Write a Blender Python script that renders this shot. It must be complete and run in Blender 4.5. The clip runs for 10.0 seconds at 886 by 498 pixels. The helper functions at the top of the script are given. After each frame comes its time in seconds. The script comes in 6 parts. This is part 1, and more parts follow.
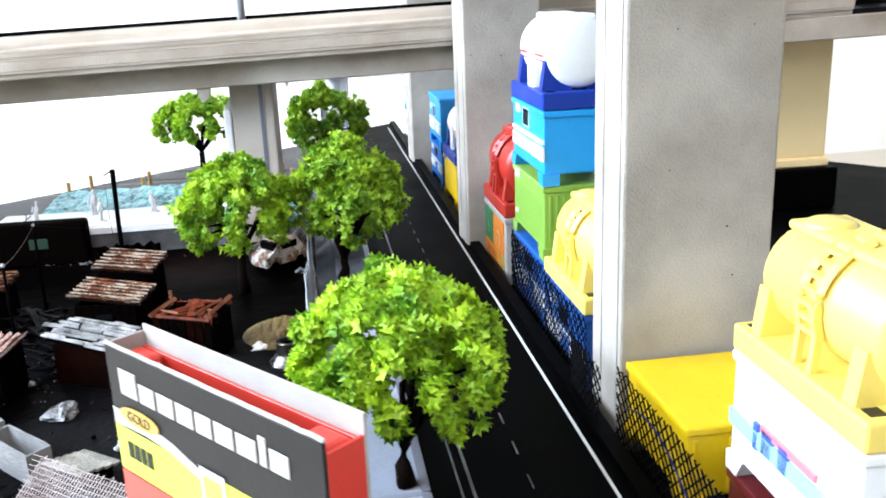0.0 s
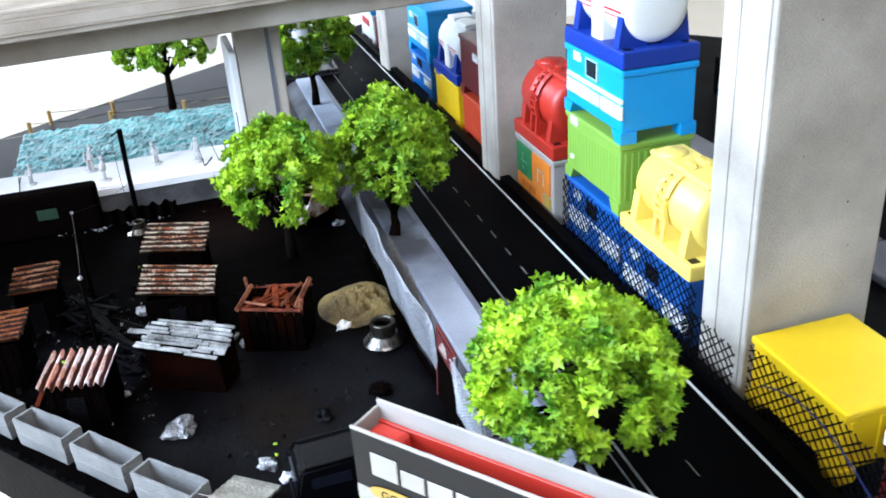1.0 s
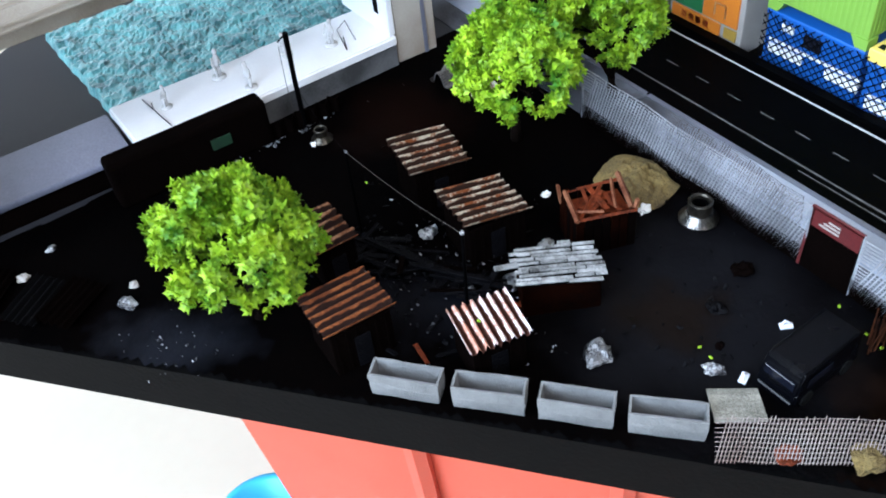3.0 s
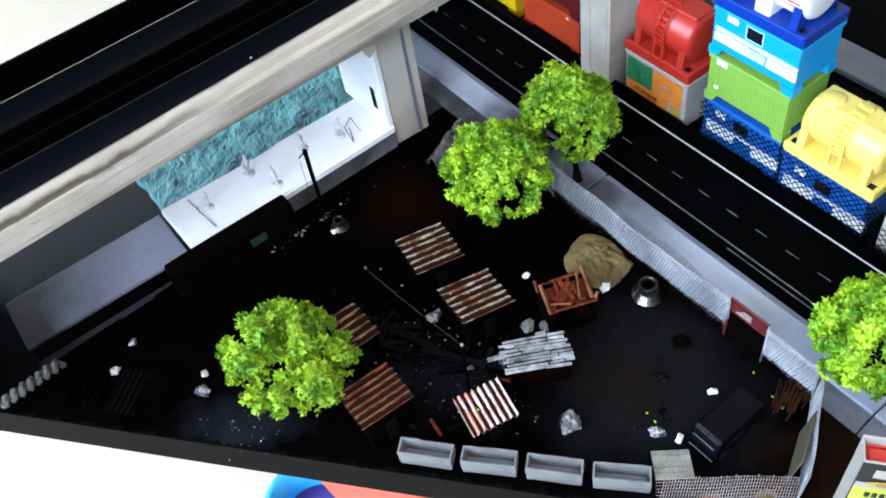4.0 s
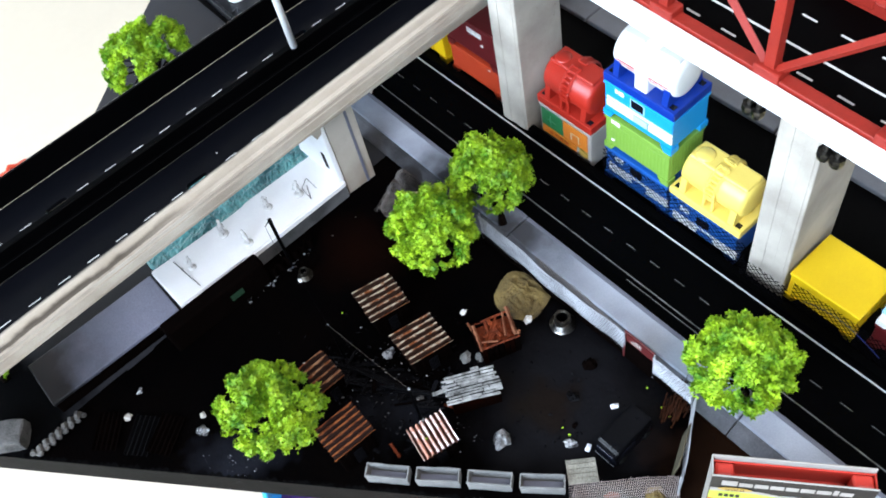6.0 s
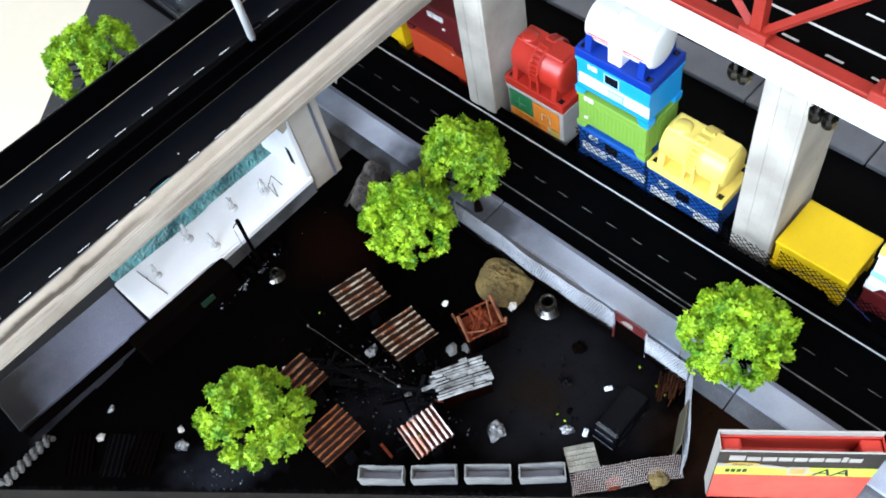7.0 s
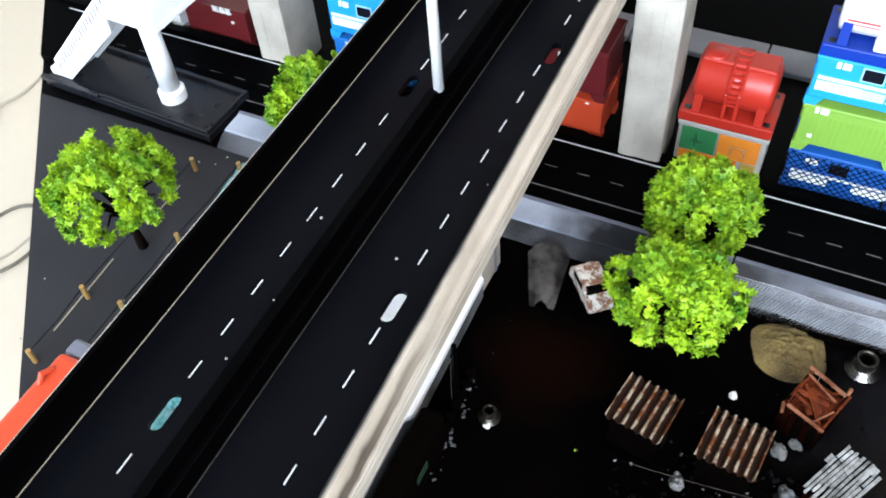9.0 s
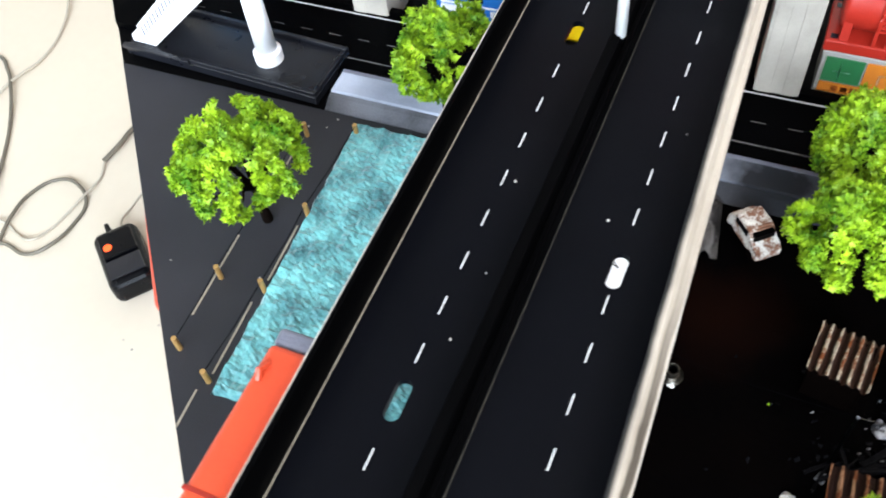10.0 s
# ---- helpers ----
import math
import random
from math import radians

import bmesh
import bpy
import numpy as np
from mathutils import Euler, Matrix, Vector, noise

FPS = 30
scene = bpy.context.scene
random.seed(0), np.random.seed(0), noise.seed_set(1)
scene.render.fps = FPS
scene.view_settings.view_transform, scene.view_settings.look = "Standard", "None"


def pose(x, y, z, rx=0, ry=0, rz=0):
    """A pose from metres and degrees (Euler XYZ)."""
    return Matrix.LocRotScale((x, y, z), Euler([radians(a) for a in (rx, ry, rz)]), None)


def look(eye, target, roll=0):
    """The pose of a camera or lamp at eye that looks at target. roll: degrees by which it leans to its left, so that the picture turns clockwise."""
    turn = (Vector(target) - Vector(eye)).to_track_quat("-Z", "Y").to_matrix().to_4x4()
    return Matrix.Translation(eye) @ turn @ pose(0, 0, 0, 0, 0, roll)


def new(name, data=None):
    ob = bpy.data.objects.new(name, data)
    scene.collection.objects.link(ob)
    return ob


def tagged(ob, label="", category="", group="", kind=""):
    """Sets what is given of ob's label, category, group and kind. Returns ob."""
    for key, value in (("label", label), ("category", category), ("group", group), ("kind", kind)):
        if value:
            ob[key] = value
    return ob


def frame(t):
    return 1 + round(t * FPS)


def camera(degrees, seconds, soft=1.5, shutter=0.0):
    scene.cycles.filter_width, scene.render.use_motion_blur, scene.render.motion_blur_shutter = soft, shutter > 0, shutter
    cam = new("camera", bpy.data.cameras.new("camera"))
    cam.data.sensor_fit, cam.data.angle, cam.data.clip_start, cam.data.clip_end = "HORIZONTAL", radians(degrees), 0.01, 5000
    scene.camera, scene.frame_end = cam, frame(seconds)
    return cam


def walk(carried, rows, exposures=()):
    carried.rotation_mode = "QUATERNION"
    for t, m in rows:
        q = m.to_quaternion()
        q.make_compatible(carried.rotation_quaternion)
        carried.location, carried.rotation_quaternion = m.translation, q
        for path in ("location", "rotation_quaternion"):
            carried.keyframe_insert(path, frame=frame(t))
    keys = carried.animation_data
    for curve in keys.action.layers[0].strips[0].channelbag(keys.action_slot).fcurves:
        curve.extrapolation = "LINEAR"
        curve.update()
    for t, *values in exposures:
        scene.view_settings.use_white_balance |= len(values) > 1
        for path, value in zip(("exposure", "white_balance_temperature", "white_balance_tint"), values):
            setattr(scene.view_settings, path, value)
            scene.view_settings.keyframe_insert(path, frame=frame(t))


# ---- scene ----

# Lengths below are in model units; U turns them into metres (a four-cell AA carton is 5.3 of them wide).
U = 0.011
cam = camera(52.7, 10.0, soft=1.8, shutter=0.2)
PATH = [
    (0, (-7.528, -24.032, 10.101), (-7.181, -22.146, 9.533), -2.25),
    (0.5, (-10.166, -23.523, 12.893), (-9.731, -21.74, 12.099), -3.44),
    (1, (-12.304, -21.289, 13.492), (-11.769, -19.581, 12.6), -4.17),
    (1.5, (-15.277, -18.141, 13.453), (-14.622, -16.5, 12.516), -4.53),
    (2, (-18.724, -15.545, 12.911), (-17.974, -13.963, 11.945), -4.46),
    (2.5, (-21.994, -13.169, 13.562), (-21.191, -11.733, 12.424), -4.38),
    (3, (-24.018, -12.4, 18.073), (-23.253, -11.169, 16.695), -7.10),
    (3.2, (-23.35, -12.112, 20.932), (-22.635, -10.935, 19.481), -6.61),
    (4.3, (-23.22, -13.464, 28.847), (-22.581, -12.364, 27.303), -14.41),
    (4.5, (-22.947, -13.969, 30.118), (-22.326, -12.875, 28.562), -15.91),
    (5, (-21.596, -15.607, 32.592), (-21.031, -14.528, 31.006), -15.43),
    (5.5, (-21.0, -15.129, 33.97), (-20.447, -14.07, 32.366), -18.79),
    (6, (-21.081, -14.564, 35.393), (-20.493, -13.577, 33.757), -15.67),
    (6.2, (-21.225, -14.618, 35.274), (-20.621, -13.639, 33.638), -15.10),
    (7.3, (-21.867, -11.538, 33.144), (-21.154, -10.675, 31.487), -12.30),
    (7.5, (-21.998, -10.191, 31.163), (-21.182, -9.315, 29.561), -7.28),
    (8, (-23.681, -7.025, 27.686), (-22.718, -6.089, 26.204), -3.58),
    (8.5, (-26.74, 1.006, 26.948), (-25.615, 1.698, 25.446), -4.70),
    (9, (-27.631, 4.991, 26.753), (-26.484, 5.575, 25.222), -5.33),
    (9.5, (-28.138, 7.11, 25.924), (-27.021, 7.694, 24.371), -5.49),
    (10, (-28.501, 11.208, 26.362), (-27.436, 11.726, 24.75), -8.19),
]
walk(cam, [(t, look(Vector(e) * U, Vector(a) * U, r)) for t, e, a, r in PATH], [(0, 0.68, 6280, 17), (0.5, 0.6, 6080, 17), (1, 0.42, 5950, 16), (1.5, 0.12, 5900, 15), (3, 0.1, 5900, 15), (4.5, 0.1, 6000, 15), (6, 0.16, 6200, 15), (8.5, 0.2, 6270, 15), (9.5, 0.27, 6630, 15), (10, 0.34, 6570, 16)])

# ---- light: a daylit room with one large window on the west side ----
world = bpy.data.worlds.new("sky")
scene.world = world
world.use_nodes = True
wn = world.node_tree
sky = wn.nodes.new("ShaderNodeTexSky")
sky.sky_type, sky.sun_disc = "NISHITA", False
sky.sun_elevation, sky.sun_rotation = radians(48), radians(-70)
wn.links.new(sky.outputs[0], wn.nodes["Background"].inputs[0])
wn.nodes["Background"].inputs[1].default_value = 0.12
scene.view_settings.exposure = 0.75


def area_lamp(name, eye, target, sx, sy, watts, colour):
    d = bpy.data.lights.new(name, "AREA")
    d.shape, d.size, d.size_y, d.energy, d.color = "RECTANGLE", sx, sy, watts, colour
    ob = new(name, d)
    ob.matrix_world = look(eye, target)
    return tagged(ob, kind="structure")


area_lamp("window_light", (-1.72, -0.05, 0.95), (0.0, 0.05, 0.0), 2.6, 1.1, 125, (0.73, 0.885, 1.0))
# unseen warm fill added high in the south to brighten south faces and tops
area_lamp("warm_fill", (-0.15, -0.75, 1.6), (-0.1, 0.1, 0.0), 0.7, 0.7, 16, (1.0, 0.96, 0.91))

# ---- materials ----


def mat(name, col, rough=0.5, metal=0.0, col2=None, big=60.0, fine=900.0, amount=0.5, bump=0.1, rvar=0.12, vary=0.0, spec=0.5, sharp=False, grain=0.35):
    """A surface whose colour wanders between col and col2 at two scales, with fine relief."""
    m = bpy.data.materials.new(name)
    m.use_nodes = True
    nt = m.node_tree
    b = nt.nodes["Principled BSDF"]
    L = nt.links.new
    tc = nt.nodes.new("ShaderNodeTexCoord")
    n1, n2 = nt.nodes.new("ShaderNodeTexNoise"), nt.nodes.new("ShaderNodeTexNoise")
    for n, s, d in ((n1, big, 5), (n2, fine, 3)):
        n.inputs["Scale"].default_value, n.inputs["Detail"].default_value = s, d
        L(tc.outputs["Object"], n.inputs["Vector"])
    mix = nt.nodes.new("ShaderNodeMath")
    mix.operation = "MULTIPLY_ADD"
    mix.inputs[1].default_value = 1 - grain
    sc = nt.nodes.new("ShaderNodeMath")
    sc.operation = "MULTIPLY"
    sc.inputs[1].default_value = grain
    L(n2.outputs[0], sc.inputs[0])
    L(n1.outputs[0], mix.inputs[0])
    L(sc.outputs[0], mix.inputs[2])
    ramp = nt.nodes.new("ShaderNodeMapRange")
    lo, hi = (0.46, 0.54) if sharp else (0.35, 0.65)
    ramp.inputs[1].default_value, ramp.inputs[2].default_value = lo, hi
    ramp.inputs[4].default_value = amount
    L(mix.outputs[0], ramp.inputs[0])
    cm = nt.nodes.new("ShaderNodeMix")
    cm.data_type = "RGBA"
    c2 = col2 or tuple(c * 0.72 for c in col)
    cm.inputs[6].default_value, cm.inputs[7].default_value = (*col, 1), (*c2, 1)
    L(ramp.outputs[0], cm.inputs[0])
    out = cm.outputs[2]
    if vary:
        oi = nt.nodes.new("ShaderNodeObjectInfo")
        geo = nt.nodes.new("ShaderNodeNewGeometry")
        ad = nt.nodes.new("ShaderNodeMath")
        L(oi.outputs["Random"], ad.inputs[0])
        L(geo.outputs["Random Per Island"], ad.inputs[1])
        mr = nt.nodes.new("ShaderNodeMapRange")
        mr.inputs[2].default_value = 2.0
        mr.inputs[3].default_value, mr.inputs[4].default_value = 1 - vary, 1 + vary
        L(ad.outputs[0], mr.inputs[0])
        hsv = nt.nodes.new("ShaderNodeHueSaturation")
        L(mr.outputs[0], hsv.inputs["Value"])
        L(out, hsv.inputs["Color"])
        out = hsv.outputs[0]
    L(out, b.inputs["Base Color"])
    rr = nt.nodes.new("ShaderNodeMapRange")
    rr.inputs[3].default_value, rr.inputs[4].default_value = max(0.03, rough - rvar), min(1, rough + rvar)
    L(n1.outputs[0], rr.inputs[0])
    L(rr.outputs[0], b.inputs["Roughness"])
    b.inputs["Metallic"].default_value = metal
    b.inputs["Specular IOR Level"].default_value = spec
    if bump:
        bp = nt.nodes.new("ShaderNodeBump")
        bp.inputs["Strength"].default_value, bp.inputs["Distance"].default_value = bump, 0.0006
        L(n2.outputs[0], bp.inputs["Height"])
        L(bp.outputs[0], b.inputs["Normal"])
    return m


board_black = mat("board_black", (0.001, 0.001, 0.0012), 0.55, col2=(0.0025, 0.0022, 0.0022), big=35, fine=700, bump=0.25, spec=0.035)
def stained(m, gloss, spots):
    """Ragged round spots over a material: middle, outer and inner radius, colour and gloss of each."""
    nt = m.node_tree
    L = nt.links.new
    b = nt.nodes["Principled BSDF"]
    tc, n = nt.nodes.new("ShaderNodeTexCoord"), nt.nodes.new("ShaderNodeTexNoise")
    n.inputs["Scale"].default_value, n.inputs["Detail"].default_value = 38, 6
    L(tc.outputs["Object"], n.inputs["Vector"])
    for (x, y), far, near, colour, spec in spots:
        d = nt.nodes.new("ShaderNodeVectorMath")
        d.operation = "DISTANCE"
        d.inputs[1].default_value = (x * U, y * U, 0)
        L(tc.outputs["Object"], d.inputs[0])
        a = nt.nodes.new("ShaderNodeMath")
        a.operation = "MULTIPLY_ADD"
        a.inputs[1].default_value = -0.06
        L(n.outputs[0], a.inputs[0])
        L(d.outputs["Value"], a.inputs[2])
        r = nt.nodes.new("ShaderNodeMapRange")
        r.inputs[1].default_value, r.inputs[2].default_value = far * U - 0.03, near * U - 0.03
        L(a.outputs[0], r.inputs[0])
        mx = nt.nodes.new("ShaderNodeMix")
        mx.data_type = "RGBA"
        mx.inputs[7].default_value = (*colour, 1)
        L(r.outputs[0], mx.inputs[0])
        L(b.inputs["Base Color"].links[0].from_socket, mx.inputs[6])
        L(mx.outputs[2], b.inputs["Base Color"])
        sp = nt.nodes.new("ShaderNodeMix")
        sp.inputs[2].default_value, sp.inputs[3].default_value = gloss, spec
        L(r.outputs[0], sp.inputs[0])
        if b.inputs["Specular IOR Level"].links:
            L(b.inputs["Specular IOR Level"].links[0].from_socket, sp.inputs[2])
        L(sp.outputs[0], b.inputs["Specular IOR Level"])
    return m


# burnt soil, near black: rusty stains, worn dust and a bluish sheen painted into open spots
yard_soil = stained(mat("yard_soil", (0.0004, 0.0004, 0.0005), 0.5, col2=(0.0012, 0.0007, 0.0006), big=24, fine=420, amount=0.9, bump=0.35, spec=0.006, rvar=0.1), 0.006,
                    (((-10.4, -2.9), 5.0, 1.8, (0.0028, 0.0028, 0.0038), 0.08), ((-11.8, -1.5), 1.6, 0.1, (0.003, 0.0018, 0.0012), 0.07), ((-10.6, -2.5), 1.2, 0.1, (0.0042, 0.0024, 0.0017), 0.07),
                     ((-11.2, 9.9), 2.8, 0.3, (0.004, 0.0012, 0.0007), 0.01), ((-8.4, -9.4), 3.0, 0.8, (0.012, 0.005, 0.0025), 0.02), ((-22.3, 5.4), 2.4, 0.4, (0.006, 0.0065, 0.0095), 0.08), ((-15.4, 2.2), 2.2, 0.3, (0.004, 0.0042, 0.006), 0.06)))
asphalt = mat("asphalt", (0.0006, 0.00065, 0.0008), 0.5, col2=(0.0013, 0.0013, 0.0017), big=28, fine=2200, bump=0.15, spec=0.012)
# dark grey ground with one ragged near-black spot at its west end
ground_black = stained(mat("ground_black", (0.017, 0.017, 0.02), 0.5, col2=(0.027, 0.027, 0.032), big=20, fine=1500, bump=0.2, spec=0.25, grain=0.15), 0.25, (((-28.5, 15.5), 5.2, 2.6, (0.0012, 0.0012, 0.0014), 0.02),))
deck_black = mat("deck_black", (0.0016, 0.0018, 0.0028), 0.33, col2=(0.003, 0.0033, 0.005), big=20, fine=2500, bump=0.12, spec=0.085, rvar=0.06)
wall_black = mat("wall_black", (0.0004, 0.0004, 0.0005), 0.5, col2=(0.001, 0.001, 0.0012), big=40, fine=1200, bump=0.1, spec=0.025)
road_white = mat("road_white", (0.64, 0.64, 0.63), 0.7, col2=(0.35, 0.35, 0.35), big=160, fine=2500, bump=0.1)
road_faded = mat("road_faded", (0.15, 0.15, 0.15), 0.7, col2=(0.02, 0.02, 0.02), big=160, fine=2500, bump=0.1, amount=0.95)
gold_line = mat("gold_line", (0.36, 0.31, 0.23), 0.6, col2=(0.09, 0.07, 0.05), big=120, fine=1800)
# soot, with the highway's and trees' shade painted into the pavement colour
SOOT_SHADE_SPOTS = (((-5.7, 8.6), 4.2, 1.2, (0.022, 0.023, 0.027), 0.15), ((-5.9, 4.6), 2.4, 0.4, (0.05, 0.052, 0.06), 0.2))
paving = stained(mat("paving", (0.42, 0.465, 0.56), 0.75, col2=(0.1, 0.11, 0.14), big=15, fine=1600, bump=0.25, vary=0.08, amount=0.9, grain=0.12), 0.5, SOOT_SHADE_SPOTS)
concrete = mat("concrete", (0.5, 0.455, 0.39), 0.8, col2=(0.26, 0.228, 0.19), big=30, fine=1500, bump=0.4, amount=0.9, grain=0.12)
concrete_warm = mat("concrete_warm", (0.46, 0.42, 0.36), 0.8, col2=(0.25, 0.2, 0.155), big=26, fine=1500, bump=0.4, amount=0.9, grain=0.12)
slab_grey = mat("slab_grey", (0.15, 0.157, 0.2), 0.4, col2=(0.07, 0.073, 0.095), big=50, fine=1300, bump=0.3)
white_paint = mat("white_paint", (0.86, 0.86, 0.87), 0.5, col2=(0.74, 0.74, 0.76), big=70, fine=1500, bump=0.12)
white_plastic = mat("white_plastic", (0.8, 0.8, 0.78), 0.35, col2=(0.7, 0.69, 0.66), big=60, bump=0.03)
cream = mat("cream", (0.9, 0.7, 0.36), 0.5, col2=(0.82, 0.62, 0.3), big=40, bump=0.05)
blue_plastic = mat("blue_plastic", (0.012, 0.16, 0.52), 0.38, col2=(0.01, 0.12, 0.42), big=50, bump=0.04)
blue_dark = mat("blue_dark", (0.004, 0.032, 0.28), 0.4, col2=(0.004, 0.024, 0.2), big=50, bump=0.04, spec=0.35)
blue_low = mat("blue_low", (0.01, 0.09, 0.36), 0.4, col2=(0.008, 0.06, 0.26), big=50, bump=0.04)
blue_light = mat("blue_light", (0.012, 0.29, 0.66), 0.4, col2=(0.008, 0.23, 0.56), big=50, bump=0.04, spec=0.35)
green_plastic = mat("green_plastic", (0.19, 0.35, 0.05), 0.42, col2=(0.15, 0.29, 0.04), big=50, bump=0.04)
red_plastic = mat("red_plastic", (0.41, 0.023, 0.012), 0.38, col2=(0.3, 0.016, 0.009), big=50, bump=0.05)
red_orange = mat("red_orange", (0.55, 0.06, 0.02), 0.4, col2=(0.42, 0.04, 0.015), big=50, bump=0.05)
maroon = mat("maroon", (0.13, 0.012, 0.014), 0.38, col2=(0.09, 0.009, 0.01), big=50, bump=0.05)
yellow_plastic = mat("yellow_plastic", (0.84, 0.55, 0.005), 0.38, col2=(0.72, 0.43, 0.004), big=50, bump=0.04)
yellow_pale = mat("yellow_pale", (0.8, 0.61, 0.13), 0.38, col2=(0.72, 0.52, 0.09), big=50, bump=0.04)
truss_red = mat("truss_red", (0.28, 0.02, 0.011), 0.5, col2=(0.17, 0.013, 0.008), big=60, fine=900, bump=0.25, spec=0.3)
tub_red = mat("tub_red", (0.56, 0.068, 0.03), 0.4, col2=(0.47, 0.053, 0.025), big=14, bump=0.03)
tub_blue = mat("tub_blue", (0.05, 0.45, 0.78), 0.4, col2=(0.04, 0.36, 0.68), big=14, bump=0.03)
tub_purple = mat("tub_purple", (0.28, 0.09, 0.3), 0.45, col2=(0.2, 0.07, 0.24), big=14, bump=0.03)
floor_cream = mat("floor_cream", (0.6, 0.525, 0.415), 0.42, col2=(0.54, 0.47, 0.37), big=4, fine=90, bump=0.03)
room_grey = mat("room_grey", (0.34, 0.33, 0.32), 0.85, col2=(0.29, 0.28, 0.27), big=3, fine=200, bump=0.1)
wall_pale = mat("wall_pale", (0.78, 0.75, 0.69), 0.85, col2=(0.72, 0.69, 0.63), big=3, fine=200, bump=0.1)
rust = mat("rust", (0.2, 0.062, 0.022), 0.8, col2=(0.05, 0.02, 0.012), big=190, fine=1500, amount=0.95, bump=0.6)
rust_white = mat("rust_white", (0.62, 0.58, 0.52), 0.65, col2=(0.16, 0.05, 0.014), big=170, fine=1300, amount=0.95, bump=0.5, sharp=True)
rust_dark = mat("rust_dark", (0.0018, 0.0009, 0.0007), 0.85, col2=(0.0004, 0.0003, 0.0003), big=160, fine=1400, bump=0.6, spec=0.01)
rust_wall = mat("rust_wall", (0.0075, 0.0015, 0.0005), 0.7, col2=(0.0007, 0.0003, 0.0003), big=80, fine=1200, amount=1.0, bump=0.5, spec=0.012)
rust_red = mat("rust_red", (0.19, 0.034, 0.009), 0.6, col2=(0.025, 0.005, 0.002), big=150, fine=1400, bump=0.6, vary=0.4, spec=0.12, amount=1.0)
grey_plank = mat("grey_plank", (0.34, 0.345, 0.34), 0.6, col2=(0.03, 0.028, 0.026), big=200, fine=1800, amount=0.95, bump=0.7, vary=0.55, spec=0.25)
dark_plank = mat("dark_plank", (0.0026, 0.0025, 0.0032), 0.5, col2=(0.0005, 0.0005, 0.0006), big=200, fine=1600, bump=0.6, vary=0.4, spec=0.045)
planter_grey = mat("planter_grey", (0.2, 0.2, 0.195), 0.85, col2=(0.085, 0.085, 0.083), big=70, fine=1600, bump=0.7, amount=0.9, grain=0.2)
foil = mat("foil", (0.4, 0.4, 0.41), 0.35, metal=0.6, col2=(0.04, 0.04, 0.045), big=380, fine=2500, amount=1.0, bump=0.8, sharp=True)
steel = mat("steel", (0.2, 0.19, 0.178), 0.3, metal=1.0, col2=(0.035, 0.032, 0.03), big=120, bump=0.08, amount=1.0)
wire_silver = mat("wire_silver", (0.42, 0.43, 0.46), 0.5, metal=0.3, col2=(0.14, 0.14, 0.15), big=50, fine=1500, bump=0.2, amount=0.9)
wire_black = mat("wire_black", (0.0008, 0.0008, 0.0012), 0.5, col2=(0.002, 0.002, 0.003), big=90, bump=0.05, spec=0.015)
wire_dirty = mat("wire_dirty", (0.075, 0.06, 0.052), 0.6, metal=0.2, col2=(0.02, 0.013, 0.01), big=60, fine=1500, bump=0.2, amount=0.9)
wire_dull = mat("wire_dull", (0.36, 0.32, 0.3), 0.6, metal=0.2, col2=(0.13, 0.07, 0.055), big=50, fine=1500, bump=0.2, amount=1.0)
brass = mat("brass", (0.5, 0.3, 0.1), 0.4, metal=0.4, col2=(0.3, 0.17, 0.06), big=300, bump=0.1)
sand = mat("sand", (0.18, 0.125, 0.036), 0.95, col2=(0.024, 0.014, 0.005), big=70, fine=1500, bump=1.0, amount=1.0, grain=0.3)
bark = mat("bark", (0.007, 0.0038, 0.0025), 0.9, col2=(0.002, 0.0013, 0.001), big=300, fine=1800, bump=0.8, spec=0.04)
carton_white = mat("carton_white", (0.36, 0.335, 0.305), 0.65, col2=(0.22, 0.2, 0.175), big=60, fine=1500, bump=0.2, grain=0.15)
carton_black = mat("carton_black", (0.009, 0.0085, 0.008), 0.5, col2=(0.014, 0.013, 0.012), big=90, bump=0.08, spec=0.2)
carton_lime = mat("carton_lime", (0.42, 0.5, 0.04), 0.45, col2=(0.34, 0.42, 0.03), big=90, bump=0.08)
carton_red = mat("carton_red", (0.54, 0.036, 0.02), 0.4, col2=(0.42, 0.024, 0.016), big=70, bump=0.08)
print_gold = mat("print_gold", (0.42, 0.27, 0.05), 0.4, col2=(0.3, 0.18, 0.03), big=150)
print_green = mat("print_green", (0.02, 0.17, 0.055), 0.45, col2=(0.03, 0.13, 0.05), big=120)
print_orange = mat("print_orange", (0.66, 0.2, 0.02), 0.45, col2=(0.55, 0.16, 0.02), big=120)
print_blue = mat("print_blue", (0.05, 0.12, 0.5), 0.45, col2=(0.04, 0.1, 0.42), big=120)
print_sky = mat("print_sky", (0.3, 0.55, 0.75), 0.45, col2=(0.26, 0.5, 0.7), big=120)
print_pink = mat("print_pink", (0.75, 0.2, 0.22), 0.45, col2=(0.68, 0.18, 0.2), big=120)
print_grey = mat("print_grey", (0.42, 0.55, 0.68), 0.45, col2=(0.38, 0.5, 0.62), big=120)
print_red = mat("print_red", (0.5, 0.03, 0.03), 0.45, col2=(0.4, 0.025, 0.025), big=120)
screen_black = mat("screen_black", (0.006, 0.007, 0.012), 0.15, big=120, bump=0.0)
truck_black = mat("truck_black", (0.0012, 0.0013, 0.002), 0.25, col2=(0.002, 0.002, 0.003), big=90, bump=0.1, spec=0.16)
rubber = mat("rubber", (0.003, 0.003, 0.003), 0.8, big=200, bump=0.2, spec=0.1)
lamp_white = mat("lamp_white", (0.8, 0.84, 0.95), 0.25, big=200, bump=0.0)
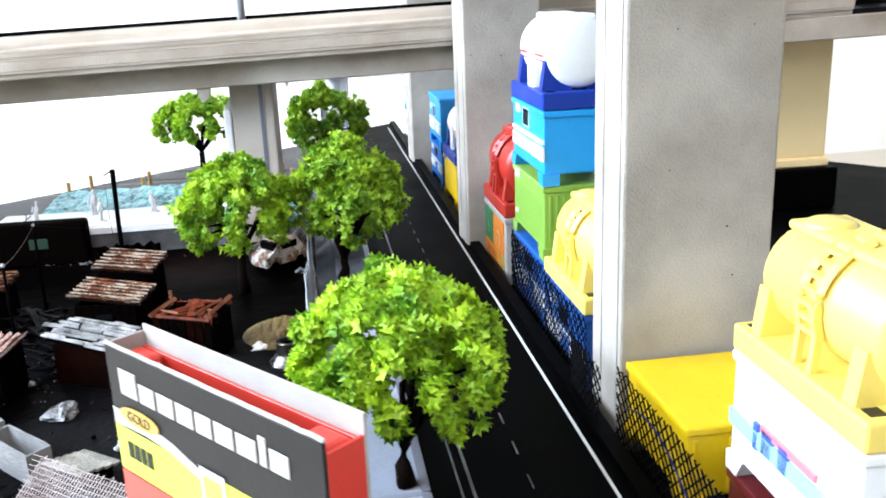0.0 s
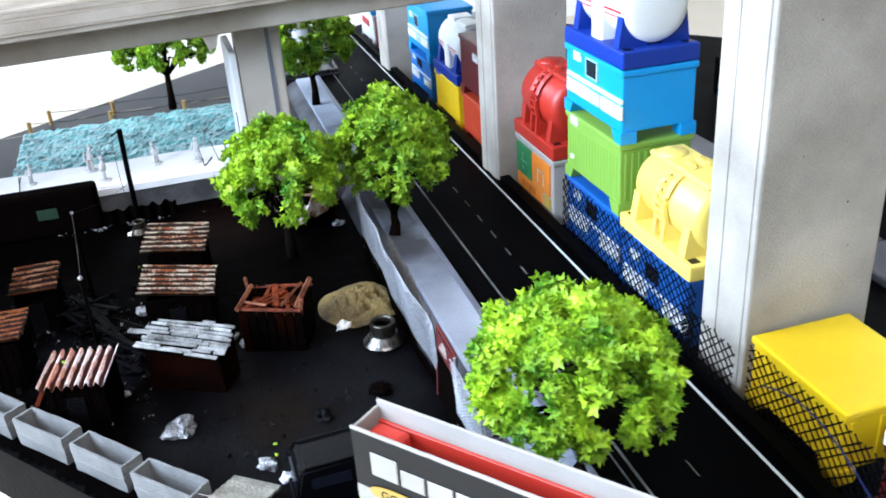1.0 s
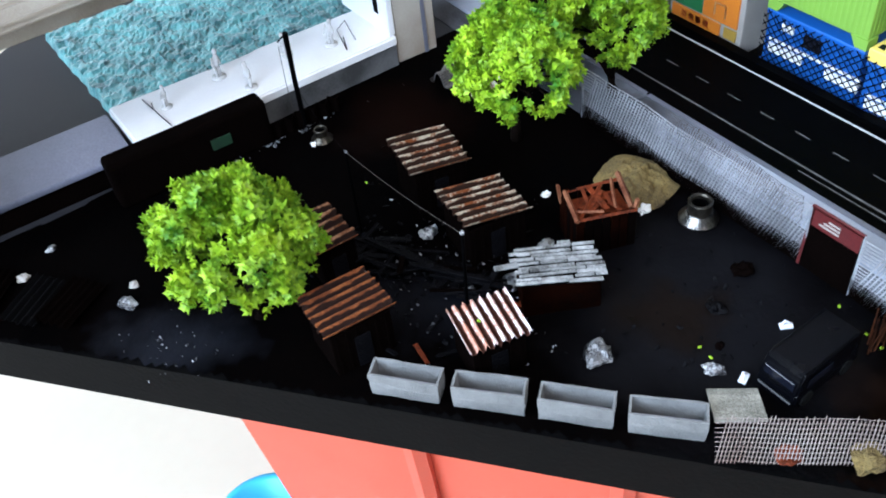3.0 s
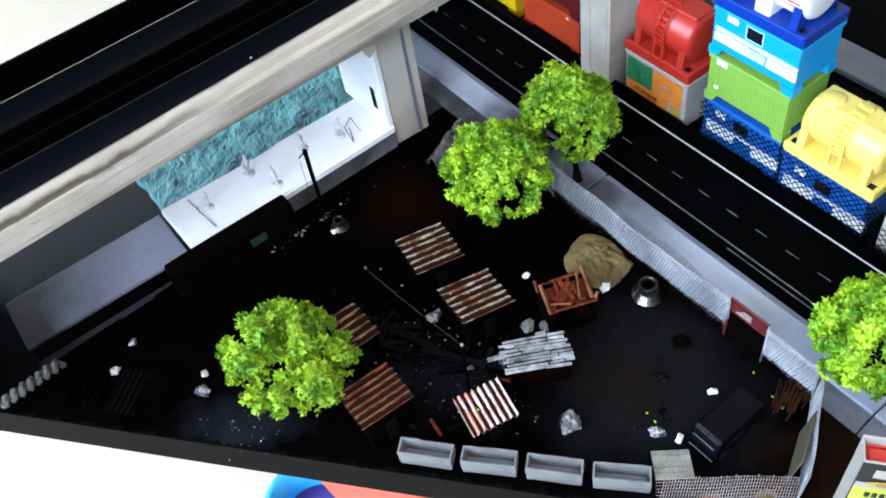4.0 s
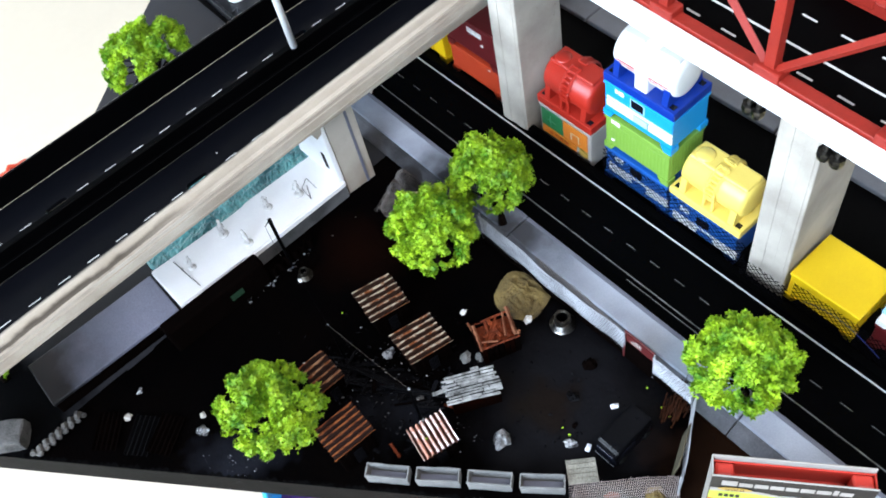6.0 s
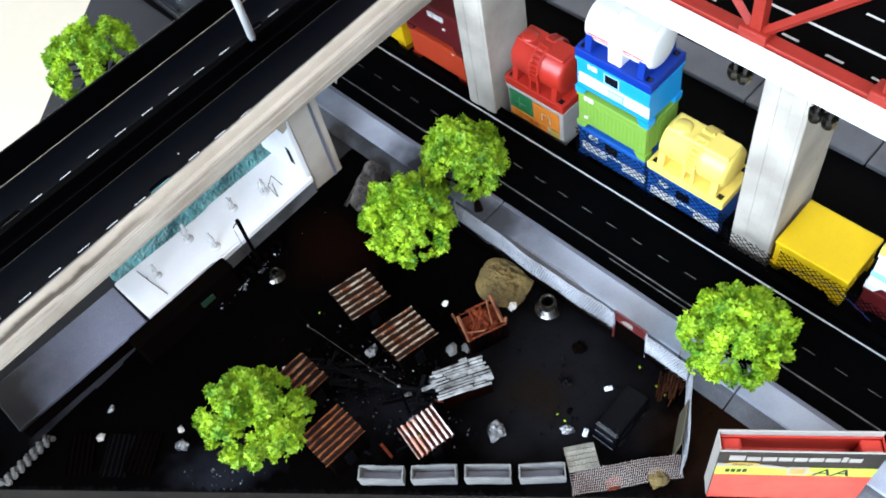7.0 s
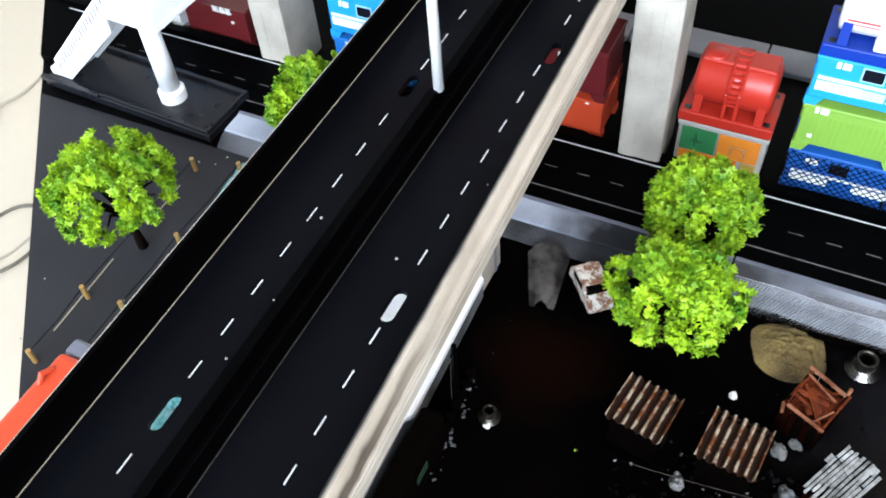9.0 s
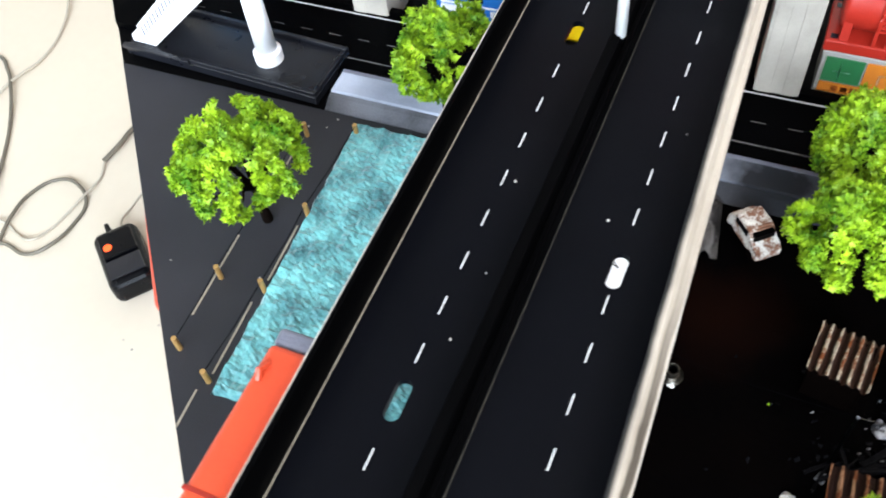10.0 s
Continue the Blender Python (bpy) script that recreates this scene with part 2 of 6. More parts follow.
fig_grey = mat("fig_grey", (0.66, 0.655, 0.65), 0.6, col2=(0.42, 0.41, 0.4), big=300, bump=0.1)


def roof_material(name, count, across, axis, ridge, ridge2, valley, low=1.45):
    """Corrugated sheet: worn ridges, rusted valleys with groove shade painted in, count waves over the width."""
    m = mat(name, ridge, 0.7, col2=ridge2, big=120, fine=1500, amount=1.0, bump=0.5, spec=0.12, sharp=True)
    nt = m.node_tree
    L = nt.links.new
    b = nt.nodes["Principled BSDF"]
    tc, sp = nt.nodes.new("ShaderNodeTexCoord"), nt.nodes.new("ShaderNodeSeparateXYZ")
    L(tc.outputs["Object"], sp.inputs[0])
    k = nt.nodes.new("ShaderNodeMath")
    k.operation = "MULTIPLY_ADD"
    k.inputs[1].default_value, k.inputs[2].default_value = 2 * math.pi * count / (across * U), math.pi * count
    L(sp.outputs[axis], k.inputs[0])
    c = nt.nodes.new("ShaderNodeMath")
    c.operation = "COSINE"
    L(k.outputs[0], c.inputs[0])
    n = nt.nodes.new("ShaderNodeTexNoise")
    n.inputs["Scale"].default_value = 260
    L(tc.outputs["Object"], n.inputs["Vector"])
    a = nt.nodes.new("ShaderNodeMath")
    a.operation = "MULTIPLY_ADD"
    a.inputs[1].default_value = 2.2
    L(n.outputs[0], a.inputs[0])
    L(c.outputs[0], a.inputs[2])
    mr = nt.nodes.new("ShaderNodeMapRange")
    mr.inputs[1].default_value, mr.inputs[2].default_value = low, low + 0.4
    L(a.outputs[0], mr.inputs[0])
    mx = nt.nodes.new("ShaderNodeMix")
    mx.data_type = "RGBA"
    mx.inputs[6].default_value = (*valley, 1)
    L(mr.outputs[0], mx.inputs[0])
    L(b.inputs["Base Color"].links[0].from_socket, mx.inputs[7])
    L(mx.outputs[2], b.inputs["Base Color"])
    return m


def parapet_material():
    """Beige concrete paint that thins out into black overspray on the lane side, with one brown streak along the top."""
    m = mat("parapet", (0.49, 0.425, 0.345), 0.75, col2=(0.3, 0.25, 0.195), big=20, fine=1500, amount=0.8, bump=0.3, grain=0.12)
    nt = m.node_tree
    L = nt.links.new
    b = nt.nodes["Principled BSDF"]
    tc, sp, n, n2 = nt.nodes.new("ShaderNodeTexCoord"), nt.nodes.new("ShaderNodeSeparateXYZ"), nt.nodes.new("ShaderNodeTexNoise"), nt.nodes.new("ShaderNodeTexNoise")
    L(tc.outputs["Object"], sp.inputs[0])
    for q, sc in ((n, 90), (n2, 14)):
        q.inputs["Scale"].default_value, q.inputs["Detail"].default_value = sc, 4
        L(tc.outputs["Object"], q.inputs["Vector"])

    def step(a, lo, hi, v0=0.0, v1=1.0):
        r = nt.nodes.new("ShaderNodeMapRange")
        r.interpolation_type = "SMOOTHSTEP"
        for i, x in ((1, lo), (2, hi), (3, v0), (4, v1)):
            r.inputs[i].default_value = x
        L(a, r.inputs[0])
        return r.outputs[0]

    def calc(op, a, c):
        k = nt.nodes.new("ShaderNodeMath")
        k.operation = op
        for i, x in ((0, a), (1, c)):
            if isinstance(x, float):
                k.inputs[i].default_value = x
            else:
                L(x, k.inputs[i])
        return k.outputs[0]

    def over(fac, colour):
        mx = nt.nodes.new("ShaderNodeMix")
        mx.data_type = "RGBA"
        mx.inputs[7].default_value = (*colour, 1)
        L(fac, mx.inputs[0])
        L(b.inputs["Base Color"].links[0].from_socket, mx.inputs[6])
        L(mx.outputs[2], b.inputs["Base Color"])
    y = calc("ADD", sp.outputs[1], calc("MULTIPLY", n.outputs[0], 0.0012))
    band = calc("MULTIPLY", step(y, -0.035 * U, 0.015 * U), step(y, 0.13 * U, 0.19 * U, 1.0, 0.0))
    length = calc("MULTIPLY", step(sp.outputs[0], -5.0 * U, 3.5 * U, 1.0, 0.0), step(n2.outputs[0], 0.0, 0.4))
    over(calc("MULTIPLY", band, calc("MINIMUM", calc("ADD", length, 0.06), 0.95)), (0.05, 0.037, 0.024))
    over(step(y, 0.21 * U, 0.42 * U), (0.0012, 0.0012, 0.0016))
    return m


def dark_ended(name, col, end_colour):
    """Grey concrete that darkens raggedly to near black towards one end."""
    m = mat(name, col, 0.4, col2=tuple(c * 0.45 for c in col), big=22, fine=1500, amount=0.8, bump=0.2)
    nt = m.node_tree
    L = nt.links.new
    b = nt.nodes["Principled BSDF"]
    tc, sp, n = nt.nodes.new("ShaderNodeTexCoord"), nt.nodes.new("ShaderNodeSeparateXYZ"), nt.nodes.new("ShaderNodeTexNoise")
    L(tc.outputs["Object"], sp.inputs[0])
    L(tc.outputs["Object"], n.inputs["Vector"])
    n.inputs["Scale"].default_value, n.inputs["Detail"].default_value = 45, 6
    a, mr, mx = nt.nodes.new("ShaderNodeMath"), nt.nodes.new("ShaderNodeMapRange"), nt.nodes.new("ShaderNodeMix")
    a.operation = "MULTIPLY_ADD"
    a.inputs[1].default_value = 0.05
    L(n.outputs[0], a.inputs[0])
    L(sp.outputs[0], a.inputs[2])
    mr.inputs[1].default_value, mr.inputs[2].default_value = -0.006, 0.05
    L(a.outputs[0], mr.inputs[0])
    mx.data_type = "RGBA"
    mx.inputs[6].default_value = (*end_colour, 1)
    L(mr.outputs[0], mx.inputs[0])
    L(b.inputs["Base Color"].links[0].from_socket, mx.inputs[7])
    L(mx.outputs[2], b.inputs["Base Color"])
    return m


def leaf_material(name, col, col2):
    m = mat(name, col, 0.45, col2=col2, big=110, fine=900, amount=1.0, bump=0.0, vary=0.3, spec=0.3)
    nt = m.node_tree
    b = nt.nodes["Principled BSDF"]
    tr = nt.nodes.new("ShaderNodeBsdfTranslucent")
    ms = nt.nodes.new("ShaderNodeMixShader")
    ms.inputs[0].default_value = 0.2
    nt.links.new(b.inputs["Base Color"].links[0].from_socket, tr.inputs[0])
    nt.links.new(b.outputs[0], ms.inputs[1])
    nt.links.new(tr.outputs[0], ms.inputs[2])
    nt.links.new(ms.outputs[0], nt.nodes["Material Output"].inputs[0])
    return m


leaf_bright = leaf_material("leaf_bright", (0.45, 0.67, 0.026), (0.04, 0.175, 0.008))


def water_material():
    m = mat("foam_water", (0.15, 0.47, 0.47), 0.35, col2=(0.006, 0.085, 0.1), big=75, fine=650, amount=1.0, bump=0.55, grain=0.3)
    m.node_tree.nodes["Principled BSDF"].inputs["Sheen Weight"].default_value = 0.45
    return m


foam_water = water_material()

# ---- building helpers ----


def thing(name, x=0, y=0, z=0, rz=0, label="", category="", group="", kind="", base=None):
    e = new(name)
    m = pose(x * U, y * U, z * U, 0, 0, rz)
    e.matrix_world = (base @ m) if base else m
    return tagged(e, label, category, group, kind)


def mesh_of(name, bm, material, smooth=False):
    me = bpy.data.meshes.new(name)
    bmesh.ops.recalc_face_normals(bm, faces=bm.faces)
    bmesh.ops.transform(bm, matrix=Matrix.Scale(U, 4), verts=bm.verts)
    bm.to_mesh(me)
    bm.free()
    me.materials.append(material)
    if smooth:
        me.polygons.foreach_set("use_smooth", [True] * len(me.polygons))
    return me


def part(name, bm, material, parent=None, label="", smooth=False):
    ob = new(name, mesh_of(name, bm, material, smooth))
    ob.parent = parent
    return tagged(ob, label)


def single(name, bm, material, label="", category="", group="", kind="", smooth=False, base=None):
    ob = new(name, mesh_of(name, bm, material, smooth))
    if base:
        ob.matrix_world = base
    return tagged(ob, label, category, group, kind)


def B():
    return bmesh.new()


def box(bm, x0, x1, y0, y1, z0, z1, bevel=0.0, seg=1, m=None):
    vs = [bm.verts.new(p) for p in ((x0, y0, z0), (x1, y0, z0), (x1, y1, z0), (x0, y1, z0), (x0, y0, z1), (x1, y0, z1), (x1, y1, z1), (x0, y1, z1))]
    fs = [bm.faces.new([vs[i] for i in f]) for f in ((3, 2, 1, 0), (4, 5, 6, 7), (0, 1, 5, 4), (1, 2, 6, 5), (2, 3, 7, 6), (3, 0, 4, 7))]
    out = list(vs)
    if bevel:
        es = list({e for f in fs for e in f.edges})
        r = bmesh.ops.bevel(bm, geom=es, offset=bevel, segments=seg, affect="EDGES", profile=0.5)
        out = list({v for f in r["faces"] for v in f.verts} | {v for v in vs if v.is_valid})
    if m:
        bmesh.ops.transform(bm, matrix=m, verts=out)
    return bm


def prism(bm, pts, z0, z1):
    lo = [bm.verts.new((x, y, z0)) for x, y in pts]
    hi = [bm.verts.new((x, y, z1)) for x, y in pts]
    n = len(pts)
    bm.faces.new(lo[::-1])
    bm.faces.new(hi)
    for i in range(n):
        bm.faces.new((lo[i], lo[(i + 1) % n], hi[(i + 1) % n], hi[i]))
    return bm


def tube(bm, pts, radii, seg=8, caps=True):
    """A round bar along the points, with a radius at each."""
    pts = [Vector(p) for p in pts]
    if not hasattr(radii, "__len__"):
        radii = [radii] * len(pts)
    rings = []
    for i, p in enumerate(pts):
        d = (pts[min(i + 1, len(pts) - 1)] - pts[max(i - 1, 0)]).normalized()
        a = d.orthogonal().normalized() if abs(d.z) > 0.99 else d.cross(Vector((0, 0, 1))).normalized()
        b = d.cross(a)
        rings.append([bm.verts.new(p + radii[i] * (math.cos(k * 2 * math.pi / seg) * a + math.sin(k * 2 * math.pi / seg) * b)) for k in range(seg)])
    for r0, r1 in zip(rings, rings[1:]):
        for k in range(seg):
            bm.faces.new((r0[k], r0[(k + 1) % seg], r1[(k + 1) % seg], r1[k]))
    if caps:
        bm.faces.new(rings[0][::-1])
        bm.faces.new(rings[-1])
    return bm


def lathe(bm, profile, seg=20, x=0, y=0, z=0):
    """Turned shape from (radius, height) pairs; radius 0 closes it."""
    rings = []
    for r, h in profile:
        rings.append([bm.verts.new((x + r * math.cos(k * 2 * math.pi / seg), y + r * math.sin(k * 2 * math.pi / seg), z + h)) for k in range(seg)])
    for r0, r1 in zip(rings, rings[1:]):
        for k in range(seg):
            bm.faces.new((r0[k], r0[(k + 1) % seg], r1[(k + 1) % seg], r1[k]))
    return bm


# ---- the room ----
# room added round the board; its pale and grey sides set the bounced light
FLOOR_Z = -32.0
rm = 165
bm = B()
box(bm, -rm, rm, -rm, rm, FLOOR_Z - 4, FLOOR_Z)
single("floor", bm, floor_cream, "smooth cream floor lit by the window", "floor", kind="structure")
bm = B()
box(bm, -rm, rm, -rm, rm, 165, 170)
single("ceiling", bm, room_grey, "plain grey ceiling added to close the room", "ceiling", kind="structure")
for nm, b in (("wall_north", (-rm, rm, rm, rm + 6)), ("wall_south", (-rm, rm, -rm - 6, -rm)), ("wall_east", (rm, rm + 6, -rm, rm))):
    bm = B()
    box(bm, *b, FLOOR_Z, 165)
    single(nm, bm, wall_pale if nm != "wall_south" else room_grey, "plain room wall toned to set the bounced light", "wall", kind="structure")
bm = B()
for b in ((-rm, -150, FLOOR_Z, 165), (141, rm, FLOOR_Z, 165), (-150, 141, FLOOR_Z, 25), (-150, 141, 148, 165)):
    box(bm, -rm - 6, -rm, b[0], b[1], b[2], b[3])
single("wall_west", bm, room_grey, "plain grey wall with a wide window opening", "wall", kind="structure")
win = thing("window_1", -rm - 3, -4.5, 25, label="wide window opening with a white frame", category="window", kind="structure")
for y0, y1, z0, z1 in ((-145.5, 145.5, 0, 5), (-145.5, 145.5, 118, 123), (-145.5, -140.5, 5, 118), (140.5, 145.5, 5, 118), (-51, -46, 5, 118), (46, 51, 5, 118)):
    bm = B()
    part("window_frame", box(bm, -2, 2, y0, y1, z0, z1, 0.5), white_paint, win)

# ---- the diorama board ----
TIP, UX, VX = Vector((-31.7, 17.0)), Vector((0.571, -0.821)), Vector((0.815, 0.58))
SIDE = 48.0


def on_board(a, b):
    p = TIP + UX * a + VX * b
    return (p.x, p.y)


RZ = -2.4                                 # the road's heading
ROAD = pose(0, 0, 0, 0, 0, RZ)


def rw(x, y):
    """From road coordinates to the board's."""
    p = ROAD @ Vector((x, y, 0))
    return (p.x, p.y)


CORNERS = [on_board(-0.2, 0), on_board(SIDE, 2.7), on_board(SIDE, SIDE), on_board(-1.35, SIDE)]
board = thing("diorama_board", label="square black plywood diorama board with dark soil yard", category="board", kind="structure")
bm = B()
part("base", prism(bm, CORNERS, -1.7, -0.6), board_black, board)


def clip_poly(poly, nx, ny, c):
    """The part of a flat outline where nx*x + ny*y <= c."""
    out = []
    for (x0, y0), (x1, y1) in zip(poly, poly[1:] + poly[:1]):
        d0, d1 = nx * x0 + ny * y0 - c, nx * x1 + ny * y1 - c
        if d0 <= 0:
            out.append((x0, y0))
        if d0 * d1 < 0:
            k = d0 / (d0 - d1)
            out.append((x0 + k * (x1 - x0), y0 + k * (y1 - y0)))
    return out


whole = CORNERS
cn, sn = math.cos(radians(RZ)), math.sin(radians(RZ))


def strip(x0, x1, grow=0.0):
    """The board's area between two lines along the road."""
    poly = clip_poly(whole, cn, sn, x1)
    return clip_poly(poly, -cn, -sn, -x0)


def relief_sheet(poly_test, x0, x1, y0, y1, step, height, thick):
    """A gently uneven ground sheet over the cells whose middle passes the test, with a skirt below."""
    bm = B()
    nx, ny = int((x1 - x0) / step), int((y1 - y0) / step)
    grid = {}

    def v(i, j):
        if (i, j) not in grid:
            x, y = x0 + i * step, y0 + j * step
            grid[i, j] = bm.verts.new((x, y, height(x, y)))
        return grid[i, j]
    for i in range(nx):
        for j in range(ny):
            if poly_test(x0 + (i + 0.5) * step, y0 + (j + 0.5) * step):
                bm.faces.new((v(i, j), v(i + 1, j), v(i + 1, j + 1), v(i, j + 1)))
    return bm


bm = B()
part("yard", prism(bm, strip(-80, -4.7), -0.6, -0.02), board_black, board, "black painted edge of the board")


def inside(x, y):
    d = Vector((x, y)) - TIP
    return d.dot(Vector((0.58, -0.815))) > 0.1 - 0.024 * d.dot(VX) and d.dot(Vector((0.821, 0.571))) > 0.12 + 0.056 * d.dot(UX) and d.dot(Vector((0.58, -0.815))) < SIDE - 1


def soil_h(x, y):
    n = noise.noise((x * 0.5, y * 0.5, 3)) * 0.06 + noise.noise((x * 1.7, y * 1.7, 1)) * 0.035 + noise.noise((x * 4, y * 4, 8)) * 0.02
    return 0.03 + n * 0.5


bm = relief_sheet(lambda x, y: inside(x, y) and x * cn + y * sn < -6.6 and y < 13.4 - 0.07 * x * 0 and y > -15, -31.5, -5.5, -15, 17, 0.22, soil_h, 0)
part("soil", bm, yard_soil, board, "dark burnt soil with rusty stains", smooth=True)
bm = B()
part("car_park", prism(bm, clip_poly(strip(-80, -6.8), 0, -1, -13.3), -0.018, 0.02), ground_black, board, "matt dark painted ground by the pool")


# the road with its kerbs, lines and pavement
road = thing("road", label="black two-lane toy road with white lines", category="road", kind="structure")
bm = B()
part("roadbed", prism(bm, strip(-4.75, -0.45), -0.6, 0.35), asphalt, road)
bm = B()
part("kerb", prism(bm, strip(-0.82, -0.45), 0.354, 0.5), wall_black, road, "low black kerb")


def road_box(x0, x1, y0, y1, z0, z1, bevel=0.0):
    return box(B(), x0, x1, y0, y1, z0, z1, bevel, m=ROAD)


def y_limits(x):
    """Where a line along the road meets the board's edges."""
    ys = [y for k in range(-400, 600) for y in (k * 0.1,) if 0 < (Vector(rw(x, y)) - TIP).dot(Vector((0.58, -0.815))) < SIDE and 0 < (Vector(rw(x, y)) - TIP).dot(Vector((0.821, 0.571))) < SIDE]
    return min(ys) + 0.3, max(ys) - 0.3


lo, hi = y_limits(-1.0)
part("edge_line", road_box(-1.17, -1.1, lo, hi, 0.352, 0.358), road_white, road, "thin white edge line")
lo4, hi4 = y_limits(-4.3)
part("edge_line", road_box(-3.92, -3.86, lo4, hi4, 0.352, 0.358), road_faded, road, "worn white edge line")
part("edge_line", road_box(-4.15, -4.11, -9.0, -1.2, 0.352, 0.357), road_faded, road, "short doubled worn line")
y = -4.69 - 1.41 * 10
while y < lo4 + 0.5:
    y += 1.41
while y < hi4 - 1:
    part("lane_dash", road_box(-2.71, -2.675, y, y + 0.55, 0.352, 0.357), road_faded, road)
    y += 1.41
ledge_dirty = stained(mat("ledge_dirty", (0.13, 0.135, 0.155), 0.8, col2=(0.012, 0.012, 0.014), big=26, fine=1300, bump=0.3, amount=1.0, grain=0.15), 0.5, SOOT_SHADE_SPOTS)
pave = thing("pavement", label="pale bluish concrete pavement beside the road", category="pavement", kind="structure")
yy = [-24.0, -8.9, 4.45, 17.5, 26.6]
for y0, y1 in zip(yy, yy[1:]):
    a, b = max(y0, y_limits(-5.6)[0]), y1
    bm = B()
    box(bm, -6.08, -4.78, a + 0.03, b - 0.03, -0.6, 0.52, 0.05, m=ROAD)
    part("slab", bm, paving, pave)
    bm = B()
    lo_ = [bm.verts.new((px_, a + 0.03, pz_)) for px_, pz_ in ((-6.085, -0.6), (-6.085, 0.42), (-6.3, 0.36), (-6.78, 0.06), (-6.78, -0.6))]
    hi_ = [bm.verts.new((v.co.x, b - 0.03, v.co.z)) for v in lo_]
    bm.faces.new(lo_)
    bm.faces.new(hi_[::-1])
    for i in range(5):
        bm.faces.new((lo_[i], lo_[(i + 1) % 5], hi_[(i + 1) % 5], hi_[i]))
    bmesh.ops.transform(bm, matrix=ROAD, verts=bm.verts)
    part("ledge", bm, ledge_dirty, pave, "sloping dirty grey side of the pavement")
    bm = B()
    box(bm, -4.95, -4.76, a + 0.05, b - 0.05, 0.524, 0.55, 0.01, m=ROAD)
    part("kerb_stone", bm, slab_grey, pave)

# the lower ground east of the road, with a second road
road_b = thing("road_east", label="bare black ground strip east of the containers", category="road", kind="structure")
lo, hi = y_limits(11.8)
bm = B()
part("roadbed", prism(bm, strip(9.4, 60), -0.6, -0.5), asphalt, road_b)
kerb_east = mat("kerb_east", (0.2, 0.21, 0.235), 0.75, col2=(0.06, 0.062, 0.07), big=14, fine=1500, bump=0.3, amount=0.9, grain=0.12)
pave_b = thing("pavement_east", label="grey concrete kerb strip between the roads", category="pavement", kind="structure")
lo, hi = y_limits(8.3)
y = lo
while y < hi:
    bm = B()
    box(bm, 7.5, 9.35, y + 0.04, min(y + 6.4, hi) - 0.04, -0.6, -0.28, 0.05, m=ROAD)
    part("slab", bm, kerb_east, pave_b)
    y += 6.4

# ---- the elevated road: two black channels on a concrete pier ----
# the deck heads slightly off the road square and falls gently towards the west
DECK = pose(0, 0, 0, 0, 0, -3.9) @ Matrix.Translation((-14, 0, 8)) @ Matrix.Rotation(radians(-1.6), 4, "Y") @ Matrix.Translation((14, 0, -8))


def dk(x, y, z):
    return DECK @ Vector((x, y, z))


SLOTS = {0: [-16.38, -5.24], 1: [-21.55, -8.48]}         # oblong holes through the two lanes
FLOOR_D = 7.65                                          # top of the lanes
viaduct = thing("viaduct", label="elevated twin-channel toy highway, black inside with pale concrete sides", category="viaduct", kind="structure")
X0, X1 = -36.0, 26.0


def lane_floor(low, y1, holes, yc):
    """A deck plate with oblong holes; low(x) gives its near edge."""
    bm = B()
    xs = [X0] + sorted(h for c in holes for h in (c - 0.62, c + 0.62)) + [X1]
    z0, z1 = FLOOR_D - 0.2, FLOOR_D
    for i in range(0, len(xs) - 1, 2):
        a, b = xs[i], xs[i + 1]
        prism(bm, [(a, low(a)), (b, low(b)), (b, y1), (a, y1)], z0, z1)
    for c in holes:
        hw = 0.2
        for s in (-1, 1):
            # the plate beside the hole, with a rounded inner outline
            ends = [y1, y1] if s > 0 else [low(c - 0.62), low(c + 0.62)]
            out = [(c - 0.62, ends[0]), (c + 0.62, ends[1])]
            inner = [(c + 0.62, yc)]
            for k in range(0, 7):
                a = math.pi / 2 * k / 6
                inner.append((c + 0.35 + 0.2 * math.cos(a), yc + s * hw * math.sin(a)))
            for k in range(0, 7):
                a = math.pi / 2 + math.pi / 2 * k / 6
                inner.append((c - 0.35 + 0.2 * math.cos(a), yc + s * hw * math.sin(a)))
            inner.append((c - 0.62, yc))
            pts = out + inner
            if s < 0:
                pts = pts[::-1]
            prism(bm, pts, z0, z1)
    bmesh.ops.remove_doubles(bm, verts=bm.verts, dist=1e-4)
    bmesh.ops.transform(bm, matrix=DECK, verts=bm.verts)
    return bm


# the near side is set on at its own slight angle to the lanes
SIDE_M = DECK @ Matrix.Translation((-17.5, 9.99, 0)) @ Matrix.Rotation(math.atan(0.033), 4, "Z")
lane_mid = ((lambda x: 11.68 + 0.017 * (x + 17.5)), (lambda x: 15.45))
part("lane", lane_floor(lambda x: 10.08 + 0.033 * (x + 17.5), 13.55, SLOTS[0], 11.7), deck_black, viaduct, "matt black lane with oblong holes")
part("lane", lane_floor(lambda x: 14.06, 17.31, SLOTS[1], 15.43), deck_black, viaduct, "matt black lane with oblong holes")
# outer side: moulded face, lip under the top, a set-back foot, and a broad top rounded off towards the lane
for a2, b2, z0, z1, nm in ((-0.115, -0.092, 8.22, 8.4, "lip"), (-0.115, -0.092, 7.74, 8.12, "fascia"), (-0.02, 0.07, 7.44, 7.648, "foot")):
    part(nm, box(B(), -22, 33, a2, b2, z0, z1, 0.03, m=SIDE_M), concrete_warm, viaduct, "pale grey-beige concrete side")
bm = B()
cols = []
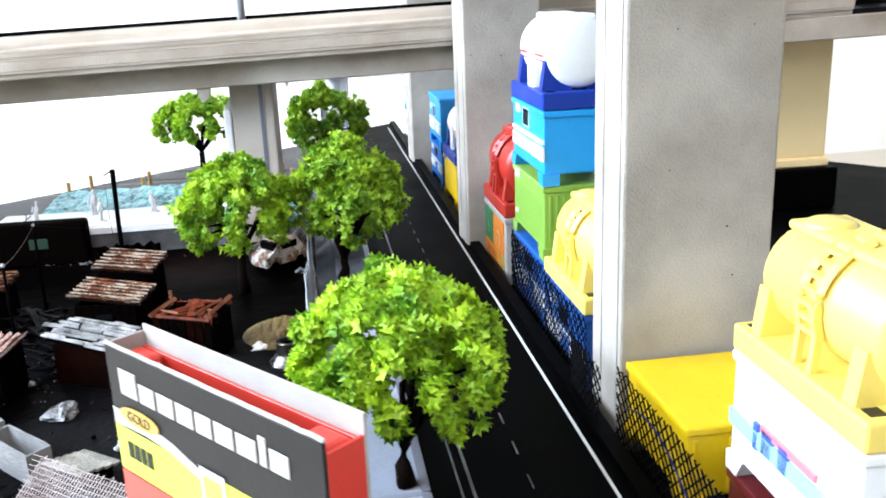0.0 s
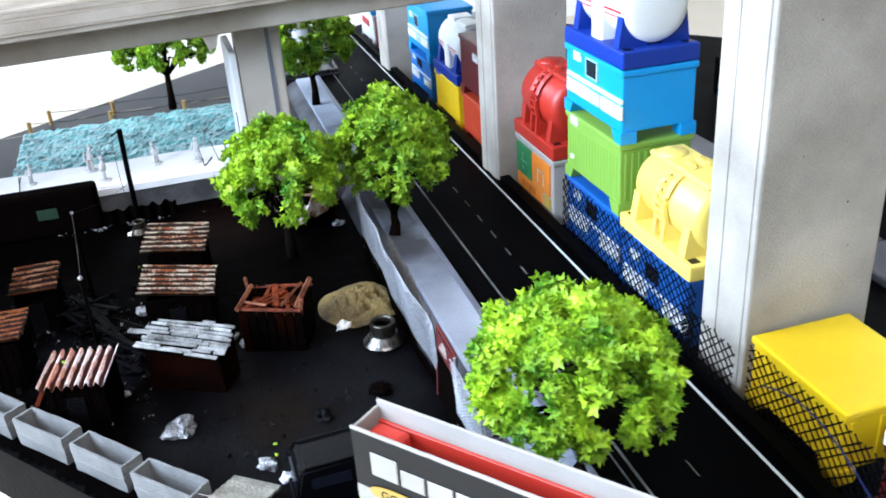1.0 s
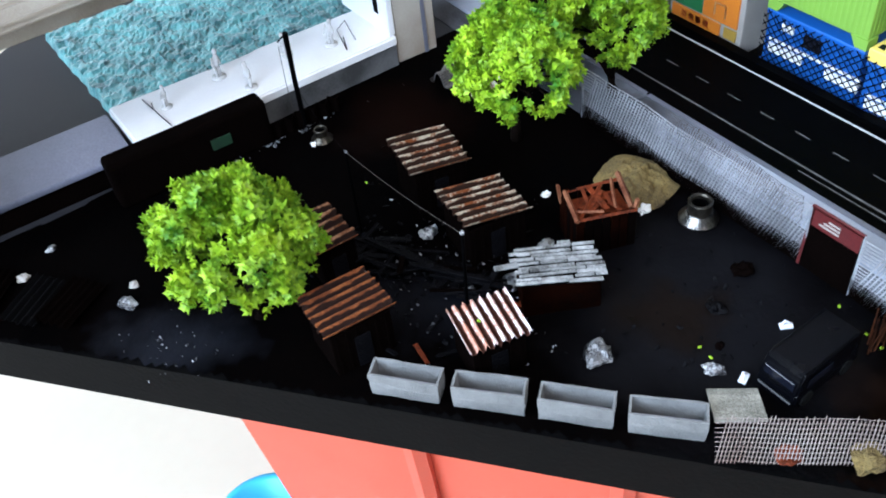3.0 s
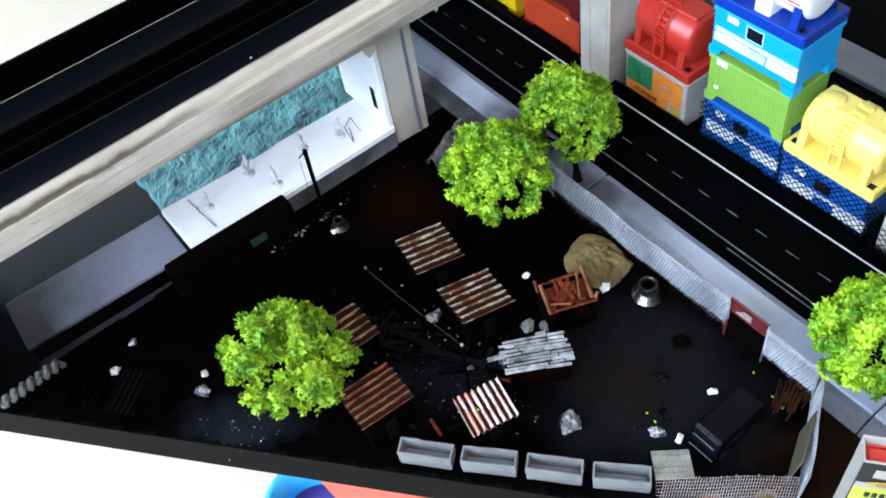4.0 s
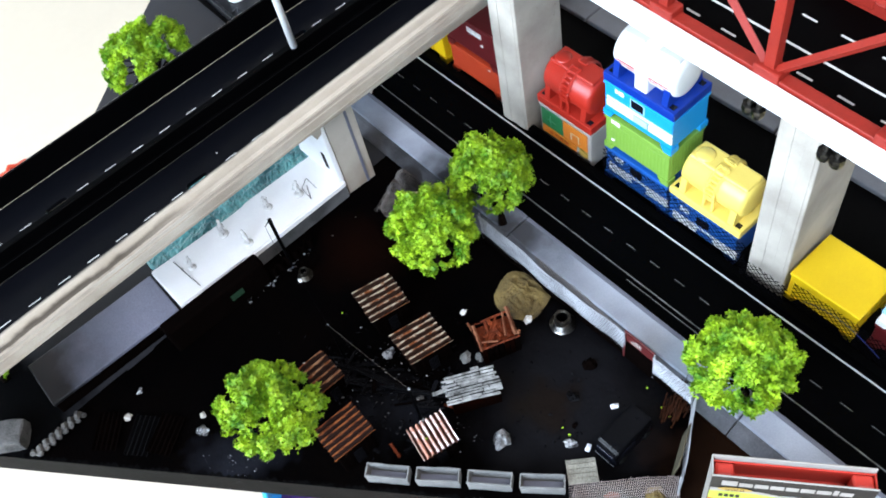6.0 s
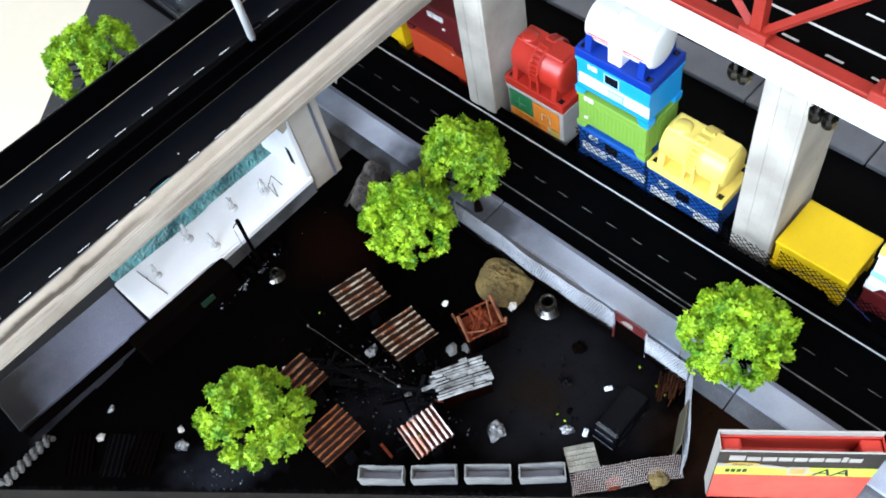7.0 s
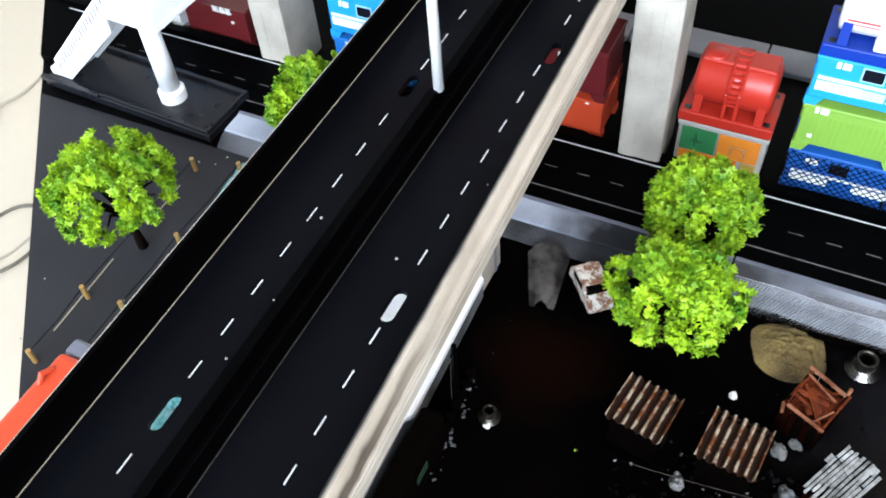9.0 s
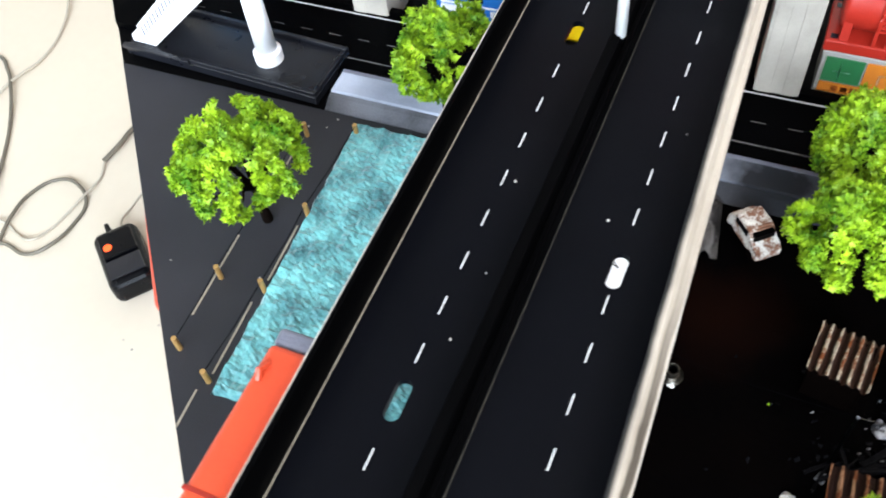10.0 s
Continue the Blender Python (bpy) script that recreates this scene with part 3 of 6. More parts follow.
for k in range(111):
    x = -22 + 0.5 * k
    prof = [(-0.09, 7.652), (-0.09, 8.48), (-0.06, 8.52), (0.05, 8.53), (0.08, 8.57), (0.14, 8.82), (0.19, 8.93), (0.29, 8.97), (0.37, 8.92), (0.4, 8.6), (0.42, 7.652)]
    cols.append([bm.verts.new((x, p[0] + (0.02 * noise.noise((x * 0.8, p[1], 1)) if p[0] > 0.2 else 0), p[1])) for p in prof])
for c0, c1 in zip(cols, cols[1:]):
    for q in range(len(prof)):
        bm.faces.new((c0[q], c0[(q + 1) % len(prof)], c1[(q + 1) % len(prof)], c1[q]))
bm.faces.new(cols[0])
bm.faces.new(cols[-1][::-1])
par = part("parapet", bm, parapet_material(), viaduct, "beige parapet oversprayed black towards the lane")
par.matrix_basis = Matrix.Translation(SIDE_M.translation * U) @ SIDE_M.to_3x3().to_4x4()
part("median", box(B(), X0, X1, 13.552, 13.75, 7.15, 8.3, 0.03, m=DECK), wall_black, viaduct, "black barrier wall")
part("median", box(B(), X0, X1, 13.754, 14.058, 7.15, 8.85, 0.03, m=DECK), wall_black, viaduct, "black barrier wall")
part("barrier", box(B(), X0, X1, 17.312, 17.45, 7.15, 8.95, 0.02, m=DECK), wall_black, viaduct, "black barrier wall")
part("far_fascia", box(B(), X0, X1, 17.453, 17.5, 7.1, 8.9, m=DECK), concrete, viaduct, "pale grey outer side")
for k, (ya, yb, zl) in enumerate(((11.0, 11.4, 6.5), (12.6, 13.1, 6.8), (14.6, 15.0, 6.8), (16.3, 16.9, 6.5))):
    part("girder", box(B(), X0, X1, ya, yb, zl, FLOOR_D - 0.21, 0.05, m=DECK), concrete_warm, viaduct, "concrete edge girder")
for k, (start, step) in enumerate(((-23.04, 1.403), (-23.1, 1.435))):
    x = start - 9 * step
    while x < X1 - 1:
        if all(abs(x - c) > 0.75 for c in SLOTS[k]):
            yc = lane_mid[k](x)
            part("lane_dash", box(B(), x - 0.28, x + 0.28, yc - 0.021, yc + 0.021, FLOOR_D + 0.002, FLOOR_D + 0.007, m=DECK), road_white, viaduct)
        x += step
part("gold_stripe", box(B(), X0, X1, 17.25, 17.285, FLOOR_D + 0.002, FLOOR_D + 0.008, m=DECK), gold_line, viaduct, "thin dull gold edge line by the far wall")
part("median_stripe", box(B(), X0, X1, 13.49, 13.515, FLOOR_D + 0.002, FLOOR_D + 0.008, m=DECK), mat("stripe_worn", (0.05, 0.044, 0.03), 0.7, col2=(0.008, 0.007, 0.005), big=160, fine=2500, bump=0.1, amount=0.9), viaduct, "thin worn edge line by the median")
# hanging brackets under the deck by the pier
for x, w, zl in ((-10.9, 0.9, 6.0), (-7.7, 0.3, 6.3)):
    bm = B()
    vs = [(x - w / 2, 7.1), (x + w / 2, 7.1), (x + w * 0.22, zl + 0.1), (x - w * 0.1, zl - 0.05)]
    lo2 = [bm.verts.new((px, 11.1, pz)) for px, pz in vs]
    hi2 = [bm.verts.new((px, 11.4, pz)) for px, pz in vs]
    bm.faces.new(lo2)
    bm.faces.new(hi2[::-1])
    for i in range(4):
        bm.faces.new((lo2[i], lo2[(i + 1) % 4], hi2[(i + 1) % 4], hi2[i]))
    bmesh.ops.transform(bm, matrix=DECK, verts=bm.verts)
    part("bracket", bm, concrete, viaduct, "small grey bracket under the deck")
lamp = thing("lamp_post", *dk(-9.35, 13.8, 8.9)[:2], 8.8, label="plain white lamp post on the highway median", category="lamp post")
bm = B()
part("foot", lathe(bm, [(0, 0), (0.2, 0), (0.2, 0.1), (0, 0.1)], 16), wall_black, lamp, "small black socket", smooth=False)
bm = B()
part("pole", tube(bm, [(0, 0, 0.1), (0, 0, 9.0)], [0.17, 0.13], 14), white_plastic, lamp, smooth=True)

# ---- piers and the red truss bridge over the containers ----


def pier(name, x0, x1, y0, y1, z0, z1, material, base=None, label=""):
    t = thing(name, (x0 + x1) / 2, (y0 + y1) / 2, z0, label=label or "tall square concrete bridge pier with a shallow groove", category="pier", group="bridge piers", base=base)
    hx, hy, h = (x1 - x0) / 2, (y1 - y0) / 2, z1 - z0
    bm = B()
    box(bm, -hx, hx, -hy, hy, 0, h, 0.07, 2)
    part("shaft", bm, material, t)
    for s in (-1, 1):
        bm = B()
        box(bm, -hx - 0.03, -hx - 0.002, s * hy * 0.55 - 0.25, s * hy * 0.55 + 0.25, 0.05, h - 0.05, 0.01)
        part("rib", bm, material, t, "raised strip on the side face")
    for k in range(26):
        px, pz = random.uniform(-hx * 0.85, hx * 0.85), random.uniform(0.5, h - 0.5)
        bm = B()
        r = random.uniform(0.012, 0.03)
        lathe(bm, [(r, 0), (0, 0.004)], 6)
        bmesh.ops.transform(bm, matrix=Matrix.Translation((px, -hy - 0.002, pz)) @ Matrix.Rotation(radians(90), 4, "X"), verts=bm.verts)
        if k < 14:
            part("pit", bm, rust_dark, t, "tiny dark air hole")
        else:
            bm.free()
    return t


pier("bridge_pier", -0.32, 3.25, -6.4, -4.6, -0.6, 12.48, concrete)
pier("bridge_pier", -0.52, 2.4, 8.5, 10.25, -0.6, 12.48, concrete)
pier("bridge_pier", 0.2, 2.9, 26.2, 27.9, -0.6, 12.48, concrete)
sp = thing("viaduct_pier", -8.2, 14.4, 0, rz=-3.9, label="pale square concrete pier under the highway", category="pier", group="bridge piers")
part("shaft", box(B(), -0.85, 0.85, -1.5, 1.5, 0, 7.2, 0.06, 2), concrete_warm, sp)
part("rib", box(B(), 0.3, 0.45, -1.54, -1.502, 0, 6.9), slab_grey, sp, "dark joint line")

bridge = thing("truss_bridge", 0, 0, 0, rz=-4.1, label="red steel truss bridge with a white side girder", category="bridge", kind="structure")
part("side_girder", box(B(), -1.8, -1.5, -34, 24, 12.5, 13.4, 0.04), white_paint, bridge, "white painted side girder")
part("deck_plate", box(B(), -1.7, 4.0, -34, 24, 12.8, 13.0), wall_black, bridge, "black deck plate")
part("side_girder", box(B(), 4.1, 4.6, -34, 24, 12.95, 13.42, 0.04), white_paint, bridge, "white painted side girder")
part("edge_line", box(B(), 0.55, 0.64, -34, 24, 13.003, 13.01), road_white, bridge)
y = -33.5
while y < 23:
    part("lane_dash", box(B(), -0.35, -0.27, y, y + 0.6, 13.003, 13.01), road_white, bridge)
    part("lane_dash", box(B(), 1.9, 1.98, y, y + 0.6, 13.003, 13.01), road_white, bridge)
    y += 1.55
for xs in (-1.2, 3.6):
    part("bottom_chord", box(B(), xs - 0.26, xs + 0.26, -34, 24, 13.0 + 0.002, 13.5, 0.03), truss_red, bridge, "red bottom chord")
    part("top_chord", box(B(), xs - 0.24, xs + 0.24, -34, 24, 18.0, 18.5, 0.03), truss_red, bridge, "red top chord")
    y = -31.2
    k = 0
    while y < 23.5:
        part("gusset", box(B(), xs - 0.33, xs + 0.33, y - 0.5, y + 0.5, 13.2, 13.78, 0.06, 2), truss_red, bridge)
        part("post", tube(B(), [(xs, y, 13.6), (xs, y, 18.1)], 0.27, 4), truss_red, bridge)
        if k % 2 == 0:
            for sgn in (-1, 1):
                if -33 < y + sgn * 4.43 < 24:
                    part("diagonal", tube(B(), [(xs, y + sgn * 0.2, 13.65), (xs, y + sgn * 4.35, 18.05)], 0.17, 4), truss_red, bridge)
        y += 4.43
        k += 1
for px, py in ((-1.75, -4.25), (-1.75, -4.6), (-1.95, -7.2), (-1.97, -7.65)):
    sc = thing("bolt", px - 0.25, py, 12.19, label="small bright screw under the bridge girder", category="bolt", group="bridge bolts")
    part("head", lathe(B(), [(0, -0.4), (0.2, -0.4), (0.26, -0.2), (0.26, 0), (0, 0)], 8), steel, sc)
    part("shank", tube(B(), [(0, 0, 0), (0, 0, 0.26)], 0.1, 8), steel, sc)
bb = thing("beige_block", 15.9, 14.0, -0.5, rz=-5, label="plain beige block building with a flared foot", category="building")
part("body", box(B(), -1.45, 1.45, -1.3, 1.3, 2.35, 9.2, 0.06), cream, bb)
part("foot", box(B(), -1.6, 1.6, -1.45, 1.45, 1.9, 2.35, 0.08), cream, bb)
part("plinth", box(B(), -1.9, 1.9, -1.8, 1.8, 0, 1.9, 0.08), wall_black, bb, "matt black plinth")
part("roof_stub", box(B(), -0.7, -0.1, -0.6, 0.4, 9.2, 9.6, 0.05), cream, bb)

# ---- containers (faces look west; local y runs along the road) ----


def container(name, y0, y1, z0, h, material, label, ribs=0, marks=(), x0=-0.15, depth=2.4, legs=True, group="freight containers"):
    """A toy freight container: tapered body, rims, corner feet, and printed marks on the road side."""
    w = y1 - y0
    t = thing(name, x0, (y0 + y1) / 2, z0, label=label, category="container", group=group, base=ROAD)
    bm = B()
    hw = w / 2
    z_low = 0.32 if legs else 0.0
    box(bm, 0.05, depth - 0.05, -hw + 0.06, hw - 0.06, z_low, h - 0.18, 0.05, 2)
    part("body", bm, material, t)
    bm = B()
    box(bm, 0, depth, -hw, hw, h - 0.2, h, 0.05, 2)
    part("top_rim", bm, material, t)
    if legs:
        for sx in (0.0, depth - 0.5):
            for s in (-1, 1):
                bm = B()
                pts = [(s * hw, 0.0), (s * (hw - 0.42), 0.0), (s * (hw - 0.62), 0.36), (s * hw, 0.36)]
                lo_ = [bm.verts.new((sx, p[0], p[1])) for p in pts]
                hi_ = [bm.verts.new((sx + 0.5, p[0], p[1])) for p in pts]
                bm.faces.new(lo_)
                bm.faces.new(hi_[::-1])
                for i in range(4):
                    bm.faces.new((lo_[i], lo_[(i + 1) % 4], hi_[(i + 1) % 4], hi_[i]))
                part("corner_foot", bm, material, t)
    if ribs:
        for k in range(ribs):
            y = -hw + 0.3 + (w - 0.6) * k / (ribs - 1)
            part("rib", box(B(), 0.03, 0.06, y - 0.05, y + 0.05, z_low + 0.12, h - 0.45, 0.015), material, t)
        for k in range(ribs // 2 + 2):
            xx = 0.25 + (depth - 0.5) * k / (ribs // 2 + 1)
            part("rib", box(B(), xx - 0.05, xx + 0.05, -hw + 0.035, -hw + 0.07, z_low + 0.12, h - 0.3, 0.015), material, t)
    for nm, m, items in marks:
        bm = B()
        for a, b, c, d in items:
            box(bm, -0.012, 0.06, hw - b, hw - a, c, d)
        part(nm, bm, m, t)
    return t


LOGO = ((0.36, 0.5, 1.66, 1.92), (0.56, 0.84, 1.66, 1.92))


def shifted(items, dy, dz, s=1.0):
    return [(a * s + dy, b * s + dy, c * s + dz, d * s + dz) for a, b, c, d in items]


def tank(name, y0, y1, z0, frame_mat, tank_mat, label, stripe=None, x0=-0.15, depth=2.4, frame_h=0.5, r=1.0, ladder=True):
    """A toy tank container: a flat frame with a lying tank, cradles, a ladder and a filler dome."""
    w = y1 - y0
    hw = w / 2
    t = thing(name, x0, (y0 + y1) / 2, z0, label=label, category="tank container", group="tank containers", base=ROAD)
    part("frame", box(B(), 0, depth, -hw, hw, 0, frame_h, 0.06, 2), frame_mat, t)
    for sx in (0.3, depth - 0.3):
        for s in (-1, 1):
            part("corner_pocket", box(B(), sx - 0.13, sx + 0.13, s * (hw - 0.3) - 0.13, s * (hw - 0.3) + 0.13, frame_h - 0.02, frame_h + 0.012), screen_black, t, "dark corner pocket")
    cz = frame_h + r + 0.04
    prof = [(0.0, -hw + 0.28), (r * 0.72, -hw + 0.29), (r * 0.93, -hw + 0.36), (r, -hw + 0.5), (r, -0.32), (r * 1.015, -0.3), (r * 1.015, 0.3), (r, 0.32), (r, hw - 0.5), (r * 0.93, hw - 0.36), (r * 0.72, hw - 0.29), (0.0, hw - 0.28)]
    bm = lathe(B(), prof, 32)
    bmesh.ops.remove_doubles(bm, verts=bm.verts, dist=1e-4)
    bmesh.ops.transform(bm, matrix=Matrix.Translation((depth / 2, 0, cz)) @ Matrix.Rotation(radians(-90), 4, "X"), verts=bm.verts)
    ob = part("barrel", bm, tank_mat, t)
    ob.data.polygons.foreach_set("use_smooth", [True] * len(ob.data.polygons))
    # walkway plate and dome on top
    if ladder:
        part("walkway", box(B(), depth / 2 - 0.55, depth / 2 + 0.55, -hw + 0.42, hw - 0.42, cz + r - 0.14, cz + r + 0.05, 0.09, 3), tank_mat, t)
        part("dome", lathe(B(), [(0, 0.1), (0.34, 0.09), (0.42, 0.02), (0.42, -0.1), (0, -0.1)], 20, depth / 2 - 0.1, hw * 0.5, cz + r + 0.04), tank_mat, t, smooth=True)
    else:
        part("walkway", box(B(), depth / 2 - 0.5, depth / 2 + 0.5, 0.35, hw - 0.5, cz + r - 0.16, cz + r + 0.04, 0.08, 3), tank_mat, t)
        part("walkway", box(B(), depth / 2 - 0.5, depth / 2 + 0.5, -hw + 0.5, -0.35, cz + r - 0.16, cz + r + 0.04, 0.08, 3), tank_mat, t)
    # cradles at both ends, each with a sloping flank
    for s in (-1, 1):
        for side in (0, 1):
            pts = [(0.1, frame_h), (1.0, frame_h), (0.75, frame_h + 0.7), (0.22, frame_h + 0.85)]
            if side:
                pts = [(depth - a, b) for a, b in pts]
            bm = B()
            ya, yb = s * (hw - 0.62) - 0.16, s * (hw - 0.62) + 0.16
            lo_ = [bm.verts.new((p[0], ya, p[1])) for p in pts]
            hi_ = [bm.verts.new((p[0], yb, p[1])) for p in pts]
            bm.faces.new(lo_)
            bm.faces.new(hi_[::-1])
            for i in range(4):
                bm.faces.new((lo_[i], lo_[(i + 1) % 4], hi_[(i + 1) % 4], hi_[i]))
            part("cradle", bm, frame_mat, t)
    if not ladder:
        part("saddle", box(B(), depth / 2 - r * 1.06, depth / 2 + r * 1.06, -0.34, 0.34, frame_h - 0.1, cz + 0.1, 0.05), tank_mat, t, "moulded band round the middle")
    if ladder:
        for side in (0, 1):
            pts = []
            for k in range(9):
                a = radians(200 - 12.5 * k)
                pts.append((depth / 2 + (r + 0.1) * math.cos(a), cz + (r + 0.1) * math.sin(a)))
            if side:
                pts = [(depth - a, b) for a, b in pts]
            for yr in (-0.3, 0.16):
                bm = B()
                tube(bm, [(pts[0][0] - (0.05 if not side else -0.05), yr, frame_h)] + [(p[0], yr, p[1]) for p in pts], 0.09, 4)
                part("ladder_rail", bm, tank_mat, t)
            for k in range(0, 9, 1):
                part("rung", box(B(), pts[k][0] - 0.07, pts[k][0] + 0.07, -0.3, 0.16, pts[k][1] - 0.04, pts[k][1] + 0.04), tank_mat, t)
    if stripe:
        for dz, hgt, m in ((-0.12, 0.07, stripe), (-0.26, 0.045, stripe)):
            bm = B()
            for sa, sb in ((-hw + 0.55, -0.36), (0.36, hw - 0.55)):
                a = math.asin(dz / r)
                xx = depth / 2 - r * math.cos(a)
                box(bm, xx - 0.012, xx + 0.05, sa, sb, cz + dz, cz + dz + hgt)
            part("stripe", bm, m, t, "thin red stripe")
    return t


BZ = -0.1
blue_marks = (("logo", white_plastic, shifted(LOGO, 0.35, 0.12)), ("hatch", screen_black, ((1.62, 2.3, 1.5, 1.98),)), ("hatch_frame", print_sky, ((1.56, 1.62, 1.44, 2.04), (2.3, 2.36, 1.44, 2.04), (1.62, 2.3, 1.44, 1.5), (1.62, 2.3, 1.98, 2.04))),
              ("band", white_plastic, ((0.22, 3.9, 1.2, 1.31), (0.22, 1.75, 0.72, 1.1), (2.62, 3.9, 0.72, 1.1))), ("band_panel", print_grey, ((1.75, 2.55, 0.72, 1.1),)))
low_marks = (("logo", white_plastic, shifted(LOGO, 0.35, 0.1, 0.98)), ("hatch", screen_black, ((1.62, 2.3, 1.5, 1.95),)), ("band", white_plastic, ((0.3, 3.9, 1.22, 1.3), (0.3, 1.7, 0.8, 1.12), (2.62, 3.9, 0.8, 1.12))))
green_marks = (("logo", white_plastic, shifted(LOGO, 0.1, 0.25)), ("tag", white_plastic, ((0.45, 0.62, 0.72, 0.84),)))
container("freight_container", -0.02, 3.82, BZ, 2.3, blue_low, "dark blue plastic freight container at the bottom of a stack", marks=low_marks)
container("freight_container", -0.02, 3.82, BZ + 2.31, 2.22, green_plastic, "lime green ribbed plastic freight container in a stack", ribs=17, marks=green_marks)
container("freight_container", -0.06, 3.86, BZ + 4.54, 2.14, blue_light, "bright blue plastic freight container with white bands", marks=blue_marks)
tank("tank_container", -0.06, 3.86, BZ + 6.69, blue_dark, white_plastic, "white toy tank on a dark blue frame, topping a stack", stripe=print_red, frame_h=0.5, r=1.0, ladder=False)
mid_marks = [(nm, m, [(a, b, c - 0.32, d - 0.32) for a, b, c, d in items]) for nm, m, items in low_marks]
container("freight_container", -3.95, -0.12, BZ, 2.05, blue_low, "dark blue plastic freight container behind black netting", marks=mid_marks)
tank("tank_container", -4.0, -0.1, BZ + 2.06, yellow_pale, yellow_pale, "pale yellow toy tank container on a blue container", frame_h=0.45, r=0.95)
box_marks = (("panel", print_green, ((0.22, 1.62, 1.05, 2.2),)), ("panel", print_orange, ((1.7, 3.3, 1.05, 2.2), (0.22, 2.55, 0.5, 0.97))), ("emblem", white_plastic, ((2.2, 2.28, 1.25, 1.75), (2.7, 2.78, 1.25, 1.75), (2.28, 2.7, 1.69, 1.77), (0.6, 1.2, 1.55, 1.59), (0.8, 0.84, 1.25, 1.95))), ("tag", print_gold, ((2.75, 3.3, 0.55, 0.95),)), ("lettering", print_red, ((0.7, 0.95, 0.6, 0.86), (1.05, 1.3, 0.6, 0.86), (1.4, 1.65, 0.6, 0.86), (1.75, 2.0, 0.6, 0.86))))
container("freight_container", 4.55, 8.12, BZ, 2.45, carton_white, "white plastic container with green and orange picture panels", marks=box_marks, legs=False, x0=-0.3)
tank("tank_container", 4.55, 8.17, BZ + 2.46, red_plastic, red_plastic, "red toy tank container on a white container", frame_h=0.5, r=1.05, x0=-0.3)
jrf = (("lettering", white_plastic, ((1.9, 2.25, 1.8, 2.1), (2.32, 2.6, 1.8, 2.1), (2.66, 2.95, 1.8, 2.1))), ("tag", white_plastic, ((2.85, 3.0, 1.3, 1.42),)))
container("freight_container", 11.2, 15.2, BZ, 2.1, red_orange, "orange-red plastic freight container beside a pier", marks=(("tag", white_plastic, ((3.2, 3.35, 1.9, 2.0),)),))
container("freight_container", 11.2, 15.2, BZ + 2.11, 2.56, maroon, "dark maroon plastic freight container on a red one", marks=jrf)
container("freight_container", 15.75, 19.5, BZ, 2.1, yellow_plastic, "yellow plastic freight container", marks=(("lettering", print_blue, ((0.4, 1.1, 2.0, 2.12),)),))
tank("tank_container", 15.75, 19.5, BZ + 2.11, blue_dark, white_plastic, "white toy tank on a blue frame", stripe=print_red, frame_h=0.5, r=1.0, ladder=False)
container("freight_container", 20.2, 24.2, BZ, 2.1, blue_plastic, "blue plastic freight container with white bands", marks=low_marks)
container("freight_container", 20.2, 24.2, BZ + 2.11, 2.56, blue_light, "bright blue plastic freight container with white bands", marks=blue_marks)
container("freight_container", 29.0, 32.8, BZ, 2.1, maroon, "dark maroon plastic freight container", marks=jrf)
container("freight_container", 33.2, 37.0, BZ, 2.1, white_plastic, "white plastic freight container with a red mark", marks=(("lettering", print_red, ((0.8, 2.6, 1.2, 1.6),)),))
container("freight_container", 33.2, 37.0, BZ + 2.11, 2.56, blue_light, "bright blue plastic freight container with white bands", marks=blue_marks)
container("freight_container", -9.8, -6.5, BZ, 1.9, yellow_plastic, "plain yellow plastic container behind black netting", ribs=5, x0=0.05, depth=2.7)
container("freight_container", -14.2, -10.2, BZ - 0.5, 1.78, maroon, "dark maroon plastic freight container under a white one", marks=jrf, x0=0.7)
jot = (("band", print_sky, ((0.05, 3.95, 0.95, 1.25),)), ("band", print_pink, ((1.2, 2.9, 1.32, 1.45),)), ("emblem", print_blue, ((0.95, 1.1, 0.9, 1.4), (1.25, 1.6, 0.95, 1.4), (1.8, 2.1, 0.95, 1.4))))
container("freight_container", -14.2, -10.2, BZ + 1.29, 2.38, white_plastic, "white plastic container with pale blue band", marks=jot, x0=0.7)
tank("tank_container", -14.2, -10.2, BZ + 3.68, yellow_pale, yellow_pale, "pale yellow toy tank container on a white container", frame_h=0.5, r=0.95, x0=0.7)

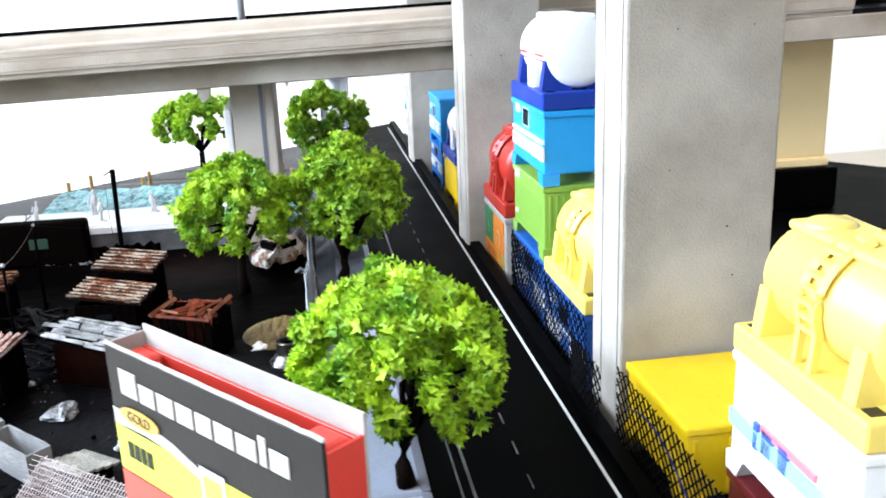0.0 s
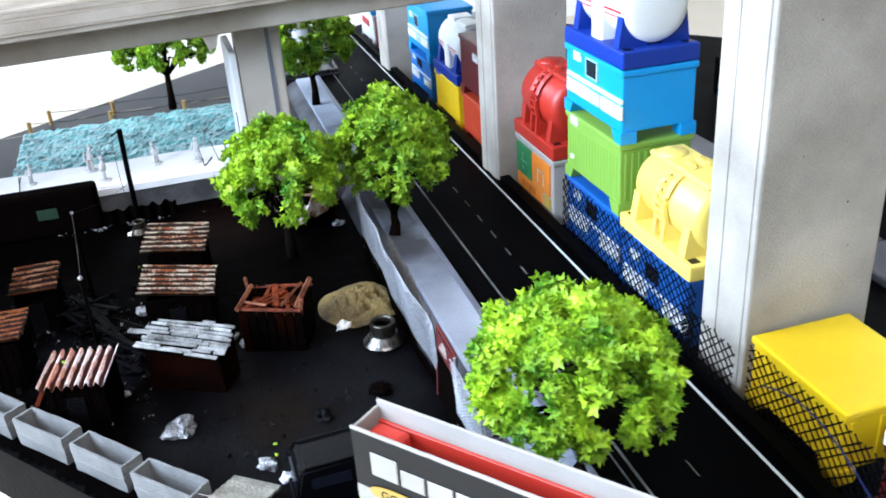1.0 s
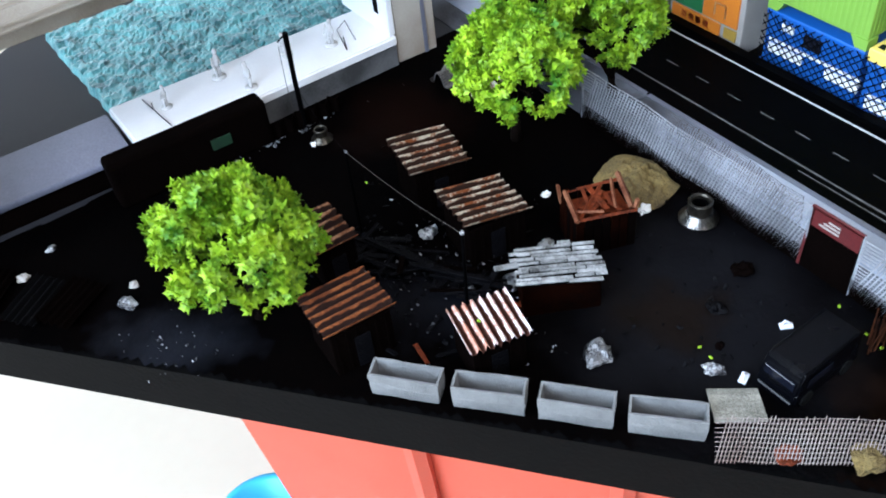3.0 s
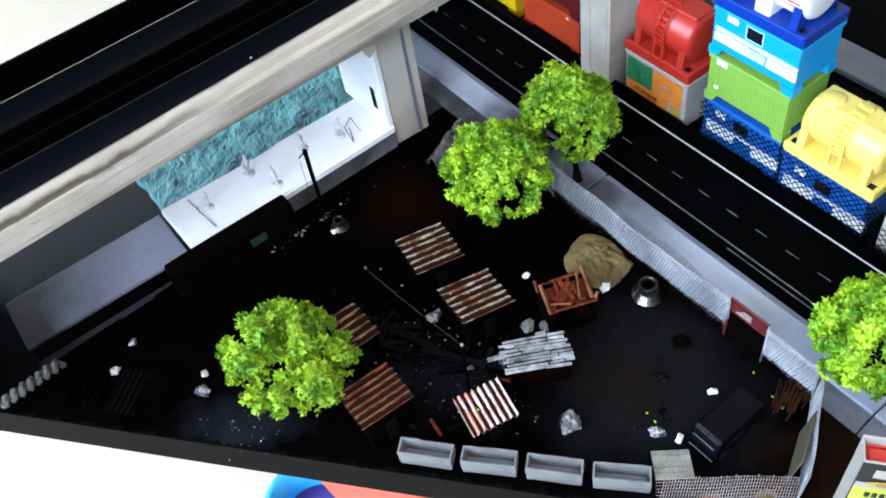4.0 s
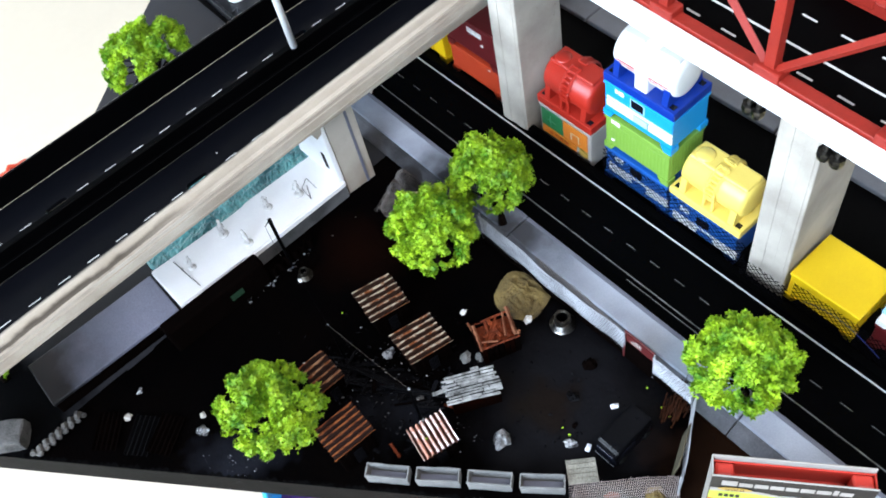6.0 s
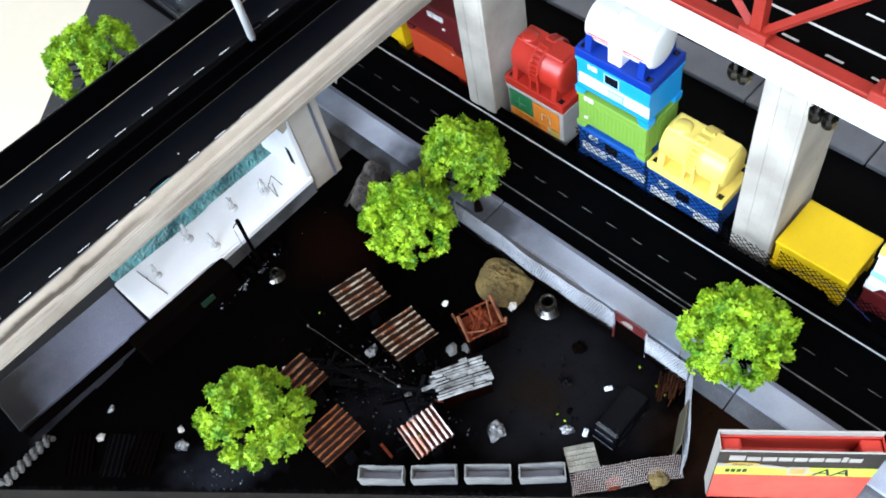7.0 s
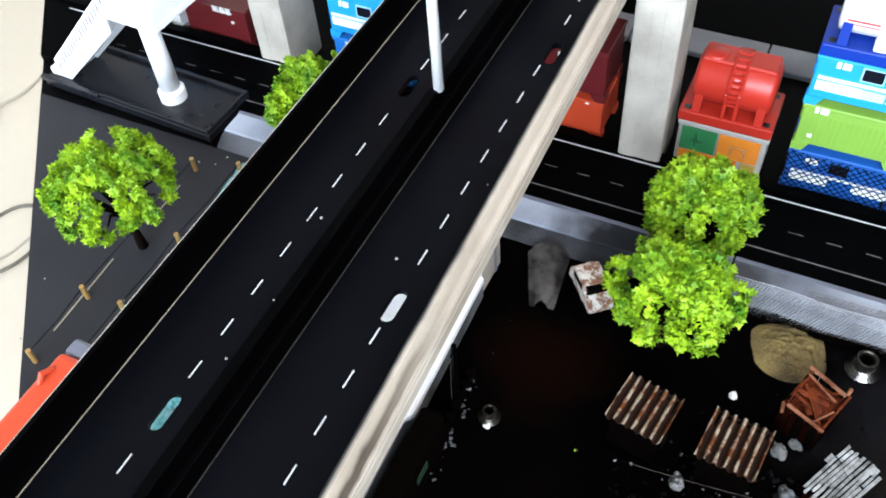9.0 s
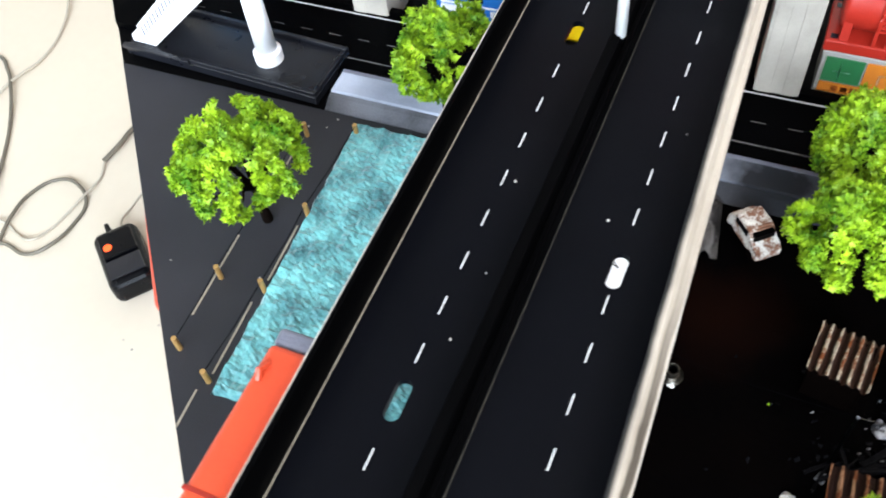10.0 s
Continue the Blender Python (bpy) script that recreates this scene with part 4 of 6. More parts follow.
# ---- netting and fences ----


def net(bm, p0, p1, z0, z1, step, r, lean=0.0, ragged=0.0, wave=0.0, diag=True):
    """Wire netting between two ground points: crossing thin square wires."""
    p0, p1 = Vector((*p0, 0)), Vector((*p1, 0))
    d = (p1 - p0)
    Lg = d.length
    d.normalize()
    n = Vector((-d.y, d.x, 0))
    H = z1 - z0

    def at(s, h):
        hh = h / H if H else 0
        off = lean * hh + wave * math.sin(s * 0.9) * hh + wave * 0.5 * math.sin(s * 2.3 + 1)
        return p0 + d * s + n * off + Vector((0, 0, z0 + h))
    if diag:
        k = -H
        while k < Lg:
            for sgn in (1, -1):
                a0 = k if sgn > 0 else k + H
                s0, h0, s1, h1 = a0, 0.0, a0 + sgn * H, H * (1 - ragged * random.random())
                if sgn > 0 and s0 < 0:
                    h0, s0 = -s0, 0.0
                if sgn > 0 and s1 > Lg:
                    h1 = h1 - (s1 - Lg)
                    s1 = Lg
                if sgn < 0 and s0 > Lg:
                    h0, s0 = s0 - Lg, Lg
                if sgn < 0 and s1 < 0:
                    h1, s1 = h1 + s1, 0.0
                if h1 > h0 + 0.05:
                    tube(bm, [at(s0, h0), at((s0 + s1) / 2, (h0 + h1) / 2), at(s1, h1)], r, 4)
            k += step
    else:
        s = 0.0
        while s < Lg:
            top = H * (1 - ragged * random.random())
            tube(bm, [at(min(s + 0.35 * h, Lg), h) for h in (0, top * 0.33, top * 0.66, top)], r, 3, caps=False)
            s += step
        h = 0.05
        while h < H:
            m = max(2, int(Lg / 0.6))
            tube(bm, [at(Lg * i / m, h) for i in range(m + 1)], r * 0.6, 3, caps=False)
            h += step
    return bm


nf = thing("netting", label="black wire netting along the kerb before the containers", category="netting", kind="structure")
for pa, pb, h in ((rw(-0.3, -14.5), rw(-0.3, -6.95), 1.95), (rw(-0.66, -6.9), rw(-0.66, -4.6), 1.9), (rw(-0.23, -4.5), rw(-0.23, -0.38), 2.1), (rw(-0.23, -0.36), rw(-0.23, 3.85), 2.2)):
    part("mesh", net(B(), pa, pb, 0.0, h, 0.29, 0.021, ragged=0.06, wave=0.012), wire_black, nf)
part("cord", tube(B(), [(*rw(-0.36, y), 0.9 + 0.7 * math.sin((y + 11.2) * 0.75)) for y in [-11.2 + 0.3 * k for k in range(13)]], 0.022, 6), mat("cord_navy", (0.008, 0.012, 0.07), 0.5, col2=(0.004, 0.006, 0.04), big=80, spec=0.2), nf, "dark blue cord hung on the netting")
gf = thing("mesh_fence", label="silver wire mesh fence, bent and stained, along the pavement", category="fence", kind="structure")
for ya, yb, h in ((5.4, -3.62, 2.1), (-5.17, -7.2, 2.1)):
    part("mesh", net(B(), rw(-6.86, ya), rw(-6.86, yb), 0.0, h, 0.12, 0.026, lean=-0.15, ragged=0.14, wave=0.06, diag=False), wire_silver, gf)
    part("stain", net(B(), rw(-6.9, ya), rw(-6.9, yb), 0.0, 0.7, 0.055, 0.014, lean=-0.08, ragged=0.7, wave=0.06, diag=False), rust_dark, gf, "sooty wires low on the mesh")
    part("stain", net(B(), rw(-6.92, ya), rw(-6.92, yb), 0.0, 0.45, 0.05, 0.02, ragged=0.7, wave=0.06, diag=False), rust_dark, gf, "sooty wires low on the mesh")
part("mesh", net(B(), rw(-6.86, -7.2), (-10.35, -8.75), 0.0, 2.0, 0.1, 0.016, lean=0.1, ragged=0.08, wave=0.05, diag=False), wire_silver, gf)
part("liner", net(B(), rw(-6.7, 1.8), rw(-6.7, -3.3), 1.0, 2.3, 0.09, 0.012, lean=-0.15, ragged=0.25, wave=0.08, diag=False), wire_dirty, gf, "second sheet of rusty mesh behind")
part("mesh", net(B(), (-13.6, -6.1), (-10.4, -8.9), 0.02, 0.9, 0.085, 0.0135, lean=0.7, ragged=0.12, wave=0.05, diag=False), wire_dull, gf, "bent low front panel of wire mesh")
for yy_ in (5.4, -5.17, -7.2):
    part("post", tube(B(), [(*rw(-6.87, yy_), 0), (*rw(-6.87, yy_), 2.1)], 0.035, 8), wire_silver, gf)
part("post", tube(B(), [(-10.35, -8.75, 0), (-10.35, -8.75, 2.1)], 0.04, 8), wire_silver, gf)

# ---- trees ----


def tree(x, y, z, centre, radii, seed, label, count=9000, size=1.0, fronds=11, droop=50):
    """A foam tree: hanging fronds round a forked trunk, each covered with ruffled shreds."""
    rnd = random.Random(seed)
    t = thing("tree", x, y, z, label=label, category="tree", group="model trees")
    c = Vector(centre) - Vector((x, y, z))
    R = Vector(radii)
    low = min(R)
    bm = B()
    fork = Vector((c.x * 0.25, c.y * 0.25, max(0.6, c.z - R.z * 0.95)))
    tube(bm, [(0, 0, 0), fork * 0.5 + Vector((rnd.uniform(-.08, .08), rnd.uniform(-.08, .08), 0)), fork], [0.22, 0.16, 0.14], 8)
    blobs, tips = [], []
    fronds += 3
    for k in range(fronds):
        az = 2 * math.pi * (k + rnd.uniform(-0.3, 0.3)) / fronds
        end = radians(-rnd.uniform(0.3, 1.0) * droop)
        reach = rnd.uniform(0.82, 1.04)
        n = 6
        for i in range(n):
            el = radians(66) + (end - radians(66)) * i / (n - 1)
            a = az + rnd.uniform(-0.1, 0.1)
            br = low * rnd.uniform(0.16, 0.24) * (1.0 - 0.2 * i / (n - 1))
            q = Vector((math.cos(a) * math.cos(el) * (R.x - br), math.sin(a) * math.cos(el) * (R.y - br), math.sin(el) * (R.z - br))) * (reach if i > 1 else 0.95)
            blobs.append((c + q, br))
        tips.append(c + q * 0.8)
    for k in range(6):
        a, f = 2 * math.pi * k / 6 + rnd.uniform(-.4, .4), rnd.uniform(0.05, 0.38)
        br = low * rnd.uniform(0.24, 0.34)
        blobs.append((c + Vector((math.cos(a) * f * R.x, math.sin(a) * f * R.y, math.sqrt(1 - f * f) * (R.z - br))), br))
    for p in tips:
        mid = fork.lerp(p, 0.55) + Vector((rnd.uniform(-.15, .15), rnd.uniform(-.15, .15), 0.3 * R.z))
        tube(bm, [fork, mid, p], [0.09, 0.06, 0.03], 6)
    part("trunk", bm, bark, t, "dark brown branching trunk", smooth=True)
    verts, faces = [], []
    per = 1.05 * count / sum(r * r for _, r in blobs)
    for p, r in blobs:
        for k in range(int(per * r * r)):
            d = Vector((rnd.gauss(0, 1), rnd.gauss(0, 1), rnd.gauss(0.1, 1))).normalized()
            at = p + d * r
            if noise.noise(at * 1.15 + Vector((0, seed, 0))) < -0.1:
                continue
            o = p + d * r * (1.0 + 0.75 * noise.noise(at * 2.2 + Vector((seed, 0, 0)))) * rnd.uniform(0.7, 1.12)
            n = (d + Vector((rnd.gauss(0, 1), rnd.gauss(0, 1), rnd.gauss(0, 1))) * 0.45).normalized()
            u = n.orthogonal().normalized()
            u.rotate(Matrix.Rotation(rnd.uniform(0, 6.28), 3, n))
            v = n.cross(u)
            s = rnd.uniform(0.065, 0.165) * size
            i = len(verts)
            verts.append(o - n * s * 0.15)
            for q in range(8):
                g = q * math.pi / 4 + rnd.uniform(-.2, .2)
                f = s * (rnd.uniform(0.95, 1.3) if q % 2 else rnd.uniform(0.45, 0.65))
                verts.append(o + (u * math.cos(g) + v * math.sin(g)) * f + n * s * (rnd.uniform(0.1, 0.75) if q % 2 else rnd.uniform(-0.35, 0.1)))
            faces += [(i, i + 1 + q, i + 1 + (q + 1) % 8) for q in range(8)]
    me = bpy.data.meshes.new("crown")
    me.from_pydata([tuple(v * U) for v in verts], [], faces)
    me.materials.append(leaf_bright)
    me.polygons.foreach_set("use_smooth", [True] * len(me.polygons))
    cr = new("crown", me)
    cr.parent = t
    tagged(cr, "crown of hanging bright green foam shreds", kind="stuff")
    return t


LBL = "model tree, bright green foam leaves, "
tree(-5.55, -8.3, 0.5, (-5.5, -7.85, 3.05), (2.25, 2.25, 1.75), 1, LBL + "on the pavement near the carton", 15000, 0.95, 11, 50)
tree(-5.65, 5.3, 0.5, (-5.25, 6.05, 3.2), (1.95, 2.15, 2.1), 2, LBL + "on the pavement by the fence", 11000, 1.0, 9, 62)
tree(-9.0, 6.3, 0, (-9.05, 6.15, 3.1), (2.3, 2.3, 1.75), 3, LBL + "in the yard beside the fence", 11000, 1.0, 10, 60)
tree(-19.4, 5.0, 0, (-19.5, 4.6, 3.25), (2.3, 2.2, 1.85), 4, LBL + "among the huts in the yard", 11000, 1.0, 11, 55)
tree(-11.6, 26.6, 0, (-11.4, 27.0, 3.25), (2.6, 2.6, 1.6), 5, LBL + "beside the pool", 11000, 1.1, 11, 40)
tree(-4.9, 21.6, 0.5, (-4.95, 21.4, 3.7), (2.3, 2.1, 1.85), 6, LBL + "on the pavement by the footbridge", 10000, 1.0, 10, 55)
tree(-27.4, 17.6, 0, (-27.4, 17.7, 1.7), (1.2, 1.2, 1.0), 8, LBL + "small, under the highway", 3000, 0.9, 8, 50)

# ---- the shanty yard ----


def corrugated(w, d, n, amp, thick, along_x=True, ragged=0.04, rnd=random):
    """A corrugated sheet, w along x and d along y, centred; ridges along x or y."""
    bm = B()
    across, length = (d, w) if along_x else (w, d)
    ns = n * 8
    rows = []
    ends = [(rnd.uniform(-ragged, ragged), rnd.uniform(-ragged, ragged)) for _ in range(ns + 1)]
    for side in (0, 1):
        grid = []
        for i in range(ns + 1):
            s = -across / 2 + across * i / ns
            h = amp * math.cos(2 * math.pi * n * i / ns) - side * thick
            e0, e1 = ends[i]
            ln = [(-length / 2 + e0), 0.0, (length / 2 + e1)]
            grid.append([bm.verts.new((l, s, h + rnd.uniform(-.008, .008)) if along_x else (s, l, h + rnd.uniform(-.008, .008))) for l in ln])
        for i in range(ns):
            for j in range(2):
                f = (grid[i][j], grid[i + 1][j], grid[i + 1][j + 1], grid[i][j + 1])
                bm.faces.new(f if not side else f[::-1])
        rows.append(grid)
    top, bot = rows
    for i in range(ns):
        bm.faces.new((top[i][0], bot[i][0], bot[i + 1][0], top[i + 1][0]))
        bm.faces.new((top[i][2], top[i + 1][2], bot[i + 1][2], bot[i][2]))
    for g in (0, ns):
        for j in range(2):
            bm.faces.new((top[g][j], top[g][j + 1], bot[g][j + 1], bot[g][j]))
    return bm


def hut(x, y, rz, w, d, h, roof_mat, n, along_x, label, tilt=0.0, dip=0.0):
    t = thing("hut", x, y, 0, rz, label=label, category="hut", group="huts in the yard")
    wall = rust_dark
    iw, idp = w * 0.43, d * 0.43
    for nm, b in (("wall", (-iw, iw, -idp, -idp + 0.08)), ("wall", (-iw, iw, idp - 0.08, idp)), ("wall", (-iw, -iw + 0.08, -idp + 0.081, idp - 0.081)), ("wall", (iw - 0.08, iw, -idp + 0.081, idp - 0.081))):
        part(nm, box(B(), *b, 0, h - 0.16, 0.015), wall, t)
    k = -iw + 0.15
    while k < iw:
        part("batten", box(B(), k - 0.03, k + 0.03, -idp - 0.03, -idp - 0.002, 0.02, h - 0.2), wall, t)
        k += 0.28
    part("door", box(B(), -0.25, 0.2, -idp - 0.05, -idp - 0.032, 0.02, h * 0.7, 0.01), dark_plank, t, "dark plank door")
    bm = corrugated(w, d, n, 0.085, 0.03, along_x)
    bmesh.ops.transform(bm, matrix=Matrix.Translation((0, 0, h)) @ Matrix.Rotation(radians(dip), 4, "Y") @ Matrix.Rotation(radians(tilt), 4, "X"), verts=bm.verts)
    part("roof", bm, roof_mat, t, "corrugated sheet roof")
    return t


# valley colours hold rust plus the painted shade of the grooves
GREY_R, BROWN_R, RUST_SHADE = (0.36, 0.3, 0.225), (0.13, 0.036, 0.01), (0.016, 0.006, 0.003)
hut(-12.62, 6.05, -11, 1.95, 1.85, 1.62, roof_material("roof_a", 6, 1.85, 1, GREY_R, BROWN_R, RUST_SHADE), 6, True, "dark hut with a rusty corrugated roof", 3, 6)
hut(-12.8, 3.2, -9, 2.1, 1.85, 1.52, roof_material("roof_b", 6, 1.85, 1, GREY_R, BROWN_R, RUST_SHADE), 6, True, "dark hut with a streaked rusty corrugated roof", -2, 9)
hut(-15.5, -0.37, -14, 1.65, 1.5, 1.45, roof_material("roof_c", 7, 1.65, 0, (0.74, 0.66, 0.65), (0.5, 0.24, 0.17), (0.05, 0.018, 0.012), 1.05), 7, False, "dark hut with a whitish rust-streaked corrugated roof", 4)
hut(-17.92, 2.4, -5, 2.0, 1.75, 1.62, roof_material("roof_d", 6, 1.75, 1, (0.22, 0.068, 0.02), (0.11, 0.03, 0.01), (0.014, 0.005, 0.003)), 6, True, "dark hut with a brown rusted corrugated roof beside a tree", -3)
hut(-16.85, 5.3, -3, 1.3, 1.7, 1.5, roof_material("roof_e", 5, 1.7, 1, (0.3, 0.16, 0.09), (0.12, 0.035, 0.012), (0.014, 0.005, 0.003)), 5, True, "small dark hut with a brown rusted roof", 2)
# hut roofed with broken grey planks
ph = thing("hut", -12.8, 0.05, 0, -30, label="rusty hut roofed with broken whitish planks", category="hut", group="huts in the yard")
for b in ((-1.05, 1.05, -0.5, -0.42), (-1.05, 1.05, 0.42, 0.5), (-1.05, -0.97, -0.419, 0.419), (0.97, 1.05, -0.419, 0.419)):
    part("wall", box(B(), *b, 0, 1.15, 0.02), rust_wall, ph)
rnd = random.Random(21)
PLANK_M = Matrix.Translation((0, 0, 1.29)) @ Matrix.Rotation(radians(4.5), 4, "Y") @ Matrix.Rotation(radians(8), 4, "X")
for k in range(10):
    y = -0.64 + k * 0.13
    x = -1.16 + rnd.uniform(-0.12, 0.1)
    while x < 1.05:
        ln = rnd.uniform(0.35, 1.9)
        x1 = min(x + ln, 1.16 + rnd.uniform(-0.1, 0.1))
        m = PLANK_M @ Matrix.Translation((0, 0, 0.03 + 0.045 * (k % 2) + rnd.uniform(0, 0.05))) @ Euler((radians(rnd.uniform(-9, 9)), radians(rnd.uniform(-1.5, 1.5)), radians(rnd.uniform(-1.5, 1.5)))).to_matrix().to_4x4()
        part("plank", box(B(), x, x1 - 0.04, y, y + rnd.uniform(0.075, 0.115), 0, 0.05, 0.008, m=m), grey_plank, ph)
        x = x1
# added black board that paints in the shade between the planks
part("under_roof", box(B(), -1.12, 1.12, -0.62, 0.62, -0.01, 0.02, m=PLANK_M), rust_dark, ph, "near-black board added to darken the gaps between planks")
part("plank", box(B(), -1.7, -1.05, 0.12, 0.28, 0.03, 0.08, 0.01, m=PLANK_M @ Matrix.Rotation(radians(6), 4, "Z")), grey_plank, ph, "plank sticking out")
part("plank", box(B(), 0.1, 0.45, 0.55, 0.76, 0.03, 0.08, 0.01, m=PLANK_M), grey_plank, ph, "plank sticking out")
# roofless red hut
rh = thing("hut", -10.3, 1.15, 0, -22, label="roofless rust-red wooden hut with crossed beams", category="hut", group="huts in the yard")
for b in ((-0.9, 0.9, -0.68, -0.6), (-0.9, 0.9, 0.6, 0.68), (-0.9, -0.82, -0.599, 0.599), (0.82, 0.9, -0.599, 0.599)):
    n = max(2, int((b[1] - b[0] + b[3] - b[2]) / 0.24))
    for k in range(n):
        f0, f1 = k / n, (k + 1) / n - 0.02
        if b[1] - b[0] > 0.5:
            bb_ = (b[0] + (b[1] - b[0]) * f0, b[0] + (b[1] - b[0]) * f1, b[2], b[3])
        else:
            bb_ = (b[0], b[1], b[2] + (b[3] - b[2]) * f0, b[2] + (b[3] - b[2]) * f1)
        part("board", box(B(), *bb_, 0, 1.4 + random.uniform(-0.15, 0.12), 0.01), rust_wall if random.random() < 0.3 else rust_dark, rh)
part("floor_panel", box(B(), -0.8, 0.8, -0.58, 0.58, 1.05, 1.1), rust_red, rh)
beam_tan = mat("beam_tan", (0.25, 0.1, 0.05), 0.7, col2=(0.07, 0.014, 0.005), big=160, fine=1500, amount=1.0, bump=0.6, vary=0.4, spec=0.15)
for k in range(9):
    m = Matrix.Translation((rnd.uniform(-0.62, 0.62), rnd.uniform(-0.2, 0.2), 1.18 + 0.03 * k)) @ Euler((radians(rnd.uniform(-12, 12)), radians(rnd.uniform(-8, 8)), radians(rnd.uniform(-55, 55)))).to_matrix().to_4x4()
    w_ = rnd.uniform(0.04, 0.1)
    part("fallen_board", box(B(), -w_, w_, -0.5, 0.5, -0.02, 0.02, 0.006, m=m), rust_red, rh)
for a, b_, r, m_ in (((-0.95, -0.64, 1.4), (0.85, -0.7, 1.34), 0.06, rust_red), ((-0.8, 0.64, 1.4), (0.95, 0.6, 1.43), 0.06, rust_red), ((-0.9, -0.75, 1.46), (-0.8, 0.55, 1.5), 0.075, beam_tan), ((0.72, -0.62, 1.42), (0.86, 0.74, 1.56), 0.085, beam_tan),
                     ((0.3, -0.5, 1.44), (0.62, 0.62, 1.5), 0.05, beam_tan), ((-0.8, -0.6, 1.4), (0.25, 0.5, 1.46), 0.055, rust_red), ((-0.88, -0.3, 1.46), (-0.1, -0.62, 1.5), 0.045, beam_tan), ((-0.9, 0.58, 1.1), (-0.98, 0.64, 1.72), 0.06, beam_tan), ((0.8, -0.6, 1.1), (0.88, -0.64, 1.66), 0.07, beam_tan)):
    part("beam", tube(B(), [Vector(a), Vector(b_)], r, 4), m_, rh)

# sand heap
bm = B()
rings = []
for i in range(31):
    f = i / 30
    ring = []
    for k in range(90):
        a = 2 * math.pi * k / 90
        r = 1.45 * f * (1 + 0.18 * noise.noise((math.cos(a) * 1.5, math.sin(a) * 1.5, 4)))
        x, y = r * math.cos(a), r * math.sin(a) * 0.95
        h = 0.5 * (1 - f) ** 0.9 * (1 + 0.25 * noise.noise((x * 2, y * 2, 2))) + 0.09 * noise.noise((x * 5, y * 5, 5)) * (1 - f) - 0.55 * max(0.0, noise.noise((x * 3.6, y * 3.6, 7))) * (1 - f) ** 0.5 * max(0.0, min(1.0, 0.8 + x - y)) + (0.09 * noise.noise((x * 9, y * 9, 5)) + 0.06 * noise.noise((x * 24, y * 24, 9))) * (1 - f) ** 0.5
        ring.append(bm.verts.new((-7.75 + x * 0.9, 2.1 + y, max(0.0, h) + 0.02)))
    rings.append(ring)
for r0, r1 in zip(rings, rings[1:]):
    for k in range(90):
        bm.faces.new((r0[k], r0[(k + 1) % 90], r1[(k + 1) % 90], r1[k]))
bm.faces.new(rings[0])
single("sand_mound", bm, sand, "heap of coarse ochre sand against the mesh fence", "sand heap", smooth=True)


brass_dull = mat("brass_dull", (0.1, 0.088, 0.07), 0.35, metal=0.9, col2=(0.012, 0.01, 0.008), big=200, bump=0.1, amount=1.0)


def nut(x, y, s, label, metal=steel):
    t = thing("nut", x, y, 0.03, label=label, category="nut", group="metal nuts")
    part("flange", lathe(B(), [(0.3 * s, 0.02), (0.6 * s, 0), (0.62 * s, 0.08 * s), (0.56 * s, 0.14 * s), (0.4 * s, 0.34 * s), (0.3 * s, 0.34 * s), (0.3 * s, 0.02)], 36), metal, t)
    part("collar", lathe(B(), [(0.27 * s, 0.1 * s), (0.27 * s, 0.7 * s), (0.3 * s, 0.74 * s), (0.36 * s, 0.74 * s), (0.38 * s, 0.7 * s), (0.36 * s, 0.345 * s), (0.27 * s, 0.34 * s)], 36), brass_dull, t, "dark collar with a worn bright rim round a black hole")
    part("bore", lathe(B(), [(0, 0.05), (0.255 * s, 0.05), (0.255 * s, 0.6 * s), (0.2 * s, 0.6 * s), (0.2 * s, 0.1), (0, 0.1)], 18), wall_black, t)
    return t


nut(-7.65, -0.3, 0.95, "bright steel nut lying beside the sand heap")
nut(-13.85, 10.85, 0.62, "dull steel nut beside a black post", brass_dull)
bp = thing("black_post", -13.88, 11.95, 0.03, label="thin black post by the poolside slab", category="post")
part("pole", tube(B(), [(0, 0, 0), (0.02, 0.03, 2.0), (0.06, 0.02, 3.65)], [0.1, 0.09, 0.1], 8), wall_black, bp)
part("wire", tube(B(), [(-0.28, 0, 3.3), (-0.3, 0.05, 1.9), (-0.27, 0.1, 0.9)], 0.011, 5), wire_dirty, bp, "thin hanging wire")
part("tip", tube(B(), [(-0.28, 0, 3.45), (0.06, 0.02, 3.62)], 0.03, 5), wall_black, bp)
rod = thing("overhead_wire", -15.45, 5.87, 0.03, label="thin wire strung over the huts between two dark poles", category="wire")
part("pole", tube(B(), [(0, 0, 0), (0.03, 0.02, 3.1)], [0.06, 0.045], 6), wall_black, rod)
part("pole", tube(B(), [(0.33, -4.8, 0), (0.37, -4.85, 3.15)], [0.06, 0.045], 6), wall_black, rod)
part("wire", tube(B(), [(0.03 + 0.034 * i, 0.02 - 0.487 * i, 3.1 + 0.005 * i - 0.12 * math.sin(math.pi * i / 10)) for i in range(11)], 0.007, 6), wire_dirty, rod)
part("wire", tube(B(), [(0.03, 0.02, 3.1), (0.75, 2.9, 2.2), (1.55, 6.0, 1.6)], 0.006, 6), wire_black, rod)
part("cap", lathe(B(), [(0, -0.05), (0.045, -0.03), (0.05, 0.015), (0.025, 0.05), (0, 0.05)], 8, 0.03, 0.02, 3.12), foil, rod)
part("cap", lathe(B(), [(0, -0.07), (0.06, -0.03), (0.065, 0.03), (0.03, 0.07), (0, 0.07)], 8, 0.37, -4.85, 3.18), foil, rod)


